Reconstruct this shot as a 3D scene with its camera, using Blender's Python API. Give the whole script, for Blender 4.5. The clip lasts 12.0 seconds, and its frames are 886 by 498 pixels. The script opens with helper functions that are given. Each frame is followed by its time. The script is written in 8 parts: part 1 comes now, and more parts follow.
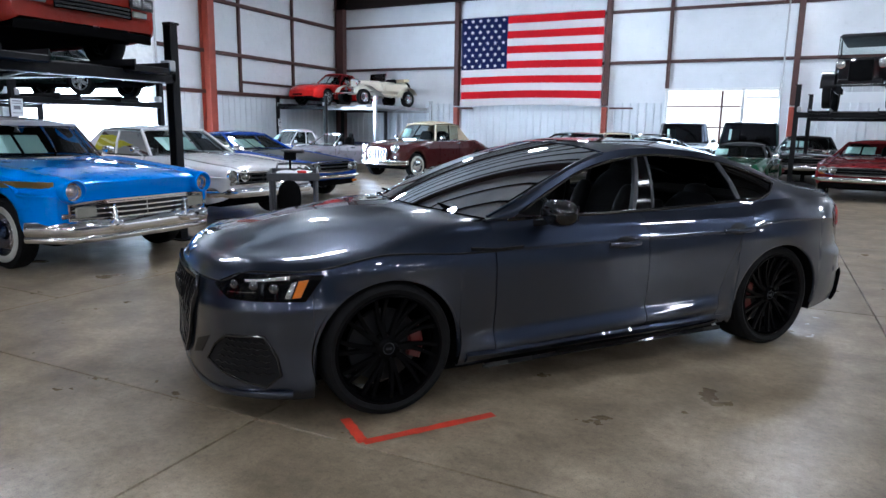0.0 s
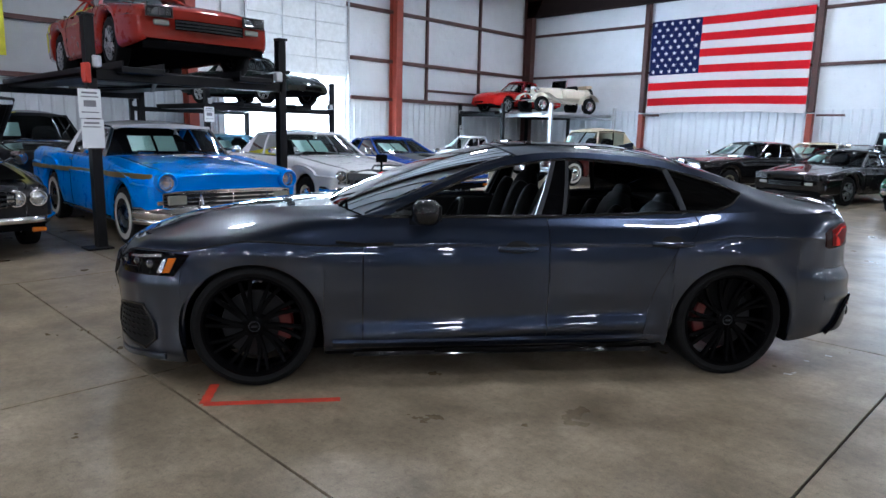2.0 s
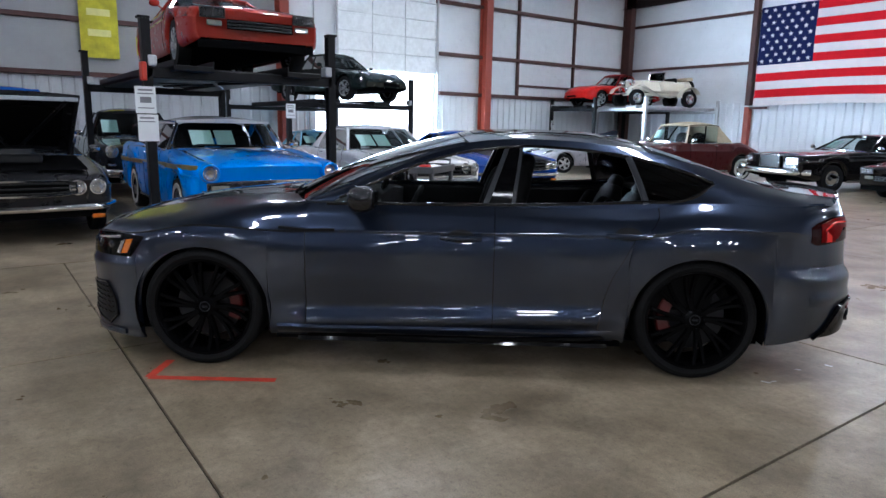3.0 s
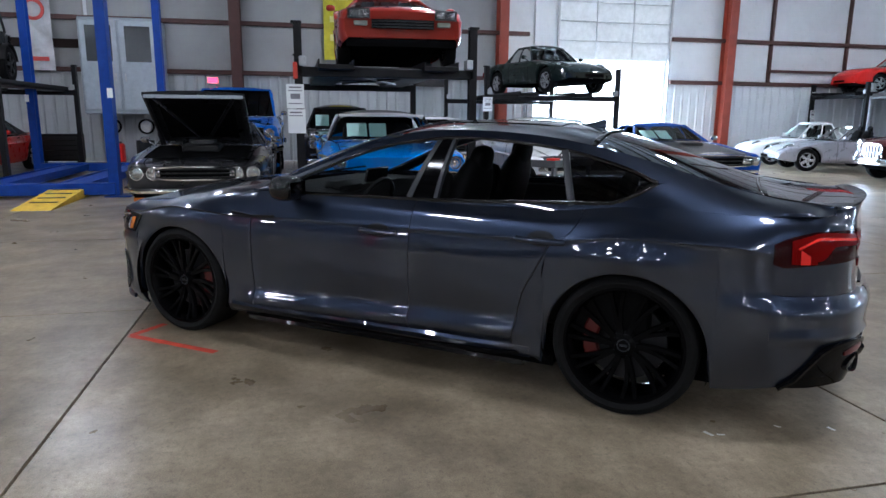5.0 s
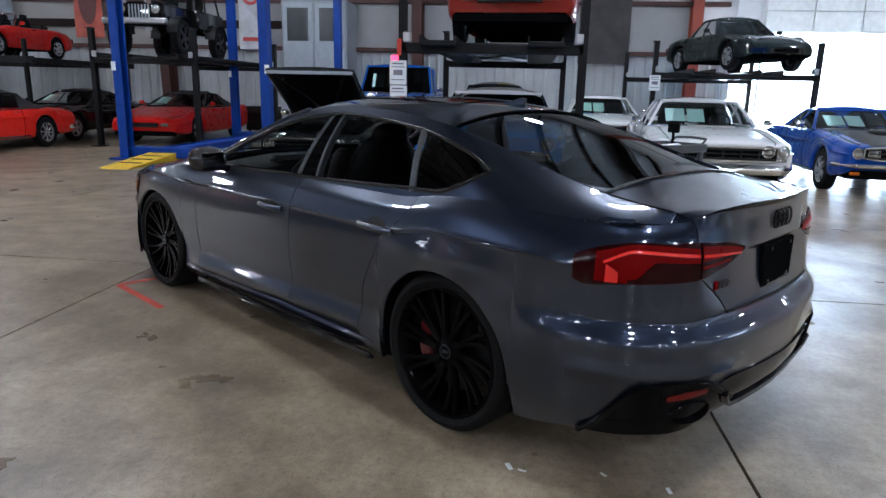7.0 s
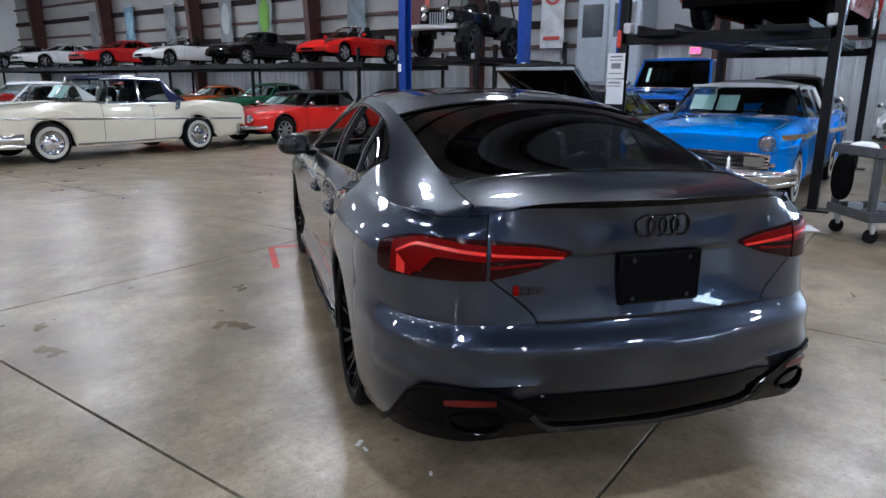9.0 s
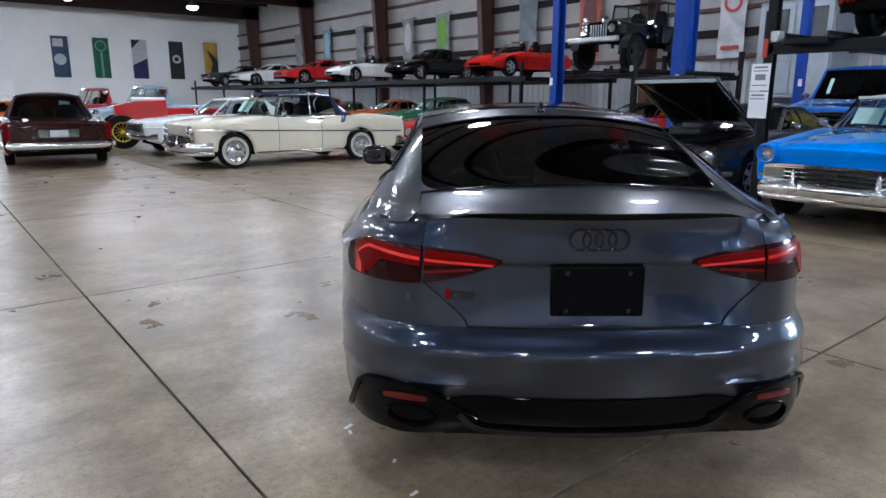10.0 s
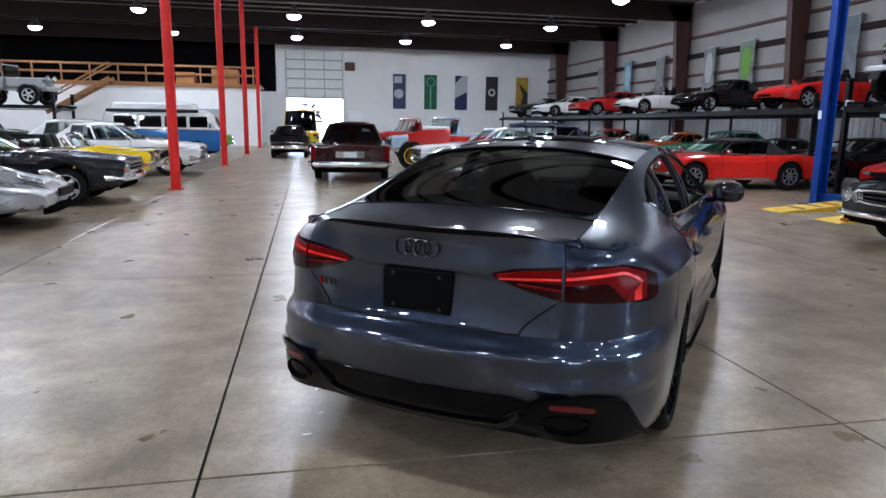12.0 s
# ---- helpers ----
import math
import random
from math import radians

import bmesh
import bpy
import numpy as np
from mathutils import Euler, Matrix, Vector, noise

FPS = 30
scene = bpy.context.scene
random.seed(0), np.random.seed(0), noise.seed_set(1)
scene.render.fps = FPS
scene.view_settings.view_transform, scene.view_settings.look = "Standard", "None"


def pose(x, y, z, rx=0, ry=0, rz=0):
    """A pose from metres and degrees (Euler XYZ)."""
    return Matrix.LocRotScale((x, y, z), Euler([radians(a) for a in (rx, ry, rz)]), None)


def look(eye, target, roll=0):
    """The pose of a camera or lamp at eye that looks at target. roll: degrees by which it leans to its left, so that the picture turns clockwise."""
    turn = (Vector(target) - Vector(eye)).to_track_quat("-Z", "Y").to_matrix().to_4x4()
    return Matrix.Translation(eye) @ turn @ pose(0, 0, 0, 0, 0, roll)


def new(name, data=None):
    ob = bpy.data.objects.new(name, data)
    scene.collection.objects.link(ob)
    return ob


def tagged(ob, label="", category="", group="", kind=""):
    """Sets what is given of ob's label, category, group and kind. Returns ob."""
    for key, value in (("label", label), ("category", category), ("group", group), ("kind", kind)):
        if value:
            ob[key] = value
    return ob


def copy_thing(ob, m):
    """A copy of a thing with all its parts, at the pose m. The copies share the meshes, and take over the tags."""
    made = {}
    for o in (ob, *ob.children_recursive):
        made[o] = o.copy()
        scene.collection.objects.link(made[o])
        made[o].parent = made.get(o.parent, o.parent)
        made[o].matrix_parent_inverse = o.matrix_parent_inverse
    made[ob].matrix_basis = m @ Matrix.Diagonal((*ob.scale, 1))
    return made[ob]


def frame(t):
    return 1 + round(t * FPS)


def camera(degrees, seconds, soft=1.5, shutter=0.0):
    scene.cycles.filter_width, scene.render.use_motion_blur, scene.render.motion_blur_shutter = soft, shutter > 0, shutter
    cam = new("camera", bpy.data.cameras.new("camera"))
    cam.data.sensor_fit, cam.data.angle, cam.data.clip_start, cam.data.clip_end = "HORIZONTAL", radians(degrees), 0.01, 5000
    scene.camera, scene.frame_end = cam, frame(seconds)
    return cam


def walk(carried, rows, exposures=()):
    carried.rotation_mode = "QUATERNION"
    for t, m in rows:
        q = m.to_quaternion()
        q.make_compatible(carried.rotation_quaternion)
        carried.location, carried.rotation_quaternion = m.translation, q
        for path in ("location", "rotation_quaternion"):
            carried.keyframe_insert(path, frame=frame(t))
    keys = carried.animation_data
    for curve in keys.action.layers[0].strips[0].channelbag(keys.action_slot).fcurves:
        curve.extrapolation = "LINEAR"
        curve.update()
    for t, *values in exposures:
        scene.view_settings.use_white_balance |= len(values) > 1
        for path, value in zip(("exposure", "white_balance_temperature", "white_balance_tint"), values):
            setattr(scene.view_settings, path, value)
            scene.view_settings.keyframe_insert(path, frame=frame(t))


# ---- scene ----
cam = camera(67.8, 12.0)
PATH = [
    (0, (0.033, -0.033, 1.436), (-0.828, 1.736, 1.078), 0.9),
    (0.5, (0.453, 0.165, 1.419), (-0.54, 1.866, 1.07), 1.5),
    (1, (0.885, 0.367, 1.42), (-0.246, 1.98, 1.08), 0.5),
    (1.5, (1.318, 0.593, 1.434), (0.071, 2.12, 1.096), 0.2),
    (2, (1.643, 0.926, 1.436), (0.256, 2.324, 1.088), 1.4),
    (2.5, (1.989, 1.277, 1.422), (0.478, 2.538, 1.067), 0.4),
    (3, (2.236, 1.674, 1.396), (0.636, 2.817, 1.033), 1.0),
    (3.2, (2.322, 1.864, 1.415), (0.684, 2.951, 1.048), 1.2),
    (4.8, (2.812, 3.269, 1.391), (0.917, 3.775, 1.004), 0.4),
    (5, (2.866, 3.46, 1.404), (0.951, 3.882, 1.011), 0.5),
    (5.5, (2.902, 3.895, 1.384), (0.96, 4.14, 0.977), 1.2),
    (6, (2.845, 4.346, 1.406), (0.894, 4.442, 0.976), 1.2),
    (6.5, (2.845, 4.821, 1.43), (0.897, 4.756, 0.981), 0.9),
    (6.7, (2.813, 4.99, 1.419), (0.869, 4.867, 0.965), 1.1),
    (8.5, (2.306, 6.485, 1.413), (0.612, 5.547, 0.913), 0.6),
    (9, (2.16, 6.903, 1.406), (0.586, 5.768, 0.922), 0.4),
    (9.5, (2.013, 7.268, 1.412), (0.599, 5.932, 0.946), 0.1),
    (10, (1.746, 7.586, 1.422), (0.535, 6.058, 0.973), -0.0),
    (10.5, (1.49, 7.952, 1.432), (0.49, 6.272, 1.01), -0.1),
    (11, (1.187, 8.232, 1.412), (0.389, 6.442, 1.013), 0.1),
    (11.5, (0.835, 8.478, 1.424), (0.233, 6.609, 1.043), -0.3),
    (12, (0.452, 8.79, 1.441), (0.059, 6.864, 1.074), 0.8),
]
walk(cam, [(t, look(eye, target, roll)) for t, eye, target, roll in PATH], exposures=[(0, 0.9, 5800, 10), (6.5, 0.9, 5800, 10), (10, 1.15, 5800, 10), (12, 1.15, 5800, 10)])

# ---- light ----
world = bpy.data.worlds.new("sky")
scene.world = world
world.use_nodes = True
_sky = world.node_tree.nodes.new("ShaderNodeTexSky")
_sky.sky_type, _sky.sun_disc = "NISHITA", False
_sky.sun_elevation, _sky.sun_rotation = radians(48), radians(250)
world.node_tree.links.new(_sky.outputs[0], world.node_tree.nodes["Background"].inputs[0])
world.node_tree.nodes["Background"].inputs[1].default_value = 0.15
sun = new("sun", bpy.data.lights.new("sun", "SUN"))
sun.data.energy, sun.data.angle, sun.data.color = 4.5, radians(0.5), (1.0, 0.95, 0.88)
sun.matrix_world = look((-40, -12, 45), (0, 0, 0))


def area_lamp(name, eye, target, w, h, power, color):
    ob = new(name, bpy.data.lights.new(name, "AREA"))
    ob.data.shape, ob.data.size, ob.data.size_y = "RECTANGLE", w, h
    ob.data.energy, ob.data.color = power, color
    ob.matrix_world = look(eye, target)
    return ob


DAY = (0.66, 0.83, 1.0)
area_lamp("daylight_west_door", (-18.75, 13.65, 1.7), (0, 13.65, 1.2), 4.8, 3.1, 1450, DAY)
area_lamp("daylight_north_door", (-0.4, 27.1, 1.4), (-0.4, 0, 1.0), 1.2, 2.6, 170, DAY)
area_lamp("daylight_north_window", (-2.4, 27.0, 1.9), (-2.4, 0, 1.0), 2.6, 2.4, 130, DAY)
area_lamp("daylight_south_door", (-0.1, -43.1, 1.1), (-0.1, 0, 1.0), 4.0, 2.0, 150, DAY)
LAMP_GLOW = 77.0

# ---- materials ----
MATS = {}


def nodes_of(name):
    m = bpy.data.materials.new(name)
    m.use_nodes = True
    nt = m.node_tree
    return m, nt, nt.nodes["Principled BSDF"]


def ramp(nt, fac, stops):
    r = nt.nodes.new("ShaderNodeValToRGB")
    e = r.color_ramp.elements
    while len(e) < len(stops):
        e.new(0.5)
    for el, (p, c) in zip(e, stops):
        el.position, el.color = p, (*c, 1)
    nt.links.new(fac, r.inputs[0])
    return r.outputs[0]


def noise_tex(nt, scale, detail=4, rough=0.6, obj=True, stretch=None):
    tc = nt.nodes.new("ShaderNodeTexCoord")
    mp = nt.nodes.new("ShaderNodeMapping")
    if stretch:
        mp.inputs["Scale"].default_value = stretch
    nt.links.new(tc.outputs["Object"], mp.inputs[0])
    n = nt.nodes.new("ShaderNodeTexNoise")
    n.inputs["Scale"].default_value, n.inputs["Detail"].default_value, n.inputs["Roughness"].default_value = scale, detail, rough
    nt.links.new(mp.outputs[0], n.inputs["Vector"])
    return n.outputs["Fac"]


def mul(c, k):
    return tuple(min(1.0, v * k) for v in c)


def surface(name, color, rough=0.5, metal=0.0, coat=0.0, vary=0.12, scale=6.0, bump=0.0, bump_scale=60.0, spec=0.5, rough_vary=0.08, stretch=None):
    """A plain painted, plastic, metal or cloth surface with two scales of variation."""
    if name in MATS:
        return MATS[name]
    m, nt, b = nodes_of(name)
    f = noise_tex(nt, scale, 5, 0.65, stretch=stretch)
    nt.links.new(ramp(nt, f, [(0.25, mul(color, 1 - vary)), (0.75, mul(color, 1 + vary))]), b.inputs["Base Color"])
    f2 = noise_tex(nt, scale * 4.3, 3, 0.6, stretch=stretch)
    mr = nt.nodes.new("ShaderNodeMapRange")
    mr.inputs["To Min"].default_value, mr.inputs["To Max"].default_value = max(0.02, rough - rough_vary), min(1, rough + rough_vary)
    nt.links.new(f2, mr.inputs["Value"])
    nt.links.new(mr.outputs[0], b.inputs["Roughness"])
    b.inputs["Metallic"].default_value = metal
    b.inputs["Specular IOR Level"].default_value = spec
    b.inputs["Coat Weight"].default_value = coat
    b.inputs["Coat Roughness"].default_value = 0.012
    if bump:
        bp = nt.nodes.new("ShaderNodeBump")
        bp.inputs["Strength"].default_value, bp.inputs["Distance"].default_value = bump, 0.02
        nt.links.new(noise_tex(nt, bump_scale, 4), bp.inputs["Height"])
        nt.links.new(bp.outputs[0], b.inputs["Normal"])
    MATS[name] = m
    return m


def car_paint(name, color, metal=0.0, rough=0.3, coat_ior=1.45, coat_rough=0.012):
    m = surface("paint_" + name, color, rough, metal, coat=1.0, vary=0.05, scale=2.0, rough_vary=0.03, spec=0.06)
    m.node_tree.nodes["Principled BSDF"].inputs["Coat IOR"].default_value = coat_ior
    m.node_tree.nodes["Principled BSDF"].inputs["Coat Roughness"].default_value = coat_rough
    return m


def glass(name, tint, ior=1.5):
    if name in MATS:
        return MATS[name]
    m, nt, b = nodes_of(name)
    out = nt.nodes["Material Output"]
    tr = nt.nodes.new("ShaderNodeBsdfTransparent")
    tr.inputs[0].default_value = (*tint, 1)
    gl = nt.nodes.new("ShaderNodeBsdfGlossy")
    gl.inputs["Roughness"].default_value = 0.02
    fr = nt.nodes.new("ShaderNodeFresnel")
    fr.inputs[0].default_value = ior
    mx = nt.nodes.new("ShaderNodeMixShader")
    for a, c in ((fr.outputs[0], 0), (tr.outputs[0], 1), (gl.outputs[0], 2)):
        nt.links.new(a, mx.inputs[c])
    nt.links.new(mx.outputs[0], out.inputs[0])
    MATS[name] = m
    return m


def glow(name, color, strength):
    m, nt, b = nodes_of(name)
    b.inputs["Base Color"].default_value = (*color, 1)
    b.inputs["Emission Color"].default_value = (*color, 1)
    b.inputs["Emission Strength"].default_value = strength
    MATS[name] = m
    return m


def concrete(name):
    m, nt, b = nodes_of(name)
    oi = nt.nodes.new("ShaderNodeObjectInfo")
    geo = nt.nodes.new("ShaderNodeNewGeometry")

    def nz(scale, detail, rough=0.6):
        n = nt.nodes.new("ShaderNodeTexNoise")
        n.inputs["Scale"].default_value, n.inputs["Detail"].default_value, n.inputs["Roughness"].default_value = scale, detail, rough
        nt.links.new(geo.outputs["Position"], n.inputs["Vector"])
        return n.outputs["Fac"]

    def mix(kind, fac, a, c):
        x = nt.nodes.new("ShaderNodeMix")
        x.data_type, x.blend_type = "RGBA", kind
        x.inputs[0].default_value = fac if isinstance(fac, float) else 1.0
        if not isinstance(fac, float):
            nt.links.new(fac, x.inputs[0])
        nt.links.new(a, x.inputs[6])
        nt.links.new(c, x.inputs[7])
        return x.outputs[2]
    base = ramp(nt, nz(0.55, 6, 0.65), [(0.3, (0.188, 0.147, 0.096)), (0.5, (0.292, 0.236, 0.164)), (0.7, (0.400, 0.333, 0.244))])
    cloud = ramp(nt, nz(2.2, 4, 0.55), [(0.30, (0.50, 0.49, 0.47)), (0.66, (1.08, 1.08, 1.08))])
    c = mix("MULTIPLY", 0.8, base, cloud)
    spots = ramp(nt, nz(24.0, 3, 0.55), [(0.20, (0.50, 0.48, 0.45)), (0.44, (1, 1, 1))])
    c = mix("MULTIPLY", 0.15, c, spots)
    blot = ramp(nt, nz(5.2, 2, 0.5), [(0.18, (0.50, 0.47, 0.43)), (0.42, (1, 1, 1))])
    c = mix("MULTIPLY", 0.5, c, blot)
    fleck = ramp(nt, nz(42.0, 4, 0.6), [(0.30, (0.50, 0.48, 0.45)), (0.46, (1, 1, 1)), (0.62, (1, 1, 1)), (0.72, (1.35, 1.35, 1.33))])
    c = mix("MULTIPLY", 0.6, c, fleck)
    grit = ramp(nt, nz(160.0, 2, 0.5), [(0.3, (0.70, 0.70, 0.69)), (0.7, (1.20, 1.20, 1.20))])
    c = mix("MULTIPLY", 0.7, c, grit)
    mott = ramp(nt, nz(19.0, 7, 0.75), [(0.34, (0.74, 0.73, 0.71)), (0.66, (1.18, 1.18, 1.18))])
    c = mix("MULTIPLY", 0.85, c, mott)
    slab = ramp(nt, oi.outputs["Random"], [(0.0, (0.92, 0.91, 0.90)), (1.0, (1.05, 1.05, 1.05))])
    c = mix("MULTIPLY", 1.0, c, slab)
    nt.links.new(c, b.inputs["Base Color"])
    nt.links.new(ramp(nt, nz(2.3, 5, 0.6), [(0.3, (0.26, 0.26, 0.26)), (0.7, (0.40, 0.40, 0.40))]), b.inputs["Roughness"])
    bp = nt.nodes.new("ShaderNodeBump")
    bp.inputs["Strength"].default_value, bp.inputs["Distance"].default_value = 0.06, 0.01
    nt.links.new(nz(9.0, 4, 0.5), bp.inputs["Height"])
    nt.links.new(bp.outputs[0], b.inputs["Normal"])
    MATS[name] = m
    return m


CONCRETE = concrete("concrete")
GAP = surface("dark_joint", (0.018, 0.016, 0.014), 0.95, spec=0.1)
# white vinyl and ribbed steel, with darker copies that carry the wall's dimmer light
VINYL_SHADED = surface("shaded_vinyl", (0.28, 0.275, 0.265), 0.5, vary=0.12, scale=1.0, bump=0.5, bump_scale=2.0)
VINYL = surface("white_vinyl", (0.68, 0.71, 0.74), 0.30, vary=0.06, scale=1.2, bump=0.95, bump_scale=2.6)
VINYL_MID = surface("half_shaded_vinyl", (0.31, 0.315, 0.32), 0.45, vary=0.10, scale=0.8, bump=0.5, bump_scale=2.0)
RIBBED_SHADED = surface("shaded_ribbed_steel", (0.40, 0.42, 0.44), 0.5, vary=0.10, scale=1.2)
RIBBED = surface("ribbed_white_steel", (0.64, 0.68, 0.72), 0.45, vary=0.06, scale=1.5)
DRYWALL = surface("white_block_wall", (0.78, 0.79, 0.80), 0.7, vary=0.04, scale=0.8, bump=0.1)
IRON = surface("oxide_red_steel", (0.060, 0.020, 0.016), 0.55, vary=0.25, scale=4.0)
WALL_RED = surface("wall_column_red", (0.27, 0.045, 0.025), 0.5, vary=0.2, scale=3.0)
RED_STEEL = surface("red_column_paint", (0.56, 0.016, 0.012), 0.55, vary=0.15, scale=3.0, spec=0.25)
ROOF = surface("roof_lining", (0.23, 0.23, 0.235), 0.8, vary=0.15, scale=1.0)
PURLIN = surface("dark_purlin", (0.018, 0.011, 0.010), 0.75, spec=0.15)
BLACK_STEEL = surface("black_lift_steel", (0.007, 0.007, 0.008), 0.45, spec=0.16, vary=0.3, scale=8.0)
BLUE_STEEL = surface("blue_lift_steel", (0.006, 0.042, 0.25), 0.45, vary=0.2, scale=6.0, spec=0.2)
YELLOW_STEEL = surface("yellow_ramp_paint", (0.62, 0.40, 0.02), 0.55, vary=0.25, scale=9.0)
GALV = surface("galvanised_steel", (0.45, 0.46, 0.47), 0.4, 0.6, vary=0.2, scale=12.0)
CHROME = surface("chrome", (0.82, 0.83, 0.84), 0.10, 1.0, vary=0.06, scale=6.0, rough_vary=0.05)
ALLOY = surface("silver_alloy", (0.55, 0.56, 0.58), 0.28, 0.9)
RUBBER = surface("tyre_rubber", (0.005, 0.005, 0.0053), 0.75, spec=0.15, vary=0.3, scale=20.0, bump=0.2, bump_scale=90.0)
WHITEWALL = surface("whitewall_rubber", (0.42, 0.41, 0.36), 0.7)
GLOSS_BLACK = surface("gloss_black", (0.005, 0.005, 0.0055), 0.09, spec=0.45, rough_vary=0.03)
SATIN_BLACK = surface("satin_black", (0.009, 0.009, 0.0095), 0.4, spec=0.35)
TRIM_BLACK = surface("matt_black_plastic", (0.005, 0.005, 0.0053), 0.9, spec=0.0)
LEATHER = surface("black_leather", (0.0035, 0.0035, 0.0038), 0.6, spec=0.08, bump=0.15, bump_scale=120.0)
CABIN = surface("dark_cabin_cloth", (0.008, 0.0075, 0.0075), 0.85, spec=0.2)
GLASS = glass("clear_car_glass", (0.84, 0.88, 0.87))
GLASS_DARK = glass("privacy_glass", (0.035, 0.035, 0.04))
LAMP_GLASS = surface("lamp_lens", (0.46, 0.47, 0.46), 0.14, 0.85, coat=1.0, vary=0.30, scale=40.0, bump=0.35, bump_scale=70.0)
RED_LENS = surface("red_lamp_lens", (0.13, 0.001, 0.001), 0.3, spec=0.04)
REFLECTOR = surface("dull_red_reflector", (0.10, 0.006, 0.005), 0.3, spec=0.3)
RED_LINE = surface("bright_red_light_guide", (0.72, 0.02, 0.014), 0.2, coat=0.3)
DARK_RED_LENS = surface("dark_red_lens", (0.016, 0.001, 0.0014), 0.14, spec=0.15)
AMBER = surface("amber_lens", (0.50, 0.12, 0.006), 0.2, coat=1.0)
PAPER = surface("white_paper", (0.80, 0.82, 0.83), 0.8, vary=0.03)
INK = surface("grey_print", (0.22, 0.22, 0.24), 0.8)
GREEN_PAPER = surface("pale_green_paper", (0.45, 0.68, 0.64), 0.7, vary=0.05)
TAPE = surface("red_floor_tape", (0.55, 0.045, 0.02), 0.55, vary=0.25, scale=14.0)
WOOD = surface("raw_timber", (0.25, 0.115, 0.042), 0.7, vary=0.3, scale=5.0, stretch=(1, 1, 6))
GREY_PANEL = surface("grey_painted_steel", (0.30, 0.34, 0.38), 0.5, vary=0.1)
LAMP_GLOW_MAT = glow("lamp_glow", (0.965, 0.97, 0.995), LAMP_GLOW)


# ---- mesh tools ----
def grid_vf(P, close_u=False):
    """Vertices and faces of an (nu, nv, 3) lattice."""
    P = np.asarray(P, float)
    nu, nv = P.shape[:2]
    faces = []
    for i in range(nu if close_u else nu - 1):
        j = (i + 1) % nu
        for k in range(nv - 1):
            faces.append((i * nv + k, j * nv + k, j * nv + k + 1, i * nv + k + 1))
    return [tuple(p) for p in P.reshape(-1, 3)], faces


def join(*vfs):
    V, F = [], []
    for v, f in vfs:
        n = len(V)
        V.extend(v)
        F.extend(tuple(i + n for i in q) for q in f)
    return V, F


def moved(vf, m):
    return [tuple(m @ Vector(p)) for p in vf[0]], vf[1]


def mirrored(vf):
    return [(x, -y, z) for x, y, z in vf[0]], [tuple(reversed(q)) for q in vf[1]]


def box(cx, cy, cz, sx, sy, sz, b=0.0):
    """A box, its edges chamfered by b."""
    hx, hy, hz = sx / 2, sy / 2, sz / 2
    b = min(b, hx * 0.98, hy * 0.98, hz * 0.98)
    if b <= 0:
        V = [(cx + i * hx, cy + j * hy, cz + k * hz) for i in (-1, 1) for j in (-1, 1) for k in (-1, 1)]
        return V, [(0, 1, 3, 2), (4, 6, 7, 5), (0, 4, 5, 1), (2, 3, 7, 6), (0, 2, 6, 4), (1, 5, 7, 3)]
    V, idx = [], {}
    for i in (-1, 1):
        for j in (-1, 1):
            for k in (-1, 1):
                for a in range(3):
                    h = [hx - b, hy - b, hz - b]
                    h[a] += b
                    idx[i, j, k, a] = len(V)
                    V.append((cx + i * h[0], cy + j * h[1], cz + k * h[2]))
    F = []
    for s in (-1, 1):
        F.append([idx[s, j, k, 0] for j, k in ((-1, -1), (1, -1), (1, 1), (-1, 1))][::s])
        F.append([idx[i, s, k, 1] for k, i in ((-1, -1), (1, -1), (1, 1), (-1, 1))][::s])
        F.append([idx[i, j, s, 2] for i, j in ((-1, -1), (1, -1), (1, 1), (-1, 1))][::s])
        for u in (-1, 1):
            F.append([idx[s, u, -1, 0], idx[s, u, 1, 0], idx[s, u, 1, 1], idx[s, u, -1, 1]][:: -s * u])
            F.append([idx[-1, s, u, 1], idx[1, s, u, 1], idx[1, s, u, 2], idx[-1, s, u, 2]][:: -s * u])
            F.append([idx[u, -1, s, 2], idx[u, 1, s, 2], idx[u, 1, s, 0], idx[u, -1, s, 0]][:: -s * u])
    for i in (-1, 1):
        for j in (-1, 1):
            for k in (-1, 1):
                F.append([idx[i, j, k, 0], idx[i, j, k, 1], idx[i, j, k, 2]][:: i * j * k])
    return V, [tuple(f) for f in F]


def lathe(profile, n=32, axis="y"):
    """Turns (radius, along) pairs about an axis."""
    P = []
    for i in range(n):
        a = 2 * math.pi * i / n
        c, s = math.cos(a), math.sin(a)
        row = []
        for r, h in profile:
            row.append({"y": (r * c, h, -r * s), "z": (r * c, r * s, h), "x": (h, r * c, r * s)}[axis])
        P.append(row)
    return grid_vf(P, close_u=True)


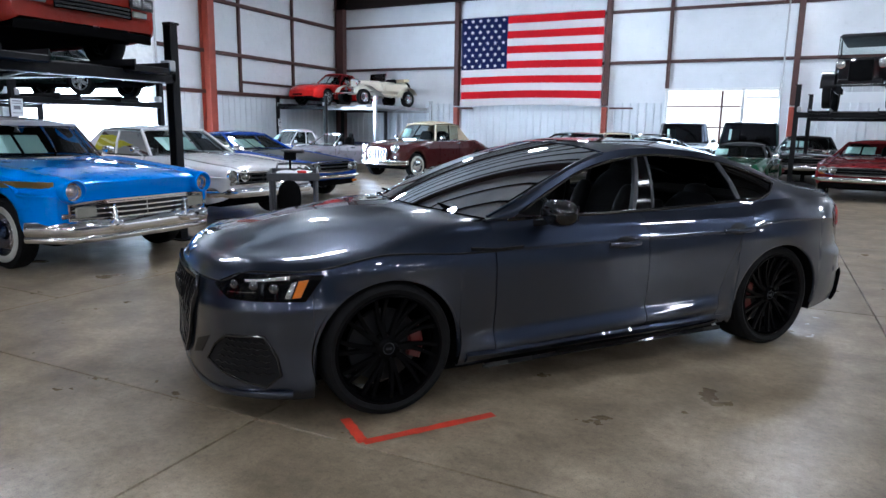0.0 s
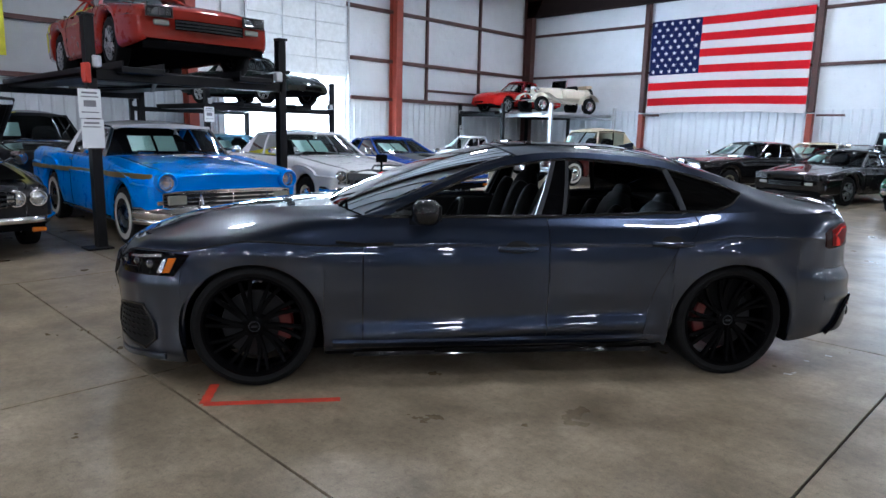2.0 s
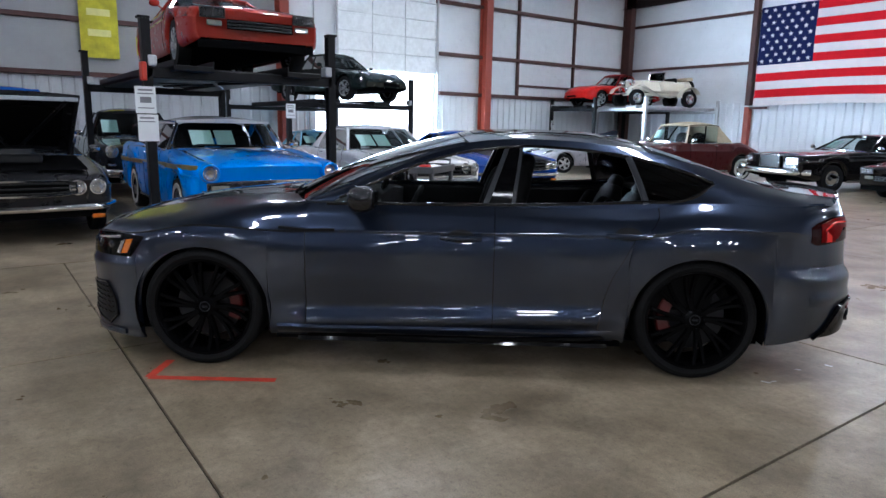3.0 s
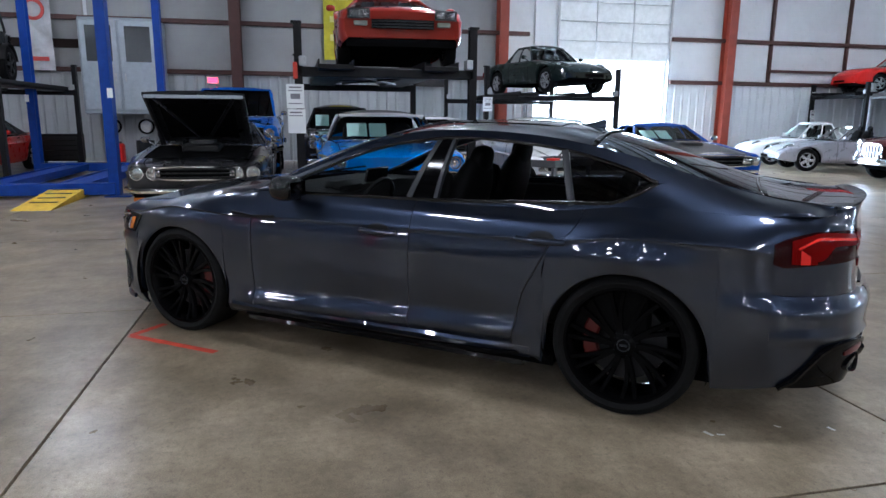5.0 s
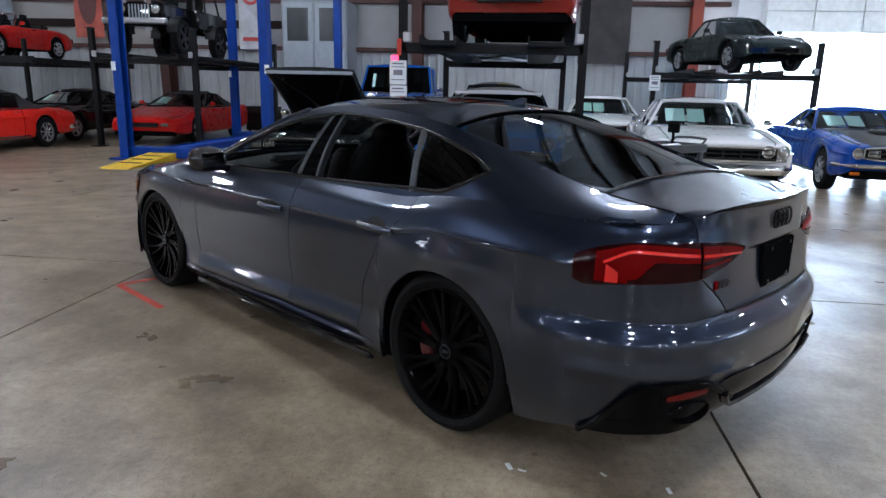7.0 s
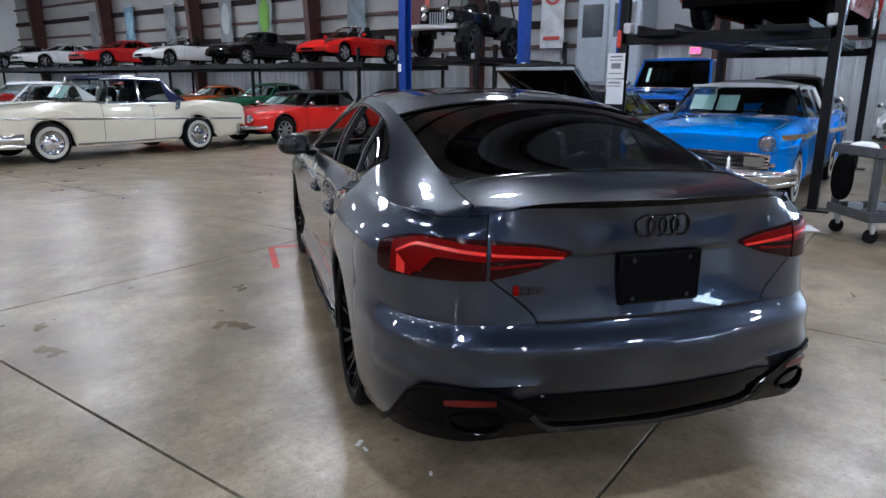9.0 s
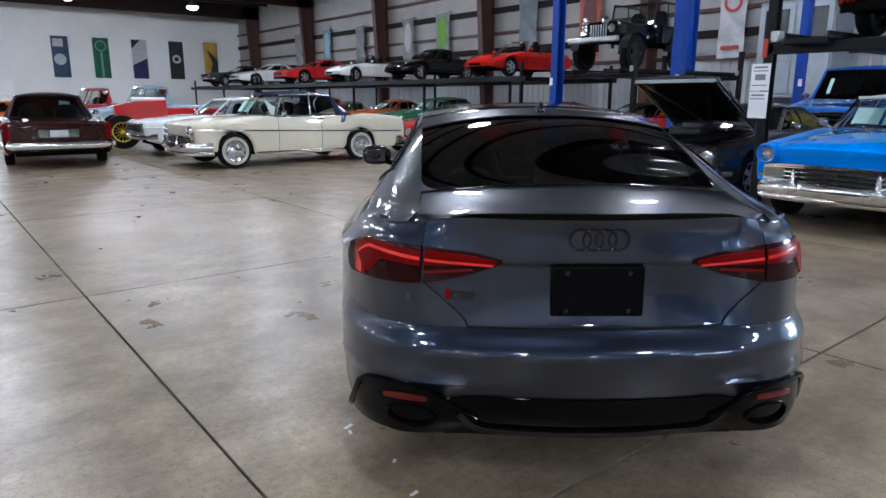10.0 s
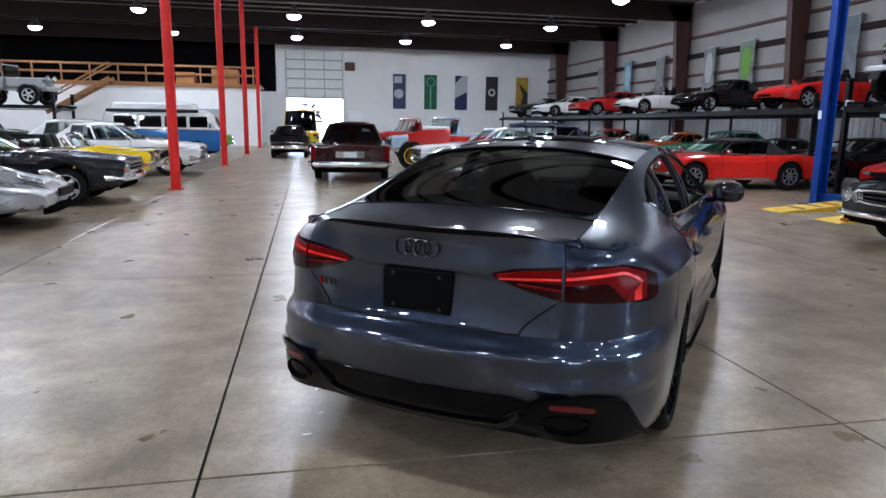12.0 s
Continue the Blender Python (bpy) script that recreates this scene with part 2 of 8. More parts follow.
def sweep(points, w, h, up=(0, 0, 1), closed=False):
    """A bar of rectangular section, chamfered, along a line of points."""
    pts = [Vector(p) for p in points]
    up = Vector(up)
    c = 0.25
    prof = [(-1, -1 + c), (-1, 1 - c), (-1 + c, 1), (1 - c, 1), (1, 1 - c), (1, -1 + c), (1 - c, -1), (-1 + c, -1)]
    rows = []
    n = len(pts)
    for i, p in enumerate(pts):
        a = pts[(i - 1) % n] if (i or closed) else pts[0]
        d = pts[(i + 1) % n] if (i < n - 1 or closed) else pts[-1]
        t = (d - a).normalized()
        side = t.cross(up)
        side = side.normalized() if side.length > 1e-5 else Vector((1, 0, 0))
        u = side.cross(t).normalized()
        rows.append([p + side * (x * w / 2) + u * (y * h / 2) for x, y in prof])
    V, F = [], []
    for r in rows:
        V.extend(tuple(v) for v in r)
    m = len(prof)
    for i in range(n if closed else n - 1):
        j = (i + 1) % n
        for k in range(m):
            F.append((i * m + k, i * m + (k + 1) % m, j * m + (k + 1) % m, j * m + k))
    if not closed:
        F.append(tuple(reversed(range(m))))
        F.append(tuple((n - 1) * m + k for k in range(m)))
    return V, F


def bar(points, w, h, up=(0, 0, 1), n=14):
    """A bar of oval section along a line of points, its ends closed."""
    pts = [Vector(p) for p in points]
    up, V, F = Vector(up), [], []
    for i, p in enumerate(pts):
        t = (pts[min(i + 1, len(pts) - 1)] - pts[max(i - 1, 0)]).normalized()
        side = t.cross(up).normalized()
        u = side.cross(t)
        for k in range(n):
            a = 2 * math.pi * k / n
            V.append(tuple(p + side * (w / 2 * math.cos(a)) + u * (h / 2 * math.sin(a))))
    for i in range(len(pts) - 1):
        for k in range(n):
            F.append((i * n + k, i * n + (k + 1) % n, (i + 1) * n + (k + 1) % n, (i + 1) * n + k))
    F.append(tuple(reversed(range(n))))
    F.append(tuple((len(pts) - 1) * n + k for k in range(n)))
    return V, F


def tube(points, r, n=8, closed=False):
    pts = [Vector(p) for p in points]
    rows = []
    m = len(pts)
    for i, p in enumerate(pts):
        a = pts[(i - 1) % m] if (i or closed) else pts[0]
        d = pts[(i + 1) % m] if (i < m - 1 or closed) else pts[-1]
        t = (d - a).normalized()
        ref = Vector((0, 0, 1)) if abs(t.z) < 0.9 else Vector((1, 0, 0))
        s = t.cross(ref).normalized()
        u = s.cross(t)
        rows.append([p + (s * math.cos(2 * math.pi * k / n) + u * math.sin(2 * math.pi * k / n)) * r for k in range(n)])
    V = [tuple(v) for row in rows for v in row]
    F = []
    for i in range(m if closed else m - 1):
        j = (i + 1) % m
        for k in range(n):
            F.append((i * n + k, i * n + (k + 1) % n, j * n + (k + 1) % n, j * n + k))
    if not closed:
        F.append(tuple(reversed(range(n))))
        F.append(tuple((m - 1) * n + k for k in range(n)))
    return V, F


def prism(poly, y0, y1):
    """A polygon of (x, z) pairs, drawn out along y."""
    n = len(poly)
    V = [(x, y0, z) for x, z in poly] + [(x, y1, z) for x, z in poly]
    F = [tuple(range(n)), tuple(reversed(range(n, 2 * n)))]
    F += [(i, i + n, (i + 1) % n + n, (i + 1) % n) for i in range(n)]
    return V, F


def mesh_of(name, vf, material, smooth=True, angle=38):
    me = bpy.data.meshes.new(name)
    me.from_pydata(vf[0], [], vf[1])
    me.materials.append(material)
    if smooth:
        me.polygons.foreach_set("use_smooth", [True] * len(me.polygons))
        me.set_sharp_from_angle(angle=radians(angle))
    me.update()
    return me


def part(name, vf, material, parent=None, label="", smooth=True, angle=38):
    ob = new(name, mesh_of(name, vf, material, smooth, angle))
    if parent:
        ob.parent = parent
    if label:
        ob["label"] = label
    return ob


def solid(name, vf, material, label, category, group="", kind="", smooth=True):
    return tagged(part(name, vf, material, None, "", smooth), label, category, group, kind)


def thing(name, label, category, group="", kind="", m=None):
    ob = new(name)
    ob.empty_display_size = 0.2
    if m is not None:
        ob.matrix_world = m
    return tagged(ob, label, category, group, kind)


def spline(xs, ys):
    """A natural cubic through the knots, as a function."""
    xs, ys = np.asarray(xs, float), np.asarray(ys, float)
    if xs[0] > xs[-1]:
        xs, ys = xs[::-1], ys[::-1]
    n, h = len(xs), np.diff(xs)
    A, r = np.eye(n), np.zeros(n)
    for i in range(1, n - 1):
        A[i, i - 1], A[i, i], A[i, i + 1] = h[i - 1], 2 * (h[i - 1] + h[i]), h[i]
        r[i] = 6 * ((ys[i + 1] - ys[i]) / h[i] - (ys[i] - ys[i - 1]) / h[i - 1])
    M = np.linalg.solve(A, r)

    def f(q):
        q = np.asarray(q, float)
        i = np.clip(np.searchsorted(xs, q) - 1, 0, n - 2)
        a, b = xs[i + 1] - q, q - xs[i]
        return M[i] * a**3 / (6 * h[i]) + M[i + 1] * b**3 / (6 * h[i]) + (ys[i] / h[i] - M[i] * h[i] / 6) * a + (ys[i + 1] / h[i] - M[i + 1] * h[i] / 6) * b
    return f


def pchip(xs, ys):
    """A monotone cubic through the knots; ys may have columns."""
    xs, ys = np.asarray(xs, float), np.asarray(ys, float)
    h = np.diff(xs)
    hh = h.reshape(-1, *([1] * (ys.ndim - 1)))
    d = np.diff(ys, axis=0) / hh
    m = np.zeros_like(ys)
    m[0], m[-1] = d[0], d[-1]
    a, b = d[:-1], d[1:]
    with np.errstate(all="ignore"):
        hm = np.where(a * b > 0, 2 * a * b / (a + b), 0.0)
    m[1:-1] = np.nan_to_num(hm)

    def f(q, col=None):
        q = np.asarray(q, float)
        i = np.clip(np.searchsorted(xs, q) - 1, 0, len(xs) - 2)
        t = (q - xs[i]) / h[i]
        if col is None:
            y0, y1, m0, m1, hi = ys[i], ys[i + 1], m[i], m[i + 1], h[i]
            if ys.ndim > 1:
                t, hi = t[..., None], hi[..., None]
        else:
            y0, y1, m0, m1, hi = ys[i, col], ys[i + 1, col], m[i, col], m[i + 1, col], h[i]
        return (2 * t**3 - 3 * t**2 + 1) * y0 + (t**3 - 2 * t**2 + t) * hi * m0 + (-2 * t**3 + 3 * t**2) * y1 + (t**3 - t**2) * hi * m1
    return f


def smoothstep(a, b, x):
    t = np.clip((np.asarray(x, float) - a) / (b - a), 0, 1)
    return t * t * (3 - 2 * t)


# ---- the hall ----
X_W, X_E, Y_S, Y_N, Z_C = -18.75, 46.0, -43.3, 27.2, 7.7
COLS_Y = [26.6, 18.3, 10.05, 1.8, -6.45, -14.7, -22.95, -31.2, -39.45]


def wall_boxes(a0, a1, z0, z1, holes, thick, to_vf):
    """Boxes of a wall from a0 to a1 along its run, round rectangular holes (b0, b1, y0, y1)."""
    xs = sorted({a0, a1, *[h[0] for h in holes], *[h[1] for h in holes]})
    out = []
    for u, w in zip(xs[:-1], xs[1:]):
        cuts = sorted((h[2], h[3]) for h in holes if h[0] <= u and w <= h[1])
        z = z0
        for c0, c1 in cuts + [(z1, z1)]:
            if c0 > z:
                out.append(to_vf((u + w) / 2, (z + c0) / 2, w - u, c0 - z))
            z = max(z, c1)
    return join(*out)


def ribs(run, z0, z1, to_pt, pitch=0.305, depth=0.03):
    """Corrugated sheet: flats with narrow raised ribs."""
    a0, a1 = run
    us, ds = [], []
    u = a0
    while u < a1:
        for du, dd in ((0, 0), (pitch * 0.62, 0), (pitch * 0.72, depth), (pitch * 0.86, depth), (pitch * 0.96, 0)):
            if u + du <= a1:
                us.append(u + du)
                ds.append(dd)
        u += pitch
    us.append(a1)
    ds.append(0)
    return grid_vf([[to_pt(p, d, z0), to_pt(p, d, z1)] for p, d in zip(us, ds)])


ground = solid("ground", box(0, 0, -0.33, 900, 900, 0.3), surface("outdoor_concrete", (0.52, 0.51, 0.48), 0.9, scale=0.4), "pale sunlit concrete ground outside the hall", "ground", kind="structure")

# floor: a dark bed, and slabs with sawn joints
floor = solid("floor", box((X_W + X_E) / 2, (Y_S + Y_N) / 2, -0.1, X_E - X_W, Y_N - Y_S, 0.16), GAP, "stained beige concrete floor slabs with dark sawn joints", "floor", kind="structure")

W_DOOR = (11.25, 16.05, 0.0, 3.3)
wall_west = solid("wall_west", wall_boxes(Y_S - 0.3, Y_N + 0.3, 0, Z_C, [W_DOOR], 0.2, lambda u, z, du, dz: box(X_W - 0.1, u, z, 0.2, du, dz)), VINYL,
                  "tall wall lined with white insulation vinyl between red steel girts", "wall", kind="structure")
N_WIN = (-3.75, 0.2, 0.0, 3.1)
wall_north = solid("wall_north", wall_boxes(X_W, X_E, 0, Z_C, [N_WIN], 0.2, lambda u, z, du, dz: box(u, Y_N + 0.1, z, du, 0.2, dz)), VINYL,
                   "end wall lined with white vinyl above ribbed white steel", "wall", kind="structure")
S_DOOR = (-2.2, 1.95, 0.0, 3.35)
wall_south = solid("wall_south", wall_boxes(X_W, X_E, 0, Z_C, [S_DOOR], 0.2, lambda u, z, du, dz: box(u, Y_S - 0.1, z, du, 0.2, dz)), DRYWALL,
                   "plain white far wall hung with tall banners", "wall", kind="structure")
# black sheet stands in for the unlit space above the mezzanine
part("unlit_void_sheet", box(14.6, Y_S + 0.06, 5.75, 23.8, 0.1, 3.9), surface("unlit_void_black", (0.004, 0.004, 0.0045), 0.9, spec=0.02), wall_south)
# unseen closing wall, added; its dark colour holds back fill from the east
unseen_wall_east = solid("unseen_wall_east", box(X_E + 0.1, (Y_S + Y_N) / 2, Z_C / 2, 0.2, Y_N - Y_S + 0.6, Z_C), surface("low_fill_grey", (0.12, 0.12, 0.125), 0.7), "unseen long wall closing the hall, kept dark to cut fill light", "wall", kind="structure")
_pur = [box((X_W + X_E) / 2, y, Z_C - 0.08, X_E - X_W, 0.07, 0.16) for y in np.arange(Y_S + 0.9, Y_N, 1.5)]
_pur += [join(box((X_W + X_E) / 2, y, Z_C - 0.50, X_E - X_W, 0.02, 0.8), box((X_W + X_E) / 2, y, Z_C - 0.91, X_E - X_W, 0.22, 0.025)) for y in COLS_Y]
ceiling = solid("ceiling", box((X_W + X_E) / 2, (Y_S + Y_N) / 2, Z_C + 0.1, X_E - X_W + 0.4, Y_N - Y_S + 0.6, 0.2), ROOF, "dark roof underside with steel purlins and rafters", "ceiling", kind="structure")
solid("ceiling_beams", join(*_pur), PURLIN, "dark red-brown purlins and rafters under the roof", "beams", kind="structure")

# blank glowing sheets stand in for the bright outdoors and add light through the openings
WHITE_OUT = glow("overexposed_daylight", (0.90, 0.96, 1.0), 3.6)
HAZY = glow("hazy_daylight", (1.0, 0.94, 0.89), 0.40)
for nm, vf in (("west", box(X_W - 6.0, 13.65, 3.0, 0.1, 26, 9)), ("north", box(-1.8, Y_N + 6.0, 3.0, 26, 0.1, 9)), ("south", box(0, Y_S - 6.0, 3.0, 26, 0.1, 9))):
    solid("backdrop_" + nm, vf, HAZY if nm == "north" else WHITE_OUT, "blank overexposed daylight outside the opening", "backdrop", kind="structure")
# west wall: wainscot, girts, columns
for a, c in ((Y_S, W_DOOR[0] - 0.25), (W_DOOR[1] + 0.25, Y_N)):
    # south of the big door the sheet's colour is darkened for weaker light
    part("wainscot", ribs((a, c), 0.02, 2.58, lambda u, d, z: (X_W + 0.01 + d, u, z)), RIBBED_SHADED if a < 0 else RIBBED, wall_west, "ribbed white steel sheet", smooth=False)
for z in (2.66, 4.1, 5.95):
    for a, c in ((Y_S, W_DOOR[0] - 0.2), (W_DOOR[1] + 0.2, Y_N)):
        if z > 5.5:
            a, c = (Y_S, Y_N) if a == Y_S else (0, 0)
        if c > a:
            part("girt", box(X_W + 0.09, (a + c) / 2, z, 0.16, c - a, 0.13, 0.012), IRON, wall_west)
# south and middle linings: the same white vinyl, its colour lowered for dimmer light
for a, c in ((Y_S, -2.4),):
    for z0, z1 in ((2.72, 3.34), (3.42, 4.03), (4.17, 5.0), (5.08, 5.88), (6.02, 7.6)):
        part("lining", box(X_W + 0.012, (a + c) / 2, (z0 + z1) / 2, 0.03, c - a, z1 - z0), VINYL_SHADED, wall_west, "dull white lining, darkened for the dim stretch")
        part("lining", box(X_W + 0.029, -4.6, (z0 + z1) / 2, 0.004, 4.3, z1 - z0), VINYL_MID, wall_west, "white lining, darkened for weaker light")
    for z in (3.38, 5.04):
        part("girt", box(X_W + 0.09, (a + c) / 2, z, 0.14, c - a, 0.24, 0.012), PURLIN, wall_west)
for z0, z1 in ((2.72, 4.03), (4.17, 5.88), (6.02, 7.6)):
    part("lining", box(X_W + 0.012, 3.9, (z0 + z1) / 2, 0.03, 12.4, z1 - z0), VINYL_MID, wall_west, "white lining, darkened for weaker light")
for y in (20.2, 23.4):
    part("stud", box(X_W + 0.07, y, 4.9, 0.1, 0.12, 4.6, 0.01), IRON, wall_west)
part("girt", box(X_W + 0.09, 21.8, 3.12, 0.14, 3.2, 0.09, 0.01), IRON, wall_west)
for i, y in enumerate(COLS_Y):
    red = i in (1, 2)
    deep = 0.54 if red or i == 0 else 0.95
    flange = [(X_W + 0.52, 0.0), (X_W + 0.545, 0.0), (X_W + deep + 0.025, Z_C - 0.9), (X_W + deep, Z_C - 0.9)]
    web = [(X_W + 0.13, 0.0), (X_W + 0.53, 0.0), (X_W + deep + 0.01, Z_C - 0.9), (X_W + deep + 0.6, Z_C), (X_W + 0.13, Z_C)]
    vf = join(box(X_W + 0.13, y, Z_C / 2, 0.02, 0.3, Z_C), prism(web, y - 0.01, y + 0.01), prism(flange, y - 0.15, y + 0.15), box(X_W + 0.34, y, 0.02, 0.5, 0.36, 0.04))
    solid("column", vf, WALL_RED if red else IRON, "painted steel I-column on the wall", "column", "wall columns", "structure", smooth=False)

# big roll-up door in the west wall, half open
dw = thing("roll_up_door", "white sectional overhead door standing half open on daylight", "overhead door", kind="structure")
for i in range(5):
    for j in range(3):
        y0 = W_DOOR[0] + 0.8 + (j + 0.5) * 1.333
        part("door_panel", join(box(X_W + 0.16, y0, 3.62 + i * 0.62, 0.05, 1.31, 0.6, 0.012), box(X_W + 0.19, y0, 3.62 + i * 0.62, 0.012, 1.15, 0.44, 0.005)), surface("white_door_steel", (0.80, 0.83, 0.85), 0.4), dw)
for y in (W_DOOR[0] + 0.76, W_DOOR[1] + 0.05):
    part("door_track", box(X_W + 0.24, y, 3.3, 0.06, 0.07, 6.6, 0.01), GALV, dw)
part("door_header", box(X_W + 0.06, (W_DOOR[0] + W_DOOR[1]) / 2, 4.9, 0.09, W_DOOR[1] - W_DOOR[0], 3.2), VINYL, dw)
# strip curtain post beside the opening
part("jamb", box(X_W + 0.05, W_DOOR[0] - 0.1, 1.65, 0.14, 0.2, 3.3), GALV, dw)

# north wall: wainscot, girts, studs
for a, c in ((X_W, N_WIN[0] - 0.1), (N_WIN[1] + 0.1, X_E)):
    part("wainscot", ribs((a, c), 0.02, 2.55, lambda u, d, z: (u, Y_N - 0.01 - d, z)), RIBBED, wall_north, "ribbed white steel sheet", smooth=False)
for z in (4.1, 6.02):
    part("girt", box((X_W + X_E) / 2, Y_N - 0.08, z, X_E - X_W, 0.14, 0.11, 0.012), IRON, wall_north)
for x in (-12.6, -6.05, 0.62, 3.9):
    part("stud", box(x, Y_N - 0.14, 5.05, 0.2, 0.26, 5.2, 0.01), IRON, wall_north)
    part("stud_foot", box(x, Y_N - 0.14, 1.2, 0.2, 0.26, 2.4, 0.01), WALL_RED, wall_north)
part("stud", box(-3.72, Y_N - 0.08, 5.0, 0.13, 0.14, 3.8, 0.01), IRON, wall_north)
part("brace", box(-5.4, Y_N - 0.2, 2.35, 0.9, 0.08, 0.07), IRON, wall_north)
part("brace", box(-12.2, Y_N - 0.2, 2.35, 0.8, 0.08, 0.09), IRON, wall_north)
part("conduit", tube([(0.22, Y_N - 0.3, 0.3), (0.22, Y_N - 0.3, 7.2)], 0.03), GALV, wall_north)

wn = thing("window_1", "large white framed window beside an open door on daylight", "window", kind="structure")
part("window_frame", join(box(-1.77, Y_N, 3.06, 3.95, 0.26, 0.09), box(-3.72, Y_N, 1.55, 0.09, 0.26, 3.1), box(0.17, Y_N, 1.55, 0.09, 0.26, 3.1), box(-1.0, Y_N, 1.55, 0.10, 0.26, 3.1)), surface("white_frame", (0.8, 0.81, 0.8), 0.4), wn, smooth=False)
part("mullion", join(box(-2.36, Y_N, 2.42, 2.6, 0.07, 0.05), box(-2.36, Y_N, 1.65, 2.6, 0.07, 0.05), box(-1.72, Y_N, 1.5, 0.07, 0.07, 3.0)), IRON, wn, smooth=False)
part("transom", box(-0.4, Y_N, 2.75, 1.1, 0.1, 0.07), surface("white_frame", (0, 0, 0)), wn)
for z0, z1 in ((0.0, 1.62), (1.68, 2.4), (2.45, 3.0)):
    for x0, x1 in ((-3.68, -1.76), (-1.68, -1.06)):
        p = part("pane", box((x0 + x1) / 2, Y_N, (z0 + z1) / 2, x1 - x0, 0.008, z1 - z0), glass("pane_glass", (0.92, 0.95, 0.95)), wn)
        p.visible_shadow = False

# south wall: overhead door, banners
ds = thing("overhead_door", "white ribbed overhead door raised over a bright opening", "overhead door", kind="structure")
PALE_DOOR = surface("pale_grey_door", (0.70, 0.74, 0.71), 0.5, vary=0.06, scale=1.5)
for i in range(5):
    dp = part("door_panel", box(-0.12, Y_S + 0.08, 3.71 + i * 0.69, 4.3, 0.06, 0.64, 0.015), PALE_DOOR, ds)
    part("panel_rib", box(-0.12, Y_S + 0.14, 3.39 + i * 0.69, 4.3, 0.07, 0.10, 0.01), GREY_PANEL, dp)
    for x in (-2.2, -0.85, 0.6, 1.96):
        part("stile", box(x, Y_S + 0.125, 3.71 + i * 0.69, 0.07, 0.04, 0.60, 0.008), GREY_PANEL, dp)
for x in (-2.3, 2.06):
    part("door_jamb", box(x, Y_S + 0.1, 3.4, 0.14, 0.16, 6.8), PALE_DOOR, ds)
part("operator", box(-2.75, Y_S + 0.2, 5.75, 0.75, 0.3, 0.6, 0.04), IRON, ds)
BANNERS = [(-6.55, (0.035, 0.06, 0.12), (0.40, 0.44, 0.48)), (-9.0, (0.012, 0.10, 0.055), (0.14, 0.28, 0.20)), (-11.45, (0.015, 0.025, 0.09), (0.42, 0.45, 0.48)),
           (-13.95, (0.02, 0.02, 0.025), (0.45, 0.46, 0.46)), (-16.45, (0.38, 0.24, 0.03), (0.03, 0.03, 0.03))]
for i, (x, c, c2) in enumerate(BANNERS):
    b = thing("banner", "tall narrow printed banner hung on the white wall", "banner", "wall banners", m=pose(x, Y_S + 0.03, 2.7))
    part("cloth", grid_vf([[(u * 0.5, 0.012 * math.sin(v * 7 + u * 2), v * 2.62) for v in np.linspace(0, 1, 12)] for u in np.linspace(-1, 1, 5)]), surface("banner_%d" % i, c, 0.8, vary=0.5, scale=1.6), b)
    if i == 0:
        part("print", lathe([(0.0, 0.03), (0.36, 0.028), (0.36, 0.02)], 20), surface("banner_print_%d" % i, c2, 0.8), b).location = (0.05, 0, 1.15)
        part("print", box(0.1, 0.02, 2.2, 0.6, 0.01, 0.5, 0.004), surface("banner_print_0", c2, 0.8), b)
    elif i == 1:
        part("print", join(box(0, 0.02, 0.85, 0.14, 0.012, 1.7, 0.004), moved(lathe([(0.28, 0.012), (0.36, 0.03), (0.28, 0.02)], 20), pose(0, 0, 2.1))), surface("banner_print_1", c2, 0.8), b)
    elif i == 2:
        part("print", prism([(-0.5, 1.4), (0.5, 0.9), (0.5, 2.0), (-0.1, 2.62), (-0.5, 2.62)], 0.016, 0.028), surface("banner_print_2", c2, 0.8), b)
    elif i == 3:
        part("print", lathe([(0.16, 0.012), (0.30, 0.03), (0.30, 0.02)], 20), surface("banner_print_3", c2, 0.8), b).location = (0, 0, 1.4)
    else:
        part("print", prism([(-0.5, 0.0), (0.2, 0.0), (-0.1, 1.2), (0.3, 2.2), (-0.5, 1.4)], 0.016, 0.028), surface("banner_print_4", c2, 0.8), b)

# interior red columns along the aisle
for y in (-6.45, -15.2, -23.9, -32.6):
    vf = join(moved(lathe([(0.105, 0.0), (0.105, Z_C)], 28, "z"), pose(3.3, y, 0)), box(3.3, y, 0.012, 0.30, 0.30, 0.024, 0.004))
    solid("aisle_column", vf, RED_STEEL, "bright red round steel column beside the aisle", "column", "aisle columns", "structure")

# hanging high-bay lamps
lamp = thing("high_bay_lamp", "round high-bay lamp glowing white under the roof", "ceiling lamp", "high-bay lamps", m=pose(-12.4, -34.4, 6.68))
part("reflector", lathe([(0.10, 0.36), (0.16, 0.30), (0.28, 0.12), (0.355, 0.0), (0.345, 0.0), (0.26, 0.12), (0.14, 0.28)], 20, "z"), surface("dark_lamp_housing", (0.05, 0.05, 0.052), 0.5), lamp)
part("lens", lathe([(0.0, -0.17), (0.12, -0.16), (0.26, -0.10), (0.34, 0.0), (0.30, 0.03)], 20, "z"), LAMP_GLOW_MAT, lamp, "glowing white lens")
part("ballast", box(0, 0, 0.46, 0.24, 0.24, 0.22, 0.03), surface("dark_lamp_housing", (0.05, 0.05, 0.052), 0.5), lamp)
part("stem", tube([(0, 0, 0.50), (0, 0, 1.03)], 0.015), GALV, lamp)
for x in (-12.4, -5.75, 1.0, 8.2, 15.6, 23.0, 30.4, 37.8):
    for k in range(8):
        if (x, k) != (-12.4, 0):
            copy_thing(lamp, pose(x, -34.4 + 8.2 * k, 6.68))

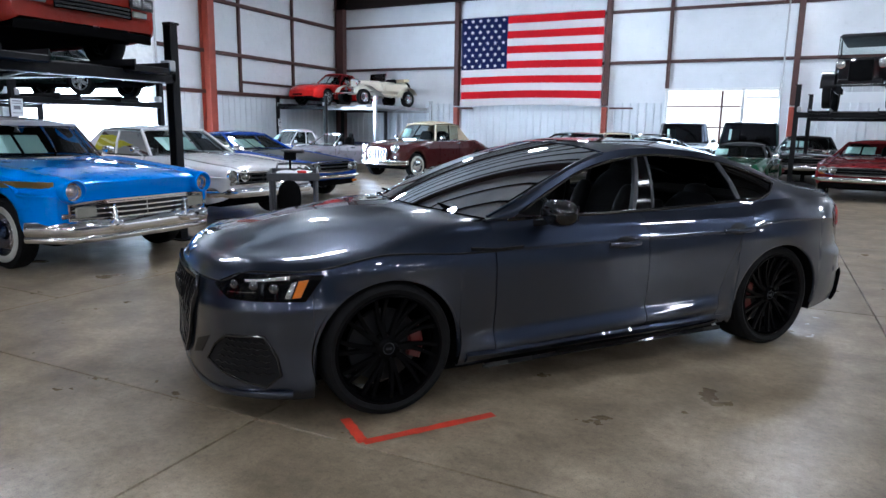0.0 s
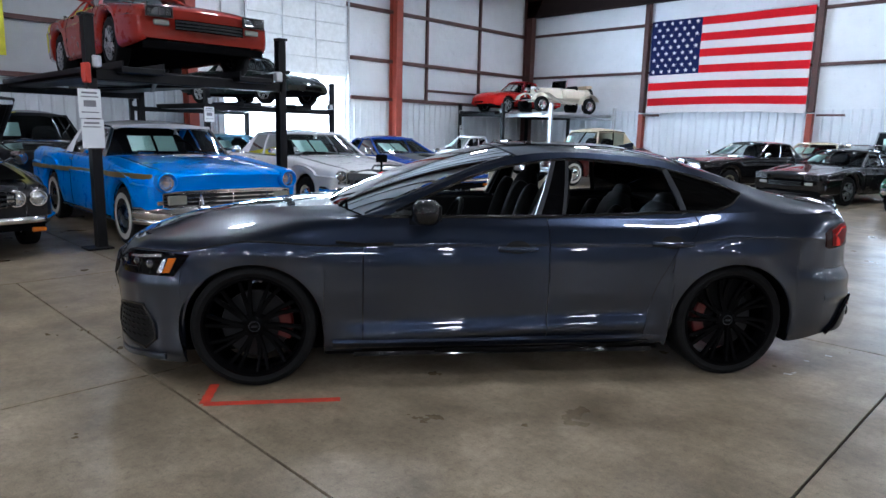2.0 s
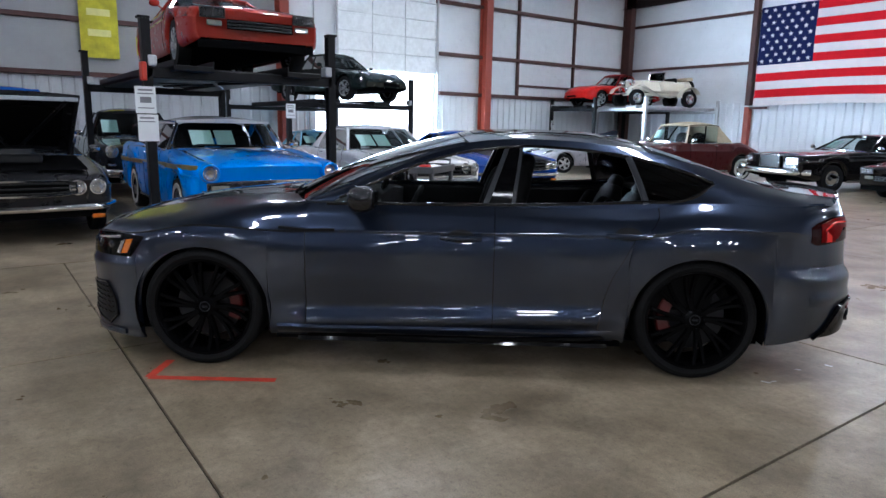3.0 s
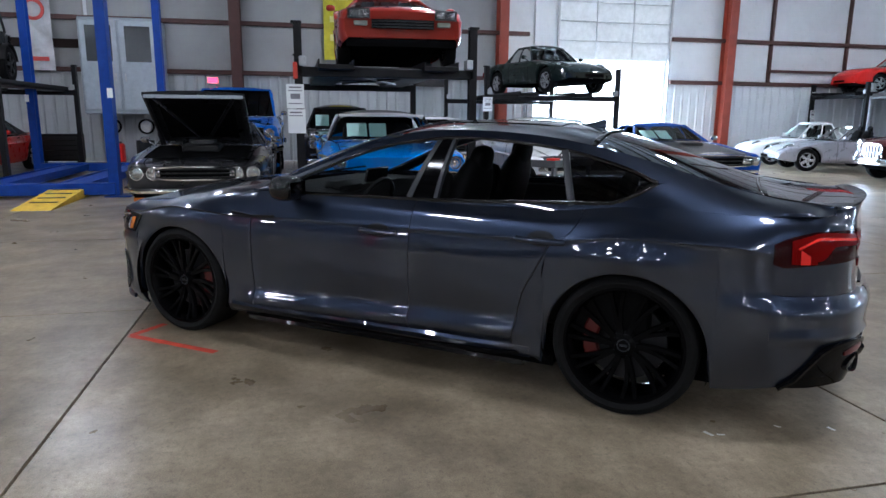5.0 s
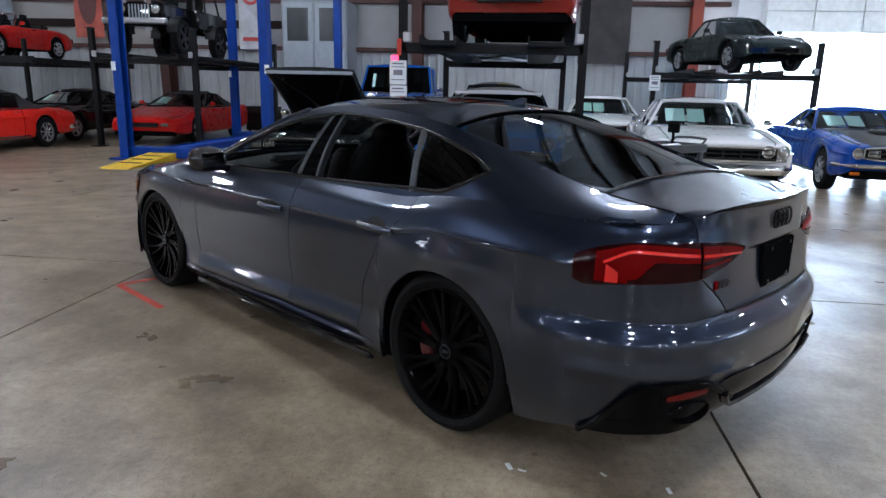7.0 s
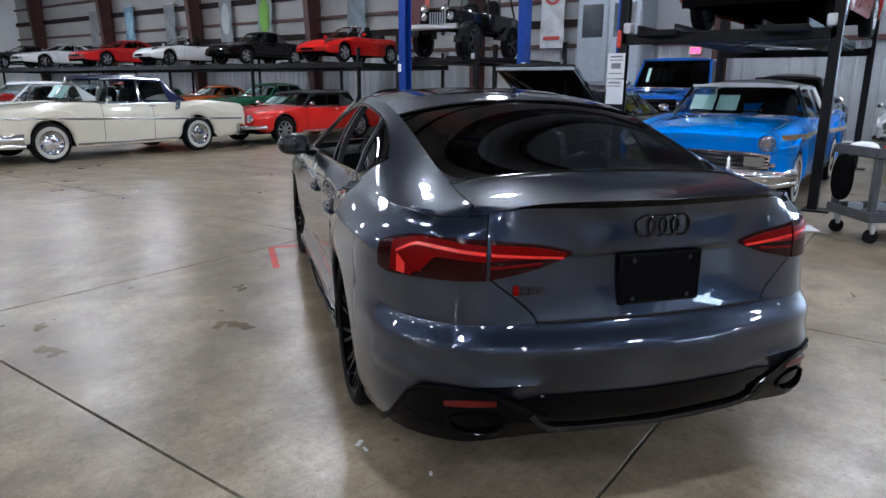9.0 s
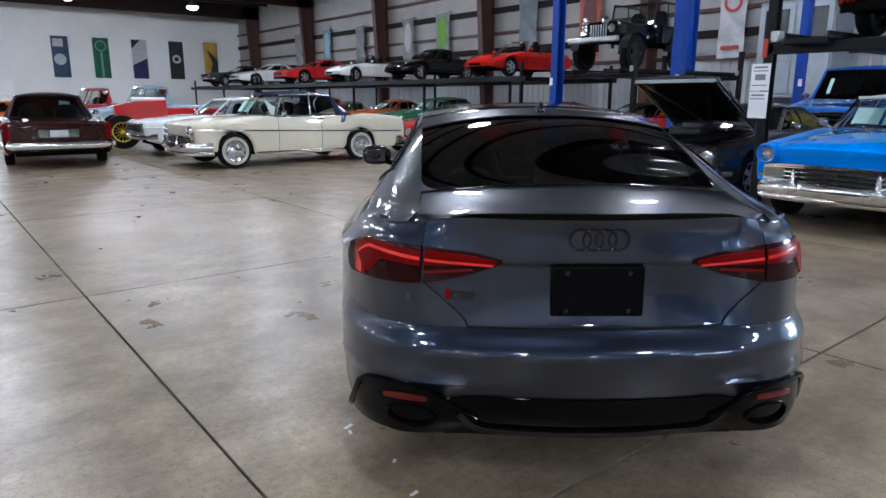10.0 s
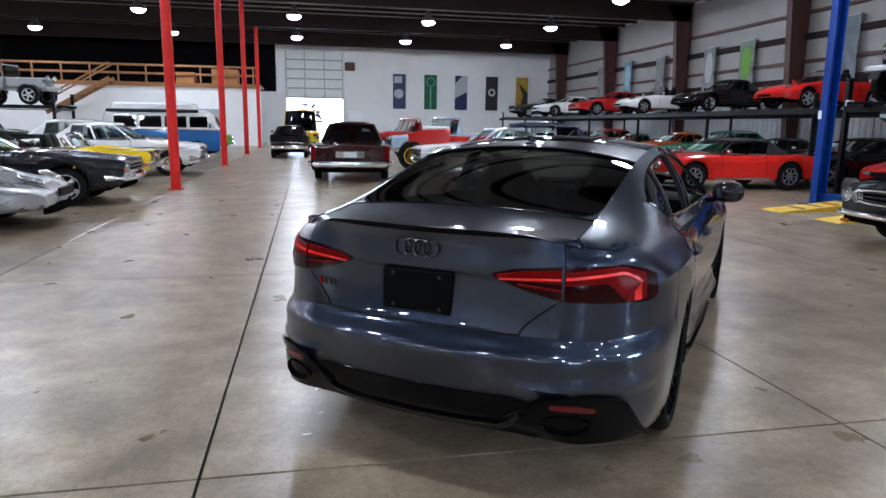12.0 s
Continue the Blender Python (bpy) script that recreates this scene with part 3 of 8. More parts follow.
# the flag: stripes and a canton of stars, gently waving, sewn cloth, its lowest stripe folded under
flag = thing("flag", "large cotton flag with red and white stripes hung on the wall", "flag", m=pose(-12.35, Y_N - 0.27, 2.42))
FLAG_W, FLAG_H = 6.15, 3.68


def flag_pt(u, v, off=0.0):
    z = v * FLAG_H + 0.06 * math.sin(u * 3.1) * (1 - v)
    return (u * FLAG_W, -off + 0.03 * math.sin(u * 9 + v * 3) + 0.015 * math.sin(v * 14 + u * 5), z)


FLAG_RED = surface("flag_red", (0.50, 0.012, 0.020), 0.9, vary=0.08, spec=0.08)
FLAG_WHITE = surface("flag_white", (0.60, 0.57, 0.57), 0.85, vary=0.04)
FLAG_BLUE = surface("flag_blue", (0.010, 0.015, 0.060), 0.9, vary=0.1, spec=0.08)
for i in range(12):
    u0 = 0.345 if i >= 5 else 0.0
    part("stripe", grid_vf([[flag_pt(u, (i + q) / 12) for q in (0, 0.5, 1)] for u in np.linspace(u0, 1, 24)]), FLAG_RED if i % 2 else FLAG_WHITE, flag)
part("canton", grid_vf([[flag_pt(u, v) for v in np.linspace(5 / 12, 1, 10)] for u in np.linspace(0, 0.345, 12)]), FLAG_BLUE, flag)
for row in range(9):
    for col in range(6 if row % 2 == 0 else 5):
        u = 0.345 * ((col + (0.5 if row % 2 == 0 else 1.0)) / 6.0)
        v = 5 / 12 + (7 / 12) * (row + 0.6) / 9.2
        c = flag_pt(u, v, 0.012)
        V = [(c[0] + r * math.sin(math.pi * k / 5), c[1], c[2] + r * math.cos(math.pi * k / 5)) for k in range(10) for r in [0.095 if k % 2 == 0 else 0.038]]
        part("star", (V + [(c[0], c[1] - 0.004, c[2])], [(k, (k + 1) % 10, 10) for k in range(10)]), FLAG_WHITE, flag, smooth=False)

# red tape on the floor
tape = thing("floor_tape", "L of worn red tape stuck on the concrete", "floor tape", m=pose(-1.53, 2.37, 0.001))
for p in ((-1.75, 2.54), (-1.11, 2.94)):
    d = Vector((p[0] + 1.53, p[1] - 2.37, 0))
    n = d.normalized().cross(Vector((0, 0, 1))) * 0.026
    rag = [1.0 + 0.12 * math.sin(i * 2.7) for i in range(9)]
    V = [tuple(d * (i / 8) + n * s * rag[i] + Vector((0, 0, 0.0015))) for i in range(9) for s in (-1, 1)]
    part("tape_strip", (V, [(2 * i, 2 * i + 2, 2 * i + 3, 2 * i + 1) for i in range(8)]), TAPE, tape, smooth=False)


# ---- the grey sportback ----
GREY = car_paint("dark_grey_metallic", (0.0185, 0.0262, 0.0460), 0.88, 0.30, 1.60, 0.005)
GREY_TRIM = surface("grey_trim", (0.020, 0.022, 0.026), 0.35, spec=0.3)
MESH_BLACK = surface("deep_black_mesh", (0.004, 0.004, 0.0045), 0.6, spec=0.2)
SMOKED = surface("smoked_lens", (0.04, 0.04, 0.043), 0.15, 0.3, coat=1.0)
BLACK_LACQUER = surface("black_lacquer", (0.002, 0.002, 0.0024), 0.07, spec=0.11)
WHEEL_BLACK = surface("black_wheel_lacquer", (0.0022, 0.0022, 0.0025), 0.14, spec=0.05)
# plan outline from the front centre round the left side to the rear centre
OUTLINE = [(2.300, 0), (2.278, 0.35), (2.205, 0.60), (2.06, 0.78), (1.85, 0.878), (1.413, 0.925), (0.95, 0.912), (0.3, 0.902), (-0.35, 0.902),
           (-1.0, 0.920), (-1.413, 0.944), (-1.85, 0.929), (-2.13, 0.860), (-2.33, 0.704), (-2.43, 0.425), (-2.472, 0)]
_F = [(0.12, 0.07), (0.20, 0.0), (0.36, 0.01), (0.52, 0.0), (0.64, 0.014), (0.70, 0.03), (0.712, 0.04), (0.75, 0.055), (0.785, 0.10)]
_FC = [(0.13, 0.05), (0.22, 0.005), (0.36, 0.01), (0.52, 0.0), (0.64, 0.010), (0.768, 0.032), (0.778, 0.042), (0.80, 0.070), (0.825, 0.125)]
_A = [(0.20, 0.03), (0.30, 0.008), (0.45, 0.0), (0.60, 0.0), (0.74, 0.008), (0.828, 0.027), (0.838, 0.043), (0.86, 0.075), (0.885, 0.15)]
_D = [(0.19, 0.05), (0.25, 0.022), (0.36, 0.022), (0.55, 0.004), (0.68, 0.003), (0.805, 0.020), (0.836, 0.032), (0.90, 0.058), (0.955, 0.098)]
_H = [(0.19, 0.05), (0.25, 0.022), (0.36, 0.022), (0.55, 0.004), (0.68, 0.003), (0.812, 0.014), (0.845, 0.022), (0.900, 0.047), (0.957, 0.120)]
_E = [(0.19, 0.05), (0.25, 0.022), (0.36, 0.022), (0.55, 0.004), (0.68, 0.003), (0.807, 0.018), (0.838, 0.029), (0.90, 0.055), (0.955, 0.108)]
_R = [(0.20, 0.03), (0.30, 0.01), (0.45, 0.0), (0.60, 0.0), (0.75, 0.004), (0.865, 0.012), (0.88, 0.024), (0.94, 0.06), (1.0, 0.125)]
_Q = [(0.21, 0.045), (0.31, 0.015), (0.45, 0.002), (0.59, 0.0), (0.69, 0.012), (0.86, 0.014), (0.875, 0.022), (0.93, 0.06), (0.99, 0.125)]
_RC = [(0.254, 0.022), (0.32, 0.008), (0.44, 0.002), (0.575, -0.001), (0.662, 0.034), (0.80, 0.045), (0.86, 0.05), (0.95, 0.075), (1.0, 0.125)]
_RR = [(0.262, 0.075), (0.345, 0.024), (0.45, 0.004), (0.582, -0.008), (0.668, 0.044), (0.80, 0.062), (0.90, 0.068), (0.985, 0.075), (1.035, 0.07)]
_RM = [(0.265, 0.08), (0.35, 0.026), (0.45, 0.004), (0.582, -0.008), (0.668, 0.054), (0.80, 0.084), (0.90, 0.086), (0.985, 0.080), (1.035, 0.07)]
ZONES = [_F, _F, _F, _FC, _FC, _A, _D, _D, _E, _H, _R, _Q, _RC, _RC, _RR, _RM]
_o = np.array(OUTLINE)
_sk = np.concatenate([[0], np.cumsum(np.hypot(*np.diff(_o, axis=0).T))])
S_END = _sk[-1]
_zt = np.array(ZONES)


def both_ends(a):
    """Adds the mirrored neighbours, so that the skin runs smoothly over the middle."""
    return np.concatenate([a[2:0:-1], a, a[-2:-4:-1]], 0)


_se = np.concatenate([-_sk[2:0:-1], _sk, 2 * S_END - _sk[-2:-4:-1]])
_ye = np.concatenate([-_o[2:0:-1, 1], _o[:, 1], -_o[-2:-4:-1, 1]])
_ox, _oy = spline(_se, both_ends(_o[:, 0])), spline(_se, _ye)
_rows_z, _rows_d = pchip(_se, both_ends(_zt[:, :, 0])), pchip(_se, both_ends(_zt[:, :, 1]))
_st = np.linspace(0, S_END, 1200)
_xt = _ox(_st)
AXLES, ARCH_R, ARCH_W, HUB_Z = (1.413, -1.413), 0.370, 0.386, 0.343


def s_at(x):
    return np.interp(-np.asarray(x, float), -_xt, _st)


def s_at_y(y):
    """Along the rear, where the outline is y from the middle."""
    k = _st > _sk[11]
    return np.interp(-np.asarray(y, float), -_oy(_st[k]), _st[k])


def s_front_y(y):
    k = _st < _sk[4]
    return np.interp(np.asarray(y, float), _oy(_st[k]), _st[k])


HIP_V, HIP_X, HIP_W = 6.3, np.linspace(-1.25, -2.26, 40), np.linspace(0, 2, 41)
HIP = np.zeros((40, 41, 3))


def hip_shift(x, w):
    """How far the rounded hip lies from the plain sections, at x and w (0 shoulder, 1 belt, 2 roof rail)."""
    x, w = np.broadcast_arrays(np.asarray(x, float), np.asarray(w, float))
    a = (np.clip(x, HIP_X[-1], HIP_X[0]) - HIP_X[0]) / (HIP_X[1] - HIP_X[0])
    b = np.clip(w, 0, 2) / (HIP_W[1] - HIP_W[0])
    i, k = np.minimum(a.astype(int), 38), np.minimum(b.astype(int), 39)
    u, v = (a - i)[..., None], (b - k)[..., None]
    return (HIP[i, k] * (1 - u) + HIP[i + 1, k] * u) * (1 - v) + (HIP[i, k + 1] * (1 - u) + HIP[i + 1, k + 1] * u) * v


def skin(s, v, out=0.0):
    """A point of the body's side at s along the outline and row v (0 sill to 8 belt), pushed out by out."""
    s, v = np.broadcast_arrays(np.asarray(s, float), np.asarray(v, float))
    shp = s.shape
    s, v = s.ravel(), np.clip(v.ravel(), 0, 8)
    n = len(s)
    Z, D = _rows_z(s).T, _rows_d(s).T
    vi = np.arange(9.0)
    z, d = pchip(vi, Z)(v, np.arange(n)), pchip(vi, D)(v, np.arange(n))
    x, y = _ox(s), _oy(s)
    e = 1e-3
    tx, ty = _ox(np.minimum(s + e, S_END)) - _ox(np.maximum(s - e, 0)), _oy(np.minimum(s + e, S_END)) - _oy(np.maximum(s - e, 0))
    L = np.hypot(tx, ty)
    nx, ny = ty / L, -tx / L
    ends = (s < 0.01) | (s > S_END - 0.01)
    nx, ny = np.where(ends, np.sign(x), nx), np.where(ends, 0, ny)
    for ax in AXLES:                      # swollen arches
        d = d - 0.012 * np.exp(-((x - ax) / 0.34) ** 2 - ((z - 0.76) / 0.055) ** 2)
    side = smoothstep(1.0, 0.75, x) * smoothstep(-1.0, -0.8, x)
    ledge = 0.285 + 0.03 * (0.8 - x)      # rising sill crease
    d = d - side * 0.030 * smoothstep(ledge + 0.085, ledge + 0.005, z) * smoothstep(ledge - 0.065, ledge - 0.010, z)
    nose = smoothstep(1.70, 1.85, x) * smoothstep(0.30, 0.50, y)      # shoulder under the headlamps
    d = d - nose * 0.012 * np.exp(-((z - 0.578 - 0.02 * (2.2 - x)) / 0.022) ** 2)
    d = d - 0.006 * smoothstep(0.95, 0.75, x) * smoothstep(-2.1, -1.95, x) * smoothstep(7.0, 5.4, v) * smoothstep(4.9, 5.25, v)      # shoulder crease
    rear = smoothstep(-1.9, -2.1, x) * smoothstep(0.32, 0.50, y)      # brow over the exhausts
    lid = smoothstep(-2.34, -2.40, x) * smoothstep(0.34, 0.28, y)       # ledge over the plate recess
    d = d - lid * 0.010 * smoothstep(0.874, 0.890, z) * smoothstep(1.01, 0.90, z)
    d = d - rear * 0.016 * np.exp(-((z - 0.482) / 0.016) ** 2)
    d = d - out
    P = np.stack([x - nx * d, y - ny * d, z], -1)
    P = P + hip_shift(x, (v - HIP_V) / (8 - HIP_V)) * (v > HIP_V)[:, None]
    return P.reshape(*shp, 3)


def v_at_z(s, z):
    """The row at which the side reaches height z, for each s."""
    s, z = np.broadcast_arrays(np.asarray(s, float), np.asarray(z, float))
    out = np.zeros(s.shape)
    vv = np.linspace(0, 8, 161)
    for i in np.ndindex(s.shape):
        zs = skin(np.full(161, s[i]), vv)[:, 2]
        out[i] = np.interp(z[i], zs, vv)
    return out


def shell(P, thick=0.014):
    """A sheet with its edges turned in, so that gaps between panels read dark."""
    P = np.asarray(P, float)
    du, dv = np.gradient(P, axis=0), np.gradient(P, axis=1)
    N = np.cross(du, dv)
    N /= np.maximum(np.linalg.norm(N, axis=2, keepdims=True), 1e-9)
    nu, nv = P.shape[:2]
    V, F = grid_vf(P)
    ring = [(i, 0) for i in range(nu)] + [(nu - 1, k) for k in range(1, nv)] + [(i, nv - 1) for i in range(nu - 2, -1, -1)] + [(0, k) for k in range(nv - 2, 0, -1)]
    base = len(V)
    V = V + [tuple(P[i, k] - N[i, k] * thick) for i, k in ring]
    m = len(ring)
    for a in range(m):
        b = (a + 1) % m
        ia, ib = ring[a][0] * nv + ring[a][1], ring[b][0] * nv + ring[b][1]
        F = F + [(ib, ia, base + a, base + b)]
    return V, F


def patch(sa, sb, va, vb, nu=30, nv=24, out=0.0, thick=0.014, wrap=True):
    """Sheet of the side between s = sa(v) .. sb(v) and rows va(s) .. vb(s)."""
    fa, fb = (sa if callable(sa) else (lambda q: sa)), (sb if callable(sb) else (lambda q: sb))
    f = np.linspace(0, 1, nv)
    S = np.array([[fa(q) + (fb(q) - fa(q)) * t for q in f] for t in np.linspace(0, 1, nu)])
    lo = np.array([[va(s) if callable(va) else va for s in r] for r in S])
    hi = np.array([[vb(s) if callable(vb) else vb for s in r] for r in S])
    P = skin(S, lo + (hi - lo) * f[None, :], out)
    return shell(P, thick) if wrap else P


def arch_patch(x0, x1, ax, v_top, out=0.0):
    """Side sheet from x0 back to x1 cut by the wheel arch at ax."""
    th = np.linspace(0, math.pi, 33)
    xs = np.concatenate([np.linspace(x0, ax + ARCH_W, 8)[:-1] if x0 > ax + ARCH_W else [], ax + ARCH_W * np.cos(th), np.linspace(ax - ARCH_W, x1, 14)[1:] if x1 < ax - ARCH_W else []])
    xs = np.array([x for x in xs if x1 - 1e-6 <= x <= x0 + 1e-6])
    S = s_at(xs)
    z = np.where(np.abs(xs - ax) < ARCH_W, HUB_Z + ARCH_R * np.sqrt(np.maximum(1 - ((xs - ax) / ARCH_W) ** 2, 0)), 0)
    # below the hub the opening runs straight down
    lo = v_at_z(S, np.where(np.abs(xs - ax) <= ARCH_W * 0.9999, z, 0.0))
    f = np.linspace(0, 1, 26)
    vt = np.array([v_top(x) if callable(v_top) else v_top for x in xs])
    return skin(S[:, None] + 0 * f, lo[:, None] + (vt - lo)[:, None] * f[None, :], out)


_tz = spline([0.1, -0.02, -0.4, -0.75, -1.06, -1.34, -1.67, -1.95, -2.2, -2.39], [1.335, 1.362, 1.387, 1.383, 1.352, 1.282, 1.172, 1.085, 1.045, 1.04])
_ry = spline([0.86, 0.4, 0.1, -0.1, -0.5, -1.0, -1.3, -1.6, -1.95, -2.25], [0.775, 0.695, 0.635, 0.612, 0.602, 0.602, 0.60, 0.597, 0.592, 0.600])
_rz = spline([0.86, 0.4, 0.1, -0.1, -0.5, -1.0, -1.3, -1.6, -1.95, -2.25], [0.945, 1.135, 1.255, 1.308, 1.336, 1.298, 1.238, 1.155, 1.063, 1.028])
_bt = skin(np.linspace(s_at(0.95), s_at_y(0.63), 400), np.full(400, 8.0))
_b_y, _b_z = (lambda x: np.interp(-np.asarray(x), -_bt[:, 0], _bt[:, 1])), (lambda x: np.interp(-np.asarray(x), -_bt[:, 0], _bt[:, 2]))


def house(x, f, out=0.0):
    """A point of the cabin's side: f runs from the belt to the roof rail."""
    x, f = np.broadcast_arrays(np.asarray(x, float), np.asarray(f, float))
    b = 0.030 * 4 * f * (1 - f) * smoothstep(-2.2, -1.9, x) + out
    P = np.stack([x, _b_y(x) + (_ry(x) - _b_y(x)) * f + b * 0.9, _b_z(x) + (_rz(x) - _b_z(x)) * f + b * 0.25], -1)
    return P + hip_shift(x, 1 + f)


_raw = np.array([np.concatenate([skin(np.full(20, s_at(x)), HIP_V + (8 - HIP_V) * HIP_W[:20]), house(np.full(21, x), HIP_W[20:] - 1)]) for x in HIP_X])
_soft = _raw.copy()
for _ in range(70):
    _soft[:, 1:-1] += 0.25 * (_soft[:, :-2] + _soft[:, 2:] - 2 * _soft[:, 1:-1])
HIP = (_soft - _raw) * (smoothstep(-1.40, -1.66, HIP_X) * smoothstep(-2.26, -2.18, HIP_X))[:, None, None] * [0, 1, 1]


car = thing("sportback_car", "dark grey metallic five-door sportback with black wheels, polished, windows lowered", "car", m=pose(-1.424, 4.361, 0, 0, 0, -127.66))
G = 0.0022


def both(name, vf, mat, label="", names=None):
    part(name, vf, mat, car, label)
    return part(name, mirrored(vf), mat, car, label)


# front bumper, wings, doors, quarters, rear bumper
s_bump, s_wing, s_door = float(s_at(1.800)), float(s_at(0.81)), float(s_at(-0.262))
Pb = patch(0.0, s_bump, 0, lambda s: 4.75 + 0.25 * smoothstep(0.3, 1.0, s), 46, 26, wrap=False)
Pf = np.concatenate([(Pb * [1, -1, 1])[::-1][:-1], Pb], 0)
part("front_bumper", shell(Pf), GREY, car)
both("front_wing", shell(arch_patch(1.800, 0.813, 1.413, 4.97)), GREY)
both("front_door", patch(s_wing + G, s_door - G, 0.45, 8.0, 30, 64), GREY)


def rear_edge(q):
    """Trailing edge of the rear door: upright at the belt, swept forward round the arch."""
    return float(s_at(-0.86 - 0.31 * smoothstep(0.12, 0.95, q)))


both("rear_door", patch(s_door + G, lambda q: rear_edge(q) - G, 0.45, 8.0, 30, 64), GREY)
# quarter panel: strip behind the door, then the arch


def quarter():
    th = np.linspace(0, math.pi, 41)
    xs = -1.413 + ARCH_W * np.cos(th)
    xs = np.concatenate([[-0.80, -0.9, -0.94, -0.98, -1.01], xs[xs < -1.026], np.linspace(-1.812, -2.022, 8)])
    f = np.linspace(0, 1, 34)
    rows = []
    for x in xs:
        s = float(s_at(x))
        z = HUB_Z + ARCH_R * math.sqrt(max(1 - ((x + 1.413) / ARCH_W) ** 2, 0)) if abs(x + 1.413) < ARCH_W else 0.0
        lo = float(v_at_z(s, z)) if z else (0.45 if x > -1 else 0.0)
        vv = lo + (8 - lo) * f
        start = np.array([rear_edge(min(1, max(0, (q - 0.45) / 7.55))) for q in vv]) + G
        rows.append(skin(np.maximum(s, start), vv))
    return np.array(rows)


both("quarter_panel", shell(quarter()), GREY)
s_q = float(s_at(-2.022))
s_tl = float(s_at_y(0.605))


def lid_edge(q):
    """Side edge of the boot lid: upright beside the lamps, slanting in towards its foot."""
    return float(s_at_y(0.44 + 0.165 * smoothstep(0.0, 0.33, q)))


both("rear_corner", patch(s_q, lambda q: lid_edge(q) - G, 4.0, 8.0, 40, 26), GREY)
_cs = np.linspace(float(s_at(-2.20)), lid_edge(1.0) - G, 200)
_cs = np.linspace(np.interp(2.235, -skin(_cs, np.full(200, 8.0))[:, 0], _cs), _cs[-1], 12)
_cb = skin(_cs, np.full(12, 8.0))
_ca = house(np.full(12, -2.235), np.linspace(0, 1, 12))
both("corner_cap", shell(np.array([_ca + (_cb - _ca) * t  for t in np.linspace(0, 1, 6)])[::-1], 0.008), GREY)
Pr = patch(s_q, S_END, 0, 3.985, 70, 26, wrap=False)
part("rear_bumper", shell(np.concatenate([Pr, (Pr * [1, -1, 1])[::-1][1:]], 0)), GREY, car)

# bonnet: from the crease over the wings to the middle
S_COWL = float(s_at(0.80))
_zc = spline([1.0, 1.3, 1.65, 1.9, 2.1, 2.2], [0.99, 0.974, 0.935, 0.885, 0.828, 0.786])
ss = np.concatenate([np.linspace(0.0, 0.5, 18), np.linspace(0.5, S_COWL, 46)[1:]])
edge = skin(ss[:, None] + np.zeros(8), np.linspace(5.03, 8, 8)[None, :] + 0 * ss[:, None])
e8 = edge[:, -1]
cx = e8[:, 0] + 0.20 * smoothstep(0.0, 0.9, ss) + 0.03 * smoothstep(1.2, S_COWL, ss)
cx = np.minimum(cx, 2.2 - 0.02 * smoothstep(0, 0.4, ss))
cz = np.maximum(_zc(cx), 0)
cols = []
for q in np.linspace(0, 1, 18)[1:]:
    w = 1 - (1 - q) ** 1.9
    rid = 0.007 * np.exp(-((q - 0.42) / 0.07) ** 2) * smoothstep(0.5, 1.0, ss)
    cols.append(np.stack([e8[:, 0] + (cx - e8[:, 0]) * (1 - (1 - q) ** 2), e8[:, 1] * (1 - q), e8[:, 2] + (cz - e8[:, 2]) * w + rid], -1))
half = np.concatenate([edge, np.stack(cols, 1)], 1)
for _ in range(8):
    half[1:-1, 3:-1] += 0.5 * ((half[:-2, 3:-1] + half[2:, 3:-1] + half[1:-1, 2:-2] + half[1:-1, 4:]) / 4 - half[1:-1, 3:-1])
full = np.concatenate([half, (half * [1, -1, 1])[:, ::-1][:, 1:]], 1)
both("bonnet_seam", sweep(skin(np.linspace(0.45, S_COWL, 50), np.full(50, 5.0), -0.0035), 0.016, 0.010, up=(0, 0, 1)), MESH_BLACK)
part("bonnet", shell(full[::-1][:, ::-1]), GREY, car)

# roof line, rails, screens
LO = pchip(*[np.array(a) for a in zip(*[(-1.60, 1.108), (-1.515, 1.098), (-1.40, 1.040), (-1.28, 1.006), (-1.1, 0.996), (-0.3, 0.966), (0.62, 0.958), (0.72, 0.955), (0.86, 0.952)])])
HI = pchip(*[np.array(a) for a in zip(*[(-1.60, 1.108), (-1.515, 1.100), (-1.40, 1.143), (-1.25, 1.190), (-1.05, 1.238), (-0.75, 1.276), (-0.45, 1.292), (-0.15, 1.262), (0.1, 1.205), (0.4, 1.085), (0.62, 0.985), (0.69, 0.956), (0.86, 0.953)])])


def frac(x, z):
    b, r = _b_z(x), _rz(x)
    return np.clip((z - b) / np.maximum(r - b, 1e-3), 0.0, 1.0)


xs = np.concatenate([np.linspace(0.84, -1.5, 80), np.linspace(-1.515, -2.24, 26)])
f_lo, f_hi = frac(xs, LO(xs)), frac(xs, HI(xs))
f_hi = np.maximum(f_hi, f_lo)
tt = np.linspace(0, 1, 9)
low = house(xs[:, None] + 0 * tt, (f_lo[:, None]) * tt)
high = house(xs[:, None] + 0 * tt, f_hi[:, None] + (1 - f_hi[:, None]) * tt)
both("belt_frame", shell(low, 0.01), GREY)
both("roof_side", shell(high, 0.012), GREY)


def pane(x0, x1, lean, mat, name, label):
    """Side glass between x0 and x1 at the belt, its ends leaning back by lean."""
    t, q = np.linspace(0, 1, 22), np.linspace(0, 1, 8)
    X0 = x0[0] + (x0[1] - x0[0]) * q
    X1 = x1[0] + (x1[1] - x1[0]) * q
    X = X0[None, :] + (X1 - X0)[None, :] * t[:, None]
    fl, fh = frac(X, LO(X)), np.maximum(frac(X, HI(X)), frac(X, LO(X)))
    return both(name, grid_vf(house(X, fl + (fh - fl) * q[None, :], -0.008)), mat, label)


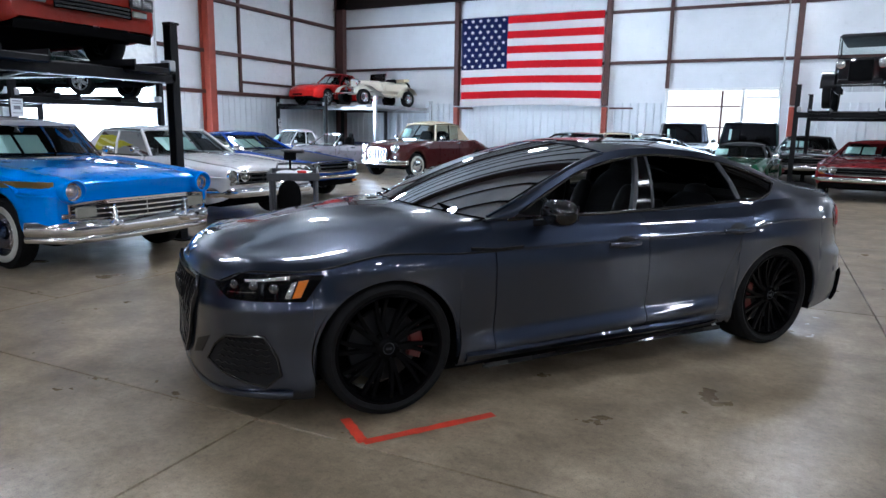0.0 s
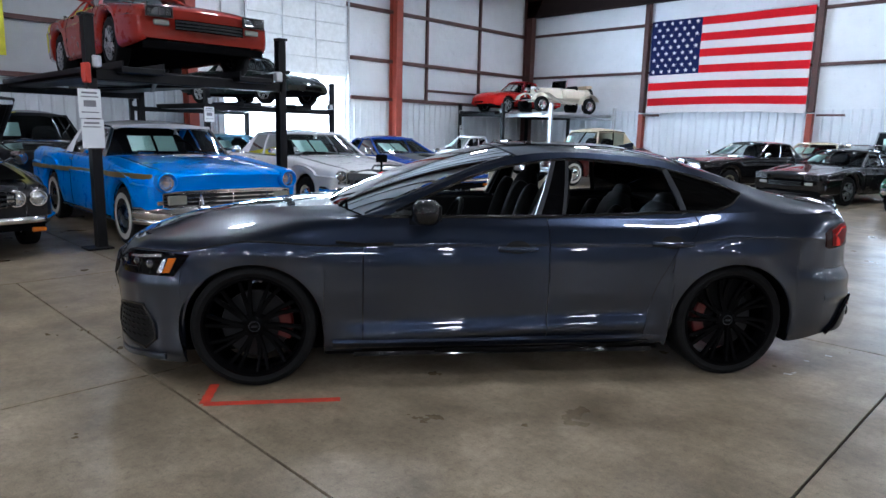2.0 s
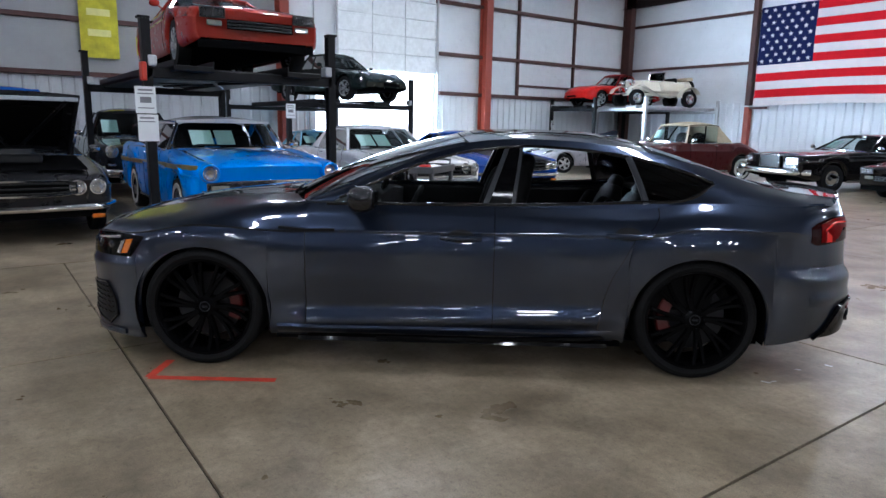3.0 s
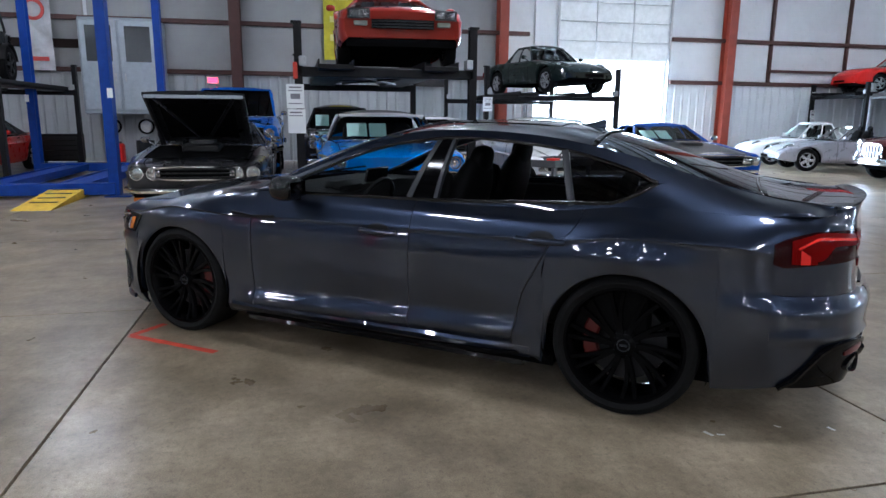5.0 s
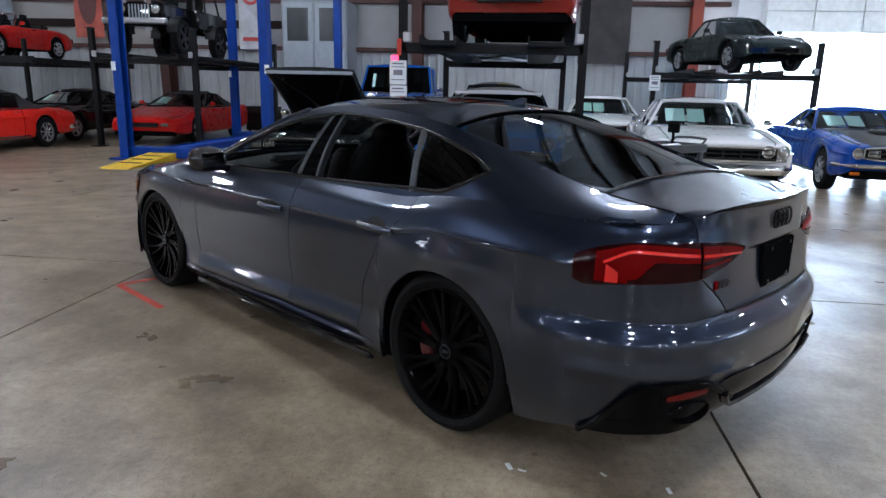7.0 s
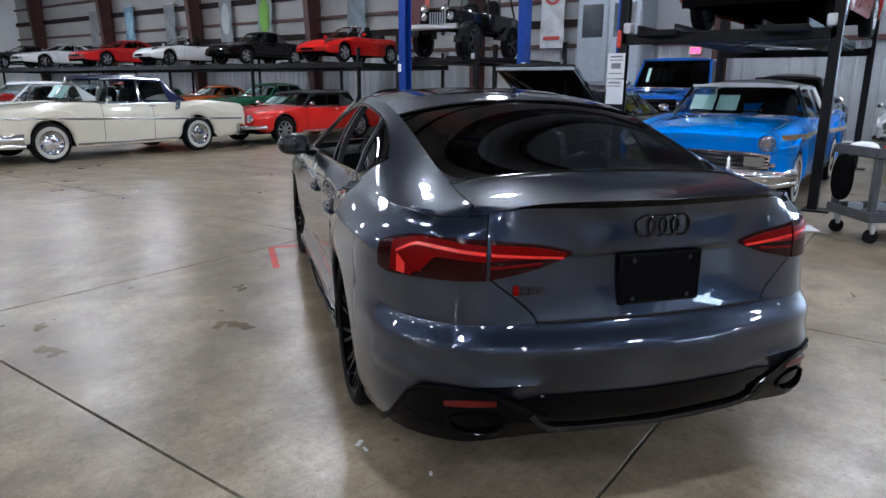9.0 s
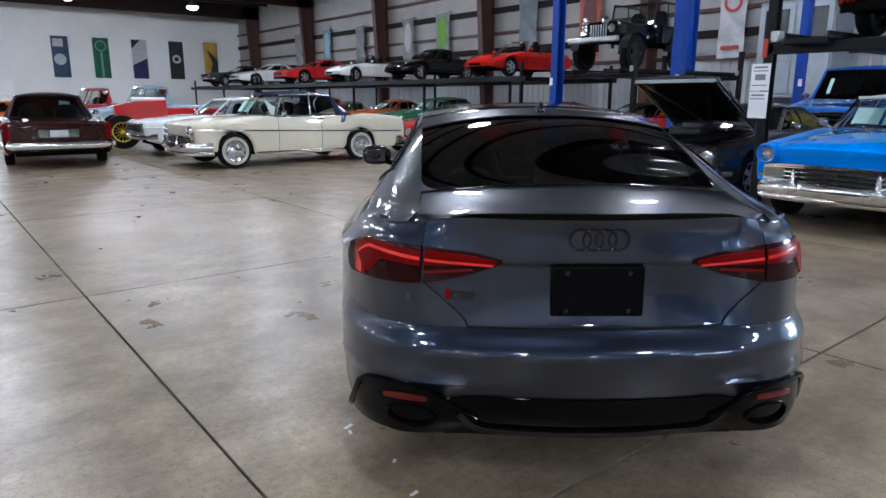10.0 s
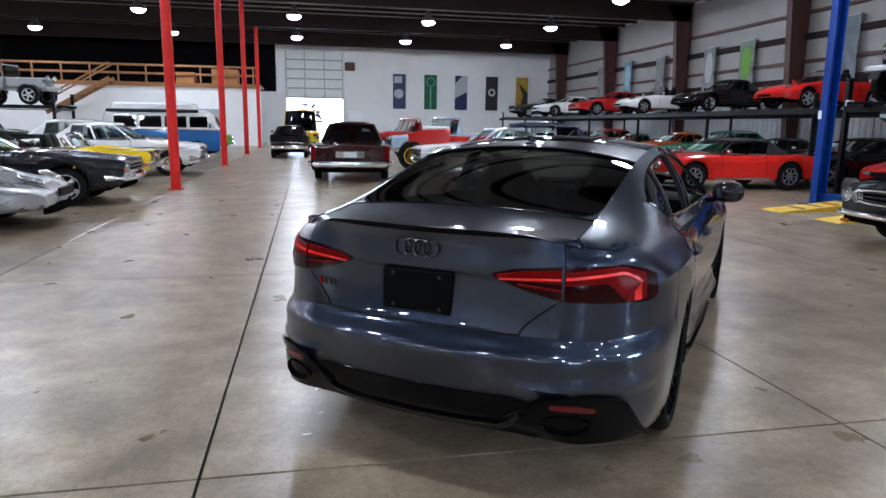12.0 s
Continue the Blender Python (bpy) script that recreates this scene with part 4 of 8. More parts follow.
pane((-1.13, -1.05), (-1.514, -1.514), 0, GLASS_DARK, "quarter_window", "dark privacy glass")


def strip(pts, w, out):
    """A flat bar along points (x, f) of the cabin's side."""
    a = np.array([house(x, f, out) for x, f in pts])
    return sweep(a, w, 0.012, up=(0, 1, 0.25))


def upright(xa, xb, out):
    """A flat post over the cabin's side, its edges running from xa and xb at the belt (first) to the roof (second)."""
    u, q = np.linspace(0, 1, 5), np.linspace(0, 1, 9)
    X = (xa[0] + (xa[1] - xa[0]) * q)[None, :] * (1 - u[:, None]) + (xb[0] + (xb[1] - xb[0]) * q)[None, :] * u[:, None]
    fl, fh = frac(X, LO(X)), frac(X, HI(X))
    return shell(house(X, fl + (fh - fl) * q[None, :], out), 0.03)


both("b_pillar_cover", upright((-0.225, -0.345), (-0.355, -0.405), -0.008), BLACK_LACQUER)
both("window_divider", strip([(-1.114, 0.07), (-1.075, 0.45), (-1.03, 0.84)], 0.035, 0.0), GREY_TRIM)
both("window_channel", upright((-0.190, -0.318), (-0.224, -0.344), -0.004), GREY_TRIM)
both("window_channel", upright((-0.356, -0.406), (-0.378, -0.424), -0.004), GREY_TRIM)
_wx = np.linspace(0.70, -1.50, 60)
both("window_trim", sweep(np.array([house(x, float(frac(x, LO(x))), 0.003) for x in _wx]), 0.006, 0.018, up=(0, 0, 1)), GLOSS_BLACK)
both("window_trim", sweep(np.array([house(x, float(frac(x, HI(x))), 0.003) for x in _wx[2:]]), 0.006, 0.016, up=(0, 0, 1)), GLOSS_BLACK)

qq = np.linspace(-1, 1, 33)


def top_row(x_edge, x_mid):
    x = x_edge + (x_mid - x_edge) * (1 - qq**2)
    zr, zm = _rz(x_edge), _tz(x_mid)
    return np.stack([x, -qq * _ry(x_edge), zr + (zm - zr) * (1 - np.abs(qq) ** 2.3)], -1)


roof_P = np.array([top_row(-0.11 + (-1.16 + 0.11) * t, -0.03 + (-1.14 + 0.03) * t) for t in np.linspace(0, 1, 30)])
part("roof", shell(roof_P), GREY, car)
rg = np.array([top_row(-1.165 + (-1.955 + 1.165) * t, -1.145 + (-1.93 + 1.145) * t) for t in np.linspace(0, 1, 24)])
part("rear_window", grid_vf(rg - [0, 0, 0.004]), glass("smoked_rear_glass", (0.09, 0.094, 0.092), 1.40), car, "dark privacy glass")
def top_pt(t, q, lift):
    xe, xm = -1.165 - 0.79 * t, -1.145 - 0.785 * t
    zr, zm = _rz(xe), _tz(xm)
    return (float(xe + (xm - xe) * (1 - q * q)), float(-q * _ry(xe)), float(zr + (zm - zr) * (1 - abs(q) ** 2.3)) + lift)


for sgn in (-1, 1):
    rows = []
    for t in np.linspace(0.80, 1.0, 10):
        e = 0.17 * (1 - math.sqrt(max(0.0, 1 - ((t - 0.80) / 0.205) ** 2)))
        rows.append([top_pt(t, sgn * (1 - e * g), 0.003) for g in np.linspace(0, 1, 6)])
    part("window_corner", shell(np.array(rows if sgn < 0 else [w[::-1] for w in rows]), 0.004), GREY, car)
for k in (0, -1):
    part("screen_seal", sweep(rg[k] + [0, 0, 0.001], 0.03, 0.006, up=(0, 0, 1)), GLOSS_BLACK, car)
deck = np.array([top_row(-1.965 + (-2.27 + 1.965) * t, -1.94 + (-2.392 + 1.94) * t) for t in np.linspace(0, 1, 16)])
_q = np.linspace(1, 0, 60)
face = np.array([skin(np.linspace(lid_edge(q) + G, S_END, 17), np.full(17, 4.03 + 3.97 * q)) for q in _q]).transpose(1, 0, 2)
face = np.concatenate([face, (face * [1, -1, 1])[::-1][1:]], 0).transpose(1, 0, 2)
deck[-1] = face[0] + [0.004, 0, 0.002]
part("boot_lid", join(shell(deck), shell(face)), GREY, car)
lip = face[0]
part("lid_foot_seam", sweep([tuple(p + np.array([-0.003, 0, 0.0])) for p in face[-1]], 0.012, 0.008), MESH_BLACK, car)
for k in (0, -1):
    part("lid_seam", sweep([tuple(p + np.array([0, 0, 0.0015])) for p in deck[:-2, k]], 0.007, 0.004), MESH_BLACK, car)
def lip_rows():
    """A slim lip along the lid's upper edge, tapering out towards its ends."""
    rows = []
    for p in lip[1:-1]:
        a = abs(p[1]) / abs(lip[1][1])
        k = 1 - a**5
        e = p + np.array([0.004 + 0.012 * a**6, 0, 0.002 - 0.006 * a**6])
        rows.append([e + np.array(o) * k for o in ((0.035, 0, 0.001), (0.015, 0, 0.008), (-0.012, 0, 0.019), (-0.016, 0, 0.017), (-0.011, 0, 0.006), (-0.004, 0, -0.004), (0.03, 0, -0.006))])
    return np.array(rows)


part("lip_spoiler", grid_vf(lip_rows()), BLACK_LACQUER, car, "slim gloss black lip spoiler")

# windscreen and scuttle
def ws_row(f):
    y_b, y_t = 0.772, 0.605
    y = -qq * (y_b + (y_t - y_b) * f)
    xb, zb = 0.835 + 0.205 * (1 - np.abs(qq) ** 2.0), 0.952 + 0.03 * (1 - qq**2)
    xt, zt = -0.10 + 0.075 * (1 - qq**2), 1.303 + 0.056 * (1 - np.abs(qq) ** 2.3)
    b = 0.035 * 4 * f * (1 - f)
    return np.stack([xb + (xt - xb) * f + b * 0.5, y, zb + (zt - zb) * f + b], -1)


W = np.array([ws_row(f) for f in np.linspace(0.0, 1.0, 16)])
part("windscreen", grid_vf(W[::-1]), glass("windscreen_glass", (0.62, 0.68, 0.66)), car, "clear glass with reflections")
part("scuttle", shell(np.array([W[0] + [-0.02, 0, 0.002], W[0] + [0.09, 0, -0.02]])), TRIM_BLACK, car)
for y0 in (0.52, -0.05):
    part("wiper", sweep([(1.0 - 0.1 * abs(y0), y0, 0.985), (0.93, y0 + 0.05, 1.005), (0.90 - 0.06 * abs(y0), y0 - 0.5, 1.015)], 0.016, 0.012), TRIM_BLACK, car)
both("a_pillar_trim", sweep(np.array([house(x, 1.0, 0.002) for x in np.linspace(0.80, -0.08, 14)]), 0.02, 0.02), GREY)
part("sunroof", grid_vf(np.array([[p + np.array([0, 0, 0.004]) for p in r[7:26]] for r in roof_P[2:24]])), GLOSS_BLACK, car, "black glass panel")
part("aerial_fin", join(prism([(-0.92, 1.362), (-1.09, 1.345), (-1.10, 1.392), (-1.08, 1.398), (-1.02, 1.380)], -0.010, 0.010), box(-1.01, 0, 1.356, 0.18, 0.04, 0.016, 0.006)), GREY, car)

# shut lines of bonnet vent, fuel flap, crease shadow
both("wing_vent", join(sweep([tuple(skin(s_at(x), v_at_z(s_at(x), z), 0.003)) for x, z in ((0.96, 0.826), (0.80, 0.812), (0.64, 0.818))], 0.008, 0.018, up=(0, 0.3, 1))), MESH_BLACK)
for x0, x1, z in ((0.040, -0.185, 0.788), (-0.875, -1.12, 0.822)):
    sx = np.linspace(x0, x1, 11)
    P = np.array([skin(s_at(x), v_at_z(s_at(x), z), 0.022 - 0.018 * (abs(i - 5) / 5) ** 3) for i, x in enumerate(sx)])
    both("door_handle", tube(P, 0.0145, 12), GREY)
    xm = (x0 + x1) / 2
    t = np.linspace(-1, 1, 15)
    q = np.linspace(-1, 1, 7)
    Pc = np.array([[skin(s_at(xm - 0.072 * a), v_at_z(s_at(xm - 0.072 * a), z + 0.008 + 0.038 * b * math.sqrt(max(0.02, 1 - a * a))), 0.0045) for b in q] for a in t])
    both("handle_recess", shell(Pc, 0.003), MESH_BLACK)

# sill rail and blade
both("sill_rail", shell(np.array([[tuple(skin(s_at(x), v_at_z(s_at(x), z), o * float(smoothstep(-0.95, -0.60, x)) + 0.002)) for z, o in ((0.205, 0.002), (0.225, 0.020), (0.252, 0.022), (0.268, 0.006))] for x in np.linspace(0.98, -0.95, 26)])), GREY)
both("sill_blade", shell(np.array([[(x, 0.86, 0.155), (x, 0.895 + 0.008 * t, 0.165 + 0.008 * t), (x, 0.892, 0.192)] for x in np.linspace(0.86, -0.92, 16) for t in [math.sin((0.86 - x) / 1.78 * math.pi)]])), GLOSS_BLACK)
both("sill_fin", sweep([(0.40, 0.905, 0.20), (-0.2, 0.914, 0.205), (-0.80, 0.905, 0.222), (-1.0, 0.855, 0.235)], 0.02, 0.022), BLACK_LACQUER)

# headlamps
def band(s0, s1, lo, hi, out, nu=24, nv=8, thick=0.012):
    """Sheet on the side between two height lines given as (fraction, z) knots."""
    fl, fh = pchip(*np.array(lo).T), pchip(*np.array(hi).T)
    t = np.linspace(0, 1, nu)
    S = s0 + (s1 - s0) * t
    vl, vh = v_at_z(S, fl(t)), v_at_z(S, fh(t))
    q = np.linspace(0, 1, nv)
    return shell(skin(S[:, None] + 0 * q, vl[:, None] + (vh - vl)[:, None] * q, out), thick)


def ruled(lo, hi, out, nu=24, nv=8, thick=0.012):
    """Sheet on the side ruled between two lines of (s, z) knots."""
    t = np.linspace(0, 1, nu)
    L = np.stack([np.interp(t, np.linspace(0, 1, len(lo)), [p[c] for p in lo]) for c in (0, 1)], -1)
    H = np.stack([np.interp(t, np.linspace(0, 1, len(hi)), [p[c] for p in hi]) for c in (0, 1)], -1)
    q = np.linspace(0, 1, nv)[None, :, None]
    SZ = L[:, None] * (1 - q) + H[:, None] * q
    return shell(skin(SZ[..., 0], v_at_z(SZ[..., 0], SZ[..., 1]), out), thick)


def lens_disc(s, z, r):
    """A small domed projector lens on the skin."""
    p, q = skin(s, v_at_z(s, z), 0.004), skin(s, v_at_z(s, z), 0.014)
    d = Vector(q - p).normalized()
    return moved(lathe([(0.0, 0.012), (r * 0.6, 0.009), (r, 0.0)], 18, "z"), Matrix.Translation(Vector(p)) @ d.to_track_quat("Z", "Y").to_matrix().to_4x4())


for sgn in (0, 1):
    f = (lambda vf: vf) if sgn == 0 else mirrored
    hl = part("headlight", f(ruled([(0.592, 0.688), (0.705, 0.632), (0.91, 0.631), (1.092, 0.631)], [(0.594, 0.697), (0.745, 0.757), (1.00, 0.764), (1.182, 0.752)], 0.006, 36, 12)), BLACK_LACQUER, car, "dark smoked headlight with amber marker")
    part("marker", f(ruled([(1.030, 0.648), (1.070, 0.652)], [(1.062, 0.728), (1.108, 0.734)], 0.010, 8, 6, 0.003)), AMBER, hl)
    part("light_guide", f(ruled([(0.995, 0.648), (1.022, 0.646)], [(1.028, 0.718), (1.052, 0.726)], 0.010, 6, 6, 0.003)), LAMP_GLASS, hl)
    part("light_strip", f(ruled([(0.80, 0.722), (0.92, 0.728), (1.02, 0.736)], [(0.80, 0.733), (0.92, 0.741), (1.02, 0.752)], 0.010, 14, 4, 0.003)), LAMP_GLASS, hl)
    part("light_strip", f(ruled([(0.70, 0.664), (0.86, 0.672)], [(0.70, 0.668), (0.86, 0.677)], 0.010, 14, 3, 0.003)), SMOKED, hl)
    for s, z in ((0.735, 0.700), (0.845, 0.700), (0.945, 0.690)):
        part("projector", f(lens_disc(s, z, 0.024)), SMOKED, hl)
    it = part("side_intake", f(ruled([(0.526, 0.302), (0.65, 0.262), (0.78, 0.236), (0.90, 0.214), (0.972, 0.272)], [(0.530, 0.308), (0.60, 0.39), (0.685, 0.448), (0.895, 0.464), (0.955, 0.36)], 0.003, 30, 10)), MESH_BLACK, car, "black honeycomb air intake")
    rim = [(0.526, 0.302), (0.60, 0.39), (0.685, 0.448), (0.79, 0.458), (0.895, 0.464), (0.955, 0.36), (0.972, 0.272), (0.90, 0.214), (0.78, 0.236), (0.65, 0.262)]
    part("intake_rim", f(sweep(np.array([skin(s, v_at_z(s, z), 0.006) for s, z in rim]), 0.012, 0.012, up=(1, 0.6, 0), closed=True)), GLOSS_BLACK, it)
    for i in range(6):
        z = 0.275 + i * 0.030
        a, b2 = 0.60 + 0.02 * abs(i - 1), 0.935 - 0.004 * i
        P = np.array([skin(s, v_at_z(s, z + 0.010 * (k % 2)), 0.007) for k, s in enumerate(np.linspace(a, b2, 14))])
        part("mesh_bar", f(sweep(P, 0.008, 0.005)), GLOSS_BLACK, it)
    part("small_intake", f(ruled([(0.31, 0.275), (0.44, 0.312)], [(0.372, 0.362), (0.545, 0.420)], 0.003, 10, 6)), MESH_BLACK, car, "small black air intake beside the grille")
    part("splitter", f(sweep(np.array([skin(s, v_at_z(s, 0.155 + 0.02 * smoothstep(0.5, 1.0, s)), 0.014) for s in np.linspace(0.0, s_bump - 0.1, 26)]), 0.02, 0.03)), GREY, car)


# grille
def grille_half(z):
    return float(np.interp(z, [0.245, 0.30, 0.45, 0.60, 0.67, 0.695], [0.17, 0.22, 0.33, 0.425, 0.425, 0.40]))


zz = np.linspace(0.245, 0.690, 12)
gP = np.array([[skin(s, v_at_z(s, z), 0.005) * np.array([1, 1 if t >= 0 else -1, 1]) for z in zz for s in [float(s_front_y(abs(t) * grille_half(z)))]] for t in np.linspace(-1, 1, 25)])
gr = part("grille", shell(gP), MESH_BLACK, car, "wide black honeycomb grille")
for sgn in (1, -1):
    for k in range(-4, 17):
        pts = []
        for i in range(14):
            z = 0.26 + 0.42 * i / 13
            y = -0.42 + k * 0.06 + sgn * 0.24 * i / 13 - (0.0 if sgn > 0 else -0.24)
            if abs(y) < grille_half(z) - 0.015:
                s = float(s_front_y(abs(y)))
                p = skin(s, v_at_z(s, z), 0.010)
                pts.append((p[0], p[1] * (1 if y >= 0 else -1), p[2]))
        if len(pts) > 1:
            part("honeycomb_bar", sweep(pts, 0.010, 0.012, up=(1, 0, 0)), GLOSS_BLACK, gr)
edge_l = [gP[-1][i] + np.array([0.006, 0, 0]) for i in range(12)]
edge_t = [gP[i][-1] + np.array([0.006, 0, 0]) for i in range(22, 2, -2)]
part("grille_frame", sweep(edge_l + edge_t + [p * np.array([1, -1, 1]) for p in edge_l[::-1]], 0.02, 0.022, up=(1, 0, 0), closed=True), GLOSS_BLACK, gr)
for k in range(4):
    a = np.linspace(0, 2 * math.pi, 25)[:-1]
    part("front_emblem_ring", tube([(2.318, (k - 1.5) * 0.066 + 0.044 * math.cos(t), 0.57 + 0.044 * math.sin(t)) for t in a], 0.006, 8, True), GLOSS_BLACK, gr)

# tail lamps, plate holder, emblem, lower trim
st0, st1, st2 = float(s_at(-2.02)), s_tl + 0.004, float(s_at_y(0.325))
for sgn in (0, 1):
    f = (lambda vf: vf) if sgn == 0 else mirrored
    tl = part("tail_lamp", f(band(st0, st1 - 0.004, [(0, 0.80), (0.1, 0.784), (0.4, 0.795), (1, 0.808)], [(0, 0.885), (0.15, 0.912), (0.5, 0.938), (1, 0.937)], 0.006, 24)), DARK_RED_LENS, car, "dark red glossy tail lamp")
    d = st1 - st0
    part("red_lens", f(band(st0 + d * 0.16, st1 - 0.006, [(0, 0.80), (0.35, 0.815), (0.55, 0.875), (1, 0.868)], [(0, 0.90), (0.4, 0.932), (1, 0.918)], 0.009, 20)), RED_LENS, tl)
    part("red_lens", f(band(st0 + d * 0.2, st0 + d * 0.40, [(0, 0.80), (1, 0.80)], [(0, 0.87), (1, 0.825)], 0.0105, 8)), RED_LENS, tl)
    part("light_line", f(band(st0 + d * 0.22, st1 - 0.008, [(0, 0.862), (0.3, 0.903), (1, 0.888)], [(0, 0.872), (0.3, 0.914), (1, 0.899)], 0.0115, 20, 3)), RED_LINE, tl)
    part("light_line", f(band(st0 + d * 0.24, st0 + d * 0.33, [(0, 0.80), (1, 0.80)], [(0, 0.862), (1, 0.835)], 0.0118, 6)), RED_LINE, tl)
    t2 = part("boot_lamp", f(band(st1 + 0.008, st2, [(0, 0.809), (0.55, 0.842), (1, 0.884)], [(0, 0.937), (0.6, 0.922), (1, 0.897)], 0.006, 20)), DARK_RED_LENS, car, "dark red glossy tail lamp")
    part("red_lens", f(band(st1 + 0.010, st2 - 0.02, [(0, 0.872), (1, 0.880)], [(0, 0.924), (0.6, 0.912), (1, 0.893)], 0.009, 16)), RED_LENS, t2)
    part("red_lens", f(band(st1 + 0.010, st2 - 0.10, [(0, 0.845), (1, 0.858)], [(0, 0.853), (1, 0.865)], 0.009, 12, 3)), RED_LENS, t2)
    part("light_line", f(band(st1 + 0.012, st2 - 0.03, [(0, 0.886), (1, 0.874)], [(0, 0.896), (1, 0.881)], 0.0115, 14, 3)), RED_LINE, t2)
    es0, es1 = float(s_at(-2.08)), float(s_at_y(0.40))
    cl = part("exhaust_surround", f(band(es0, es1, [(0, 0.246), (0.5, 0.264), (0.75, 0.268), (1, 0.272)], [(0, 0.235), (0.10, 0.30), (0.27, 0.43), (0.35, 0.453), (0.5, 0.465), (0.74, 0.45), (1, 0.36)], 0.012, 30)), BLACK_LACQUER, car, "gloss black exhaust surround")
    brow = [(es0 + (es1 - es0) * q, z) for q, z in ((0.0, 0.235), (0.10, 0.295), (0.26, 0.418), (0.34, 0.443), (0.5, 0.455), (0.74, 0.439), (1, 0.348))]
    part("surround_lip", f(sweep(np.array([skin(s, v_at_z(s, z), 0.014) for s, z in brow]), 0.020, 0.020, up=(-1, 0.4, 0))), BLACK_LACQUER, cl)
    part("reflector_strip", f(band(float(s_at_y(0.715)), float(s_at_y(0.565)), [(0, 0.396), (1, 0.406)], [(0, 0.412), (0.5, 0.424), (1, 0.424)], 0.018, 10, 4)), REFLECTOR, cl)
    ty = np.linspace(0.52, 0.74, 12)
    tx = np.array([float(skin(s, v_at_z(s, 0.315))[0]) for s in s_at_y(ty)]) - 0.026
    pipe = [(0.088, 0.16), (0.091, 0.003), (0.087, -0.003), (0.081, 0.0), (0.078, 0.016), (0.076, 0.06)]
    tip = [(x + float(np.interp(0.625 + y, ty, tx)), 0.625 + y, 0.344 + z * 0.44) for x, y, z in lathe(pipe, 36, "x")[0]]
    ex = part("exhaust_tip", f((tip, lathe(pipe, 36, "x")[1])), BLACK_LACQUER, car, "wide oval black exhaust tip")
    hole = lathe([(0.0, 0.03), (0.05, 0.03), (0.077, 0.03)], 24, "x")
    part("exhaust_inside", f(([(x + float(np.interp(0.625 + y, ty, tx)), 0.625 + y, 0.344 + z * 0.44) for x, y, z in hole[0]], hole[1])), MESH_BLACK, ex)
part("diffuser", (lambda P: shell(np.concatenate([P, (P * [1, -1, 1])[::-1][1:]], 0)))(np.array([skin(np.full(8, s), v_at_z(np.full(8, s), np.linspace(0.258, 0.436 - 0.02 * smoothstep(0.40, 0.52, y), 8)), 0.008) for y in np.linspace(0.52, 0, 14) for s in [float(s_at_y(y)) if y > 0 else S_END]])), BLACK_LACQUER, car, "gloss black diffuser")
blade = [skin(s, v_at_z(s, z), 0.016) for y, z in ((0.46, 0.375), (0.43, 0.335), (0.38, 0.305), (0.30, 0.298), (0.15, 0.294), (0.0, 0.293)) for s in [float(s_at_y(y)) if y > 0 else S_END]]
part("diffuser_blade", sweep(blade + [p * np.array([1, -1, 1]) for p in blade[::-1][1:]], 0.030, 0.022, up=(0, 0, 1)), GLOSS_BLACK, car)
x_pl = float(skin(S_END, v_at_z(S_END, 0.79))[0])
pl = part("plate_holder", box(x_pl - 0.006, 0, 0.793, 0.022, 0.308, 0.172, 0.006), TRIM_BLACK, car, "blank black number plate holder")
for y in (-0.104, 0.104):
    for z in (0.728, 0.858):
        part("screw", moved(lathe([(0.0, 0.004), (0.007, 0.003), (0.008, 0.0)], 10, "x"), pose(x_pl - 0.0175, y, z, 0, 0, 180)), SATIN_BLACK, pl)
part("plate_ledge", box(x_pl - 0.018, 0, 0.716, 0.006, 0.26, 0.010, 0.002), BLACK_LACQUER, pl)
x_em = float(skin(S_END, v_at_z(S_END, 0.968))[0])
for k in range(4):
    a = np.linspace(0, 2 * math.pi, 29)[:-1]
    part("rear_emblem_ring", tube([(x_em - 0.004 + 0.02 * (0.045 * math.sin(t)), (k - 1.5) * 0.0425 + 0.034 * math.cos(t), 0.968 + 0.034 * math.sin(t)) for t in a], 0.0042, 8, True), GLOSS_BLACK, car)
for i, (y, w, m2) in enumerate(((0.508, 0.020, RED_LENS), (0.482, 0.022, SATIN_BLACK), (0.455, 0.022, SATIN_BLACK), (0.428, 0.022, SATIN_BLACK))):
    s = float(s_at_y(y))
    p = skin(s, v_at_z(s, 0.775), 0.003)
    part("badge_bar", moved(box(0, 0, 0, 0.006, w, 0.026 if i else 0.034, 0.002), pose(p[0], p[1], p[2], 0, 0, -math.degrees(math.atan2(0.25, 1)))), m2, car)

# mirrors
def egg(cx, cy, cz, rx, ry, rz, p=2.6, nu=20, nv=12):
    P = []
    for i in range(nu):
        a = 2 * math.pi * i / nu
        row = []
        for k in range(nv + 1):
            b = math.pi * (k / nv - 0.5)
            g = lambda t: math.copysign(abs(t) ** (2 / p), t)
            row.append((cx + rx * g(math.cos(b)) * g(math.cos(a)), cy + ry * g(math.cos(b)) * g(math.sin(a)), cz + rz * g(math.sin(b))))
        P.append(row)
    return grid_vf(P, True)


both("door_mirror", egg(0.47, 0.970, 1.003, 0.080, 0.108, 0.072), GLOSS_BLACK, "gloss black door mirror")
both("mirror_foot", sweep([(0.52, 0.83, 0.935), (0.50, 0.88, 0.945), (0.48, 0.93, 0.965)], 0.07, 0.04), GLOSS_BLACK)
both("mirror_glass", box(0.396, 0.970, 1.003, 0.006, 0.14, 0.085, 0.003), surface("dark_mirror", (0.07, 0.075, 0.08), 0.06, 1.0))

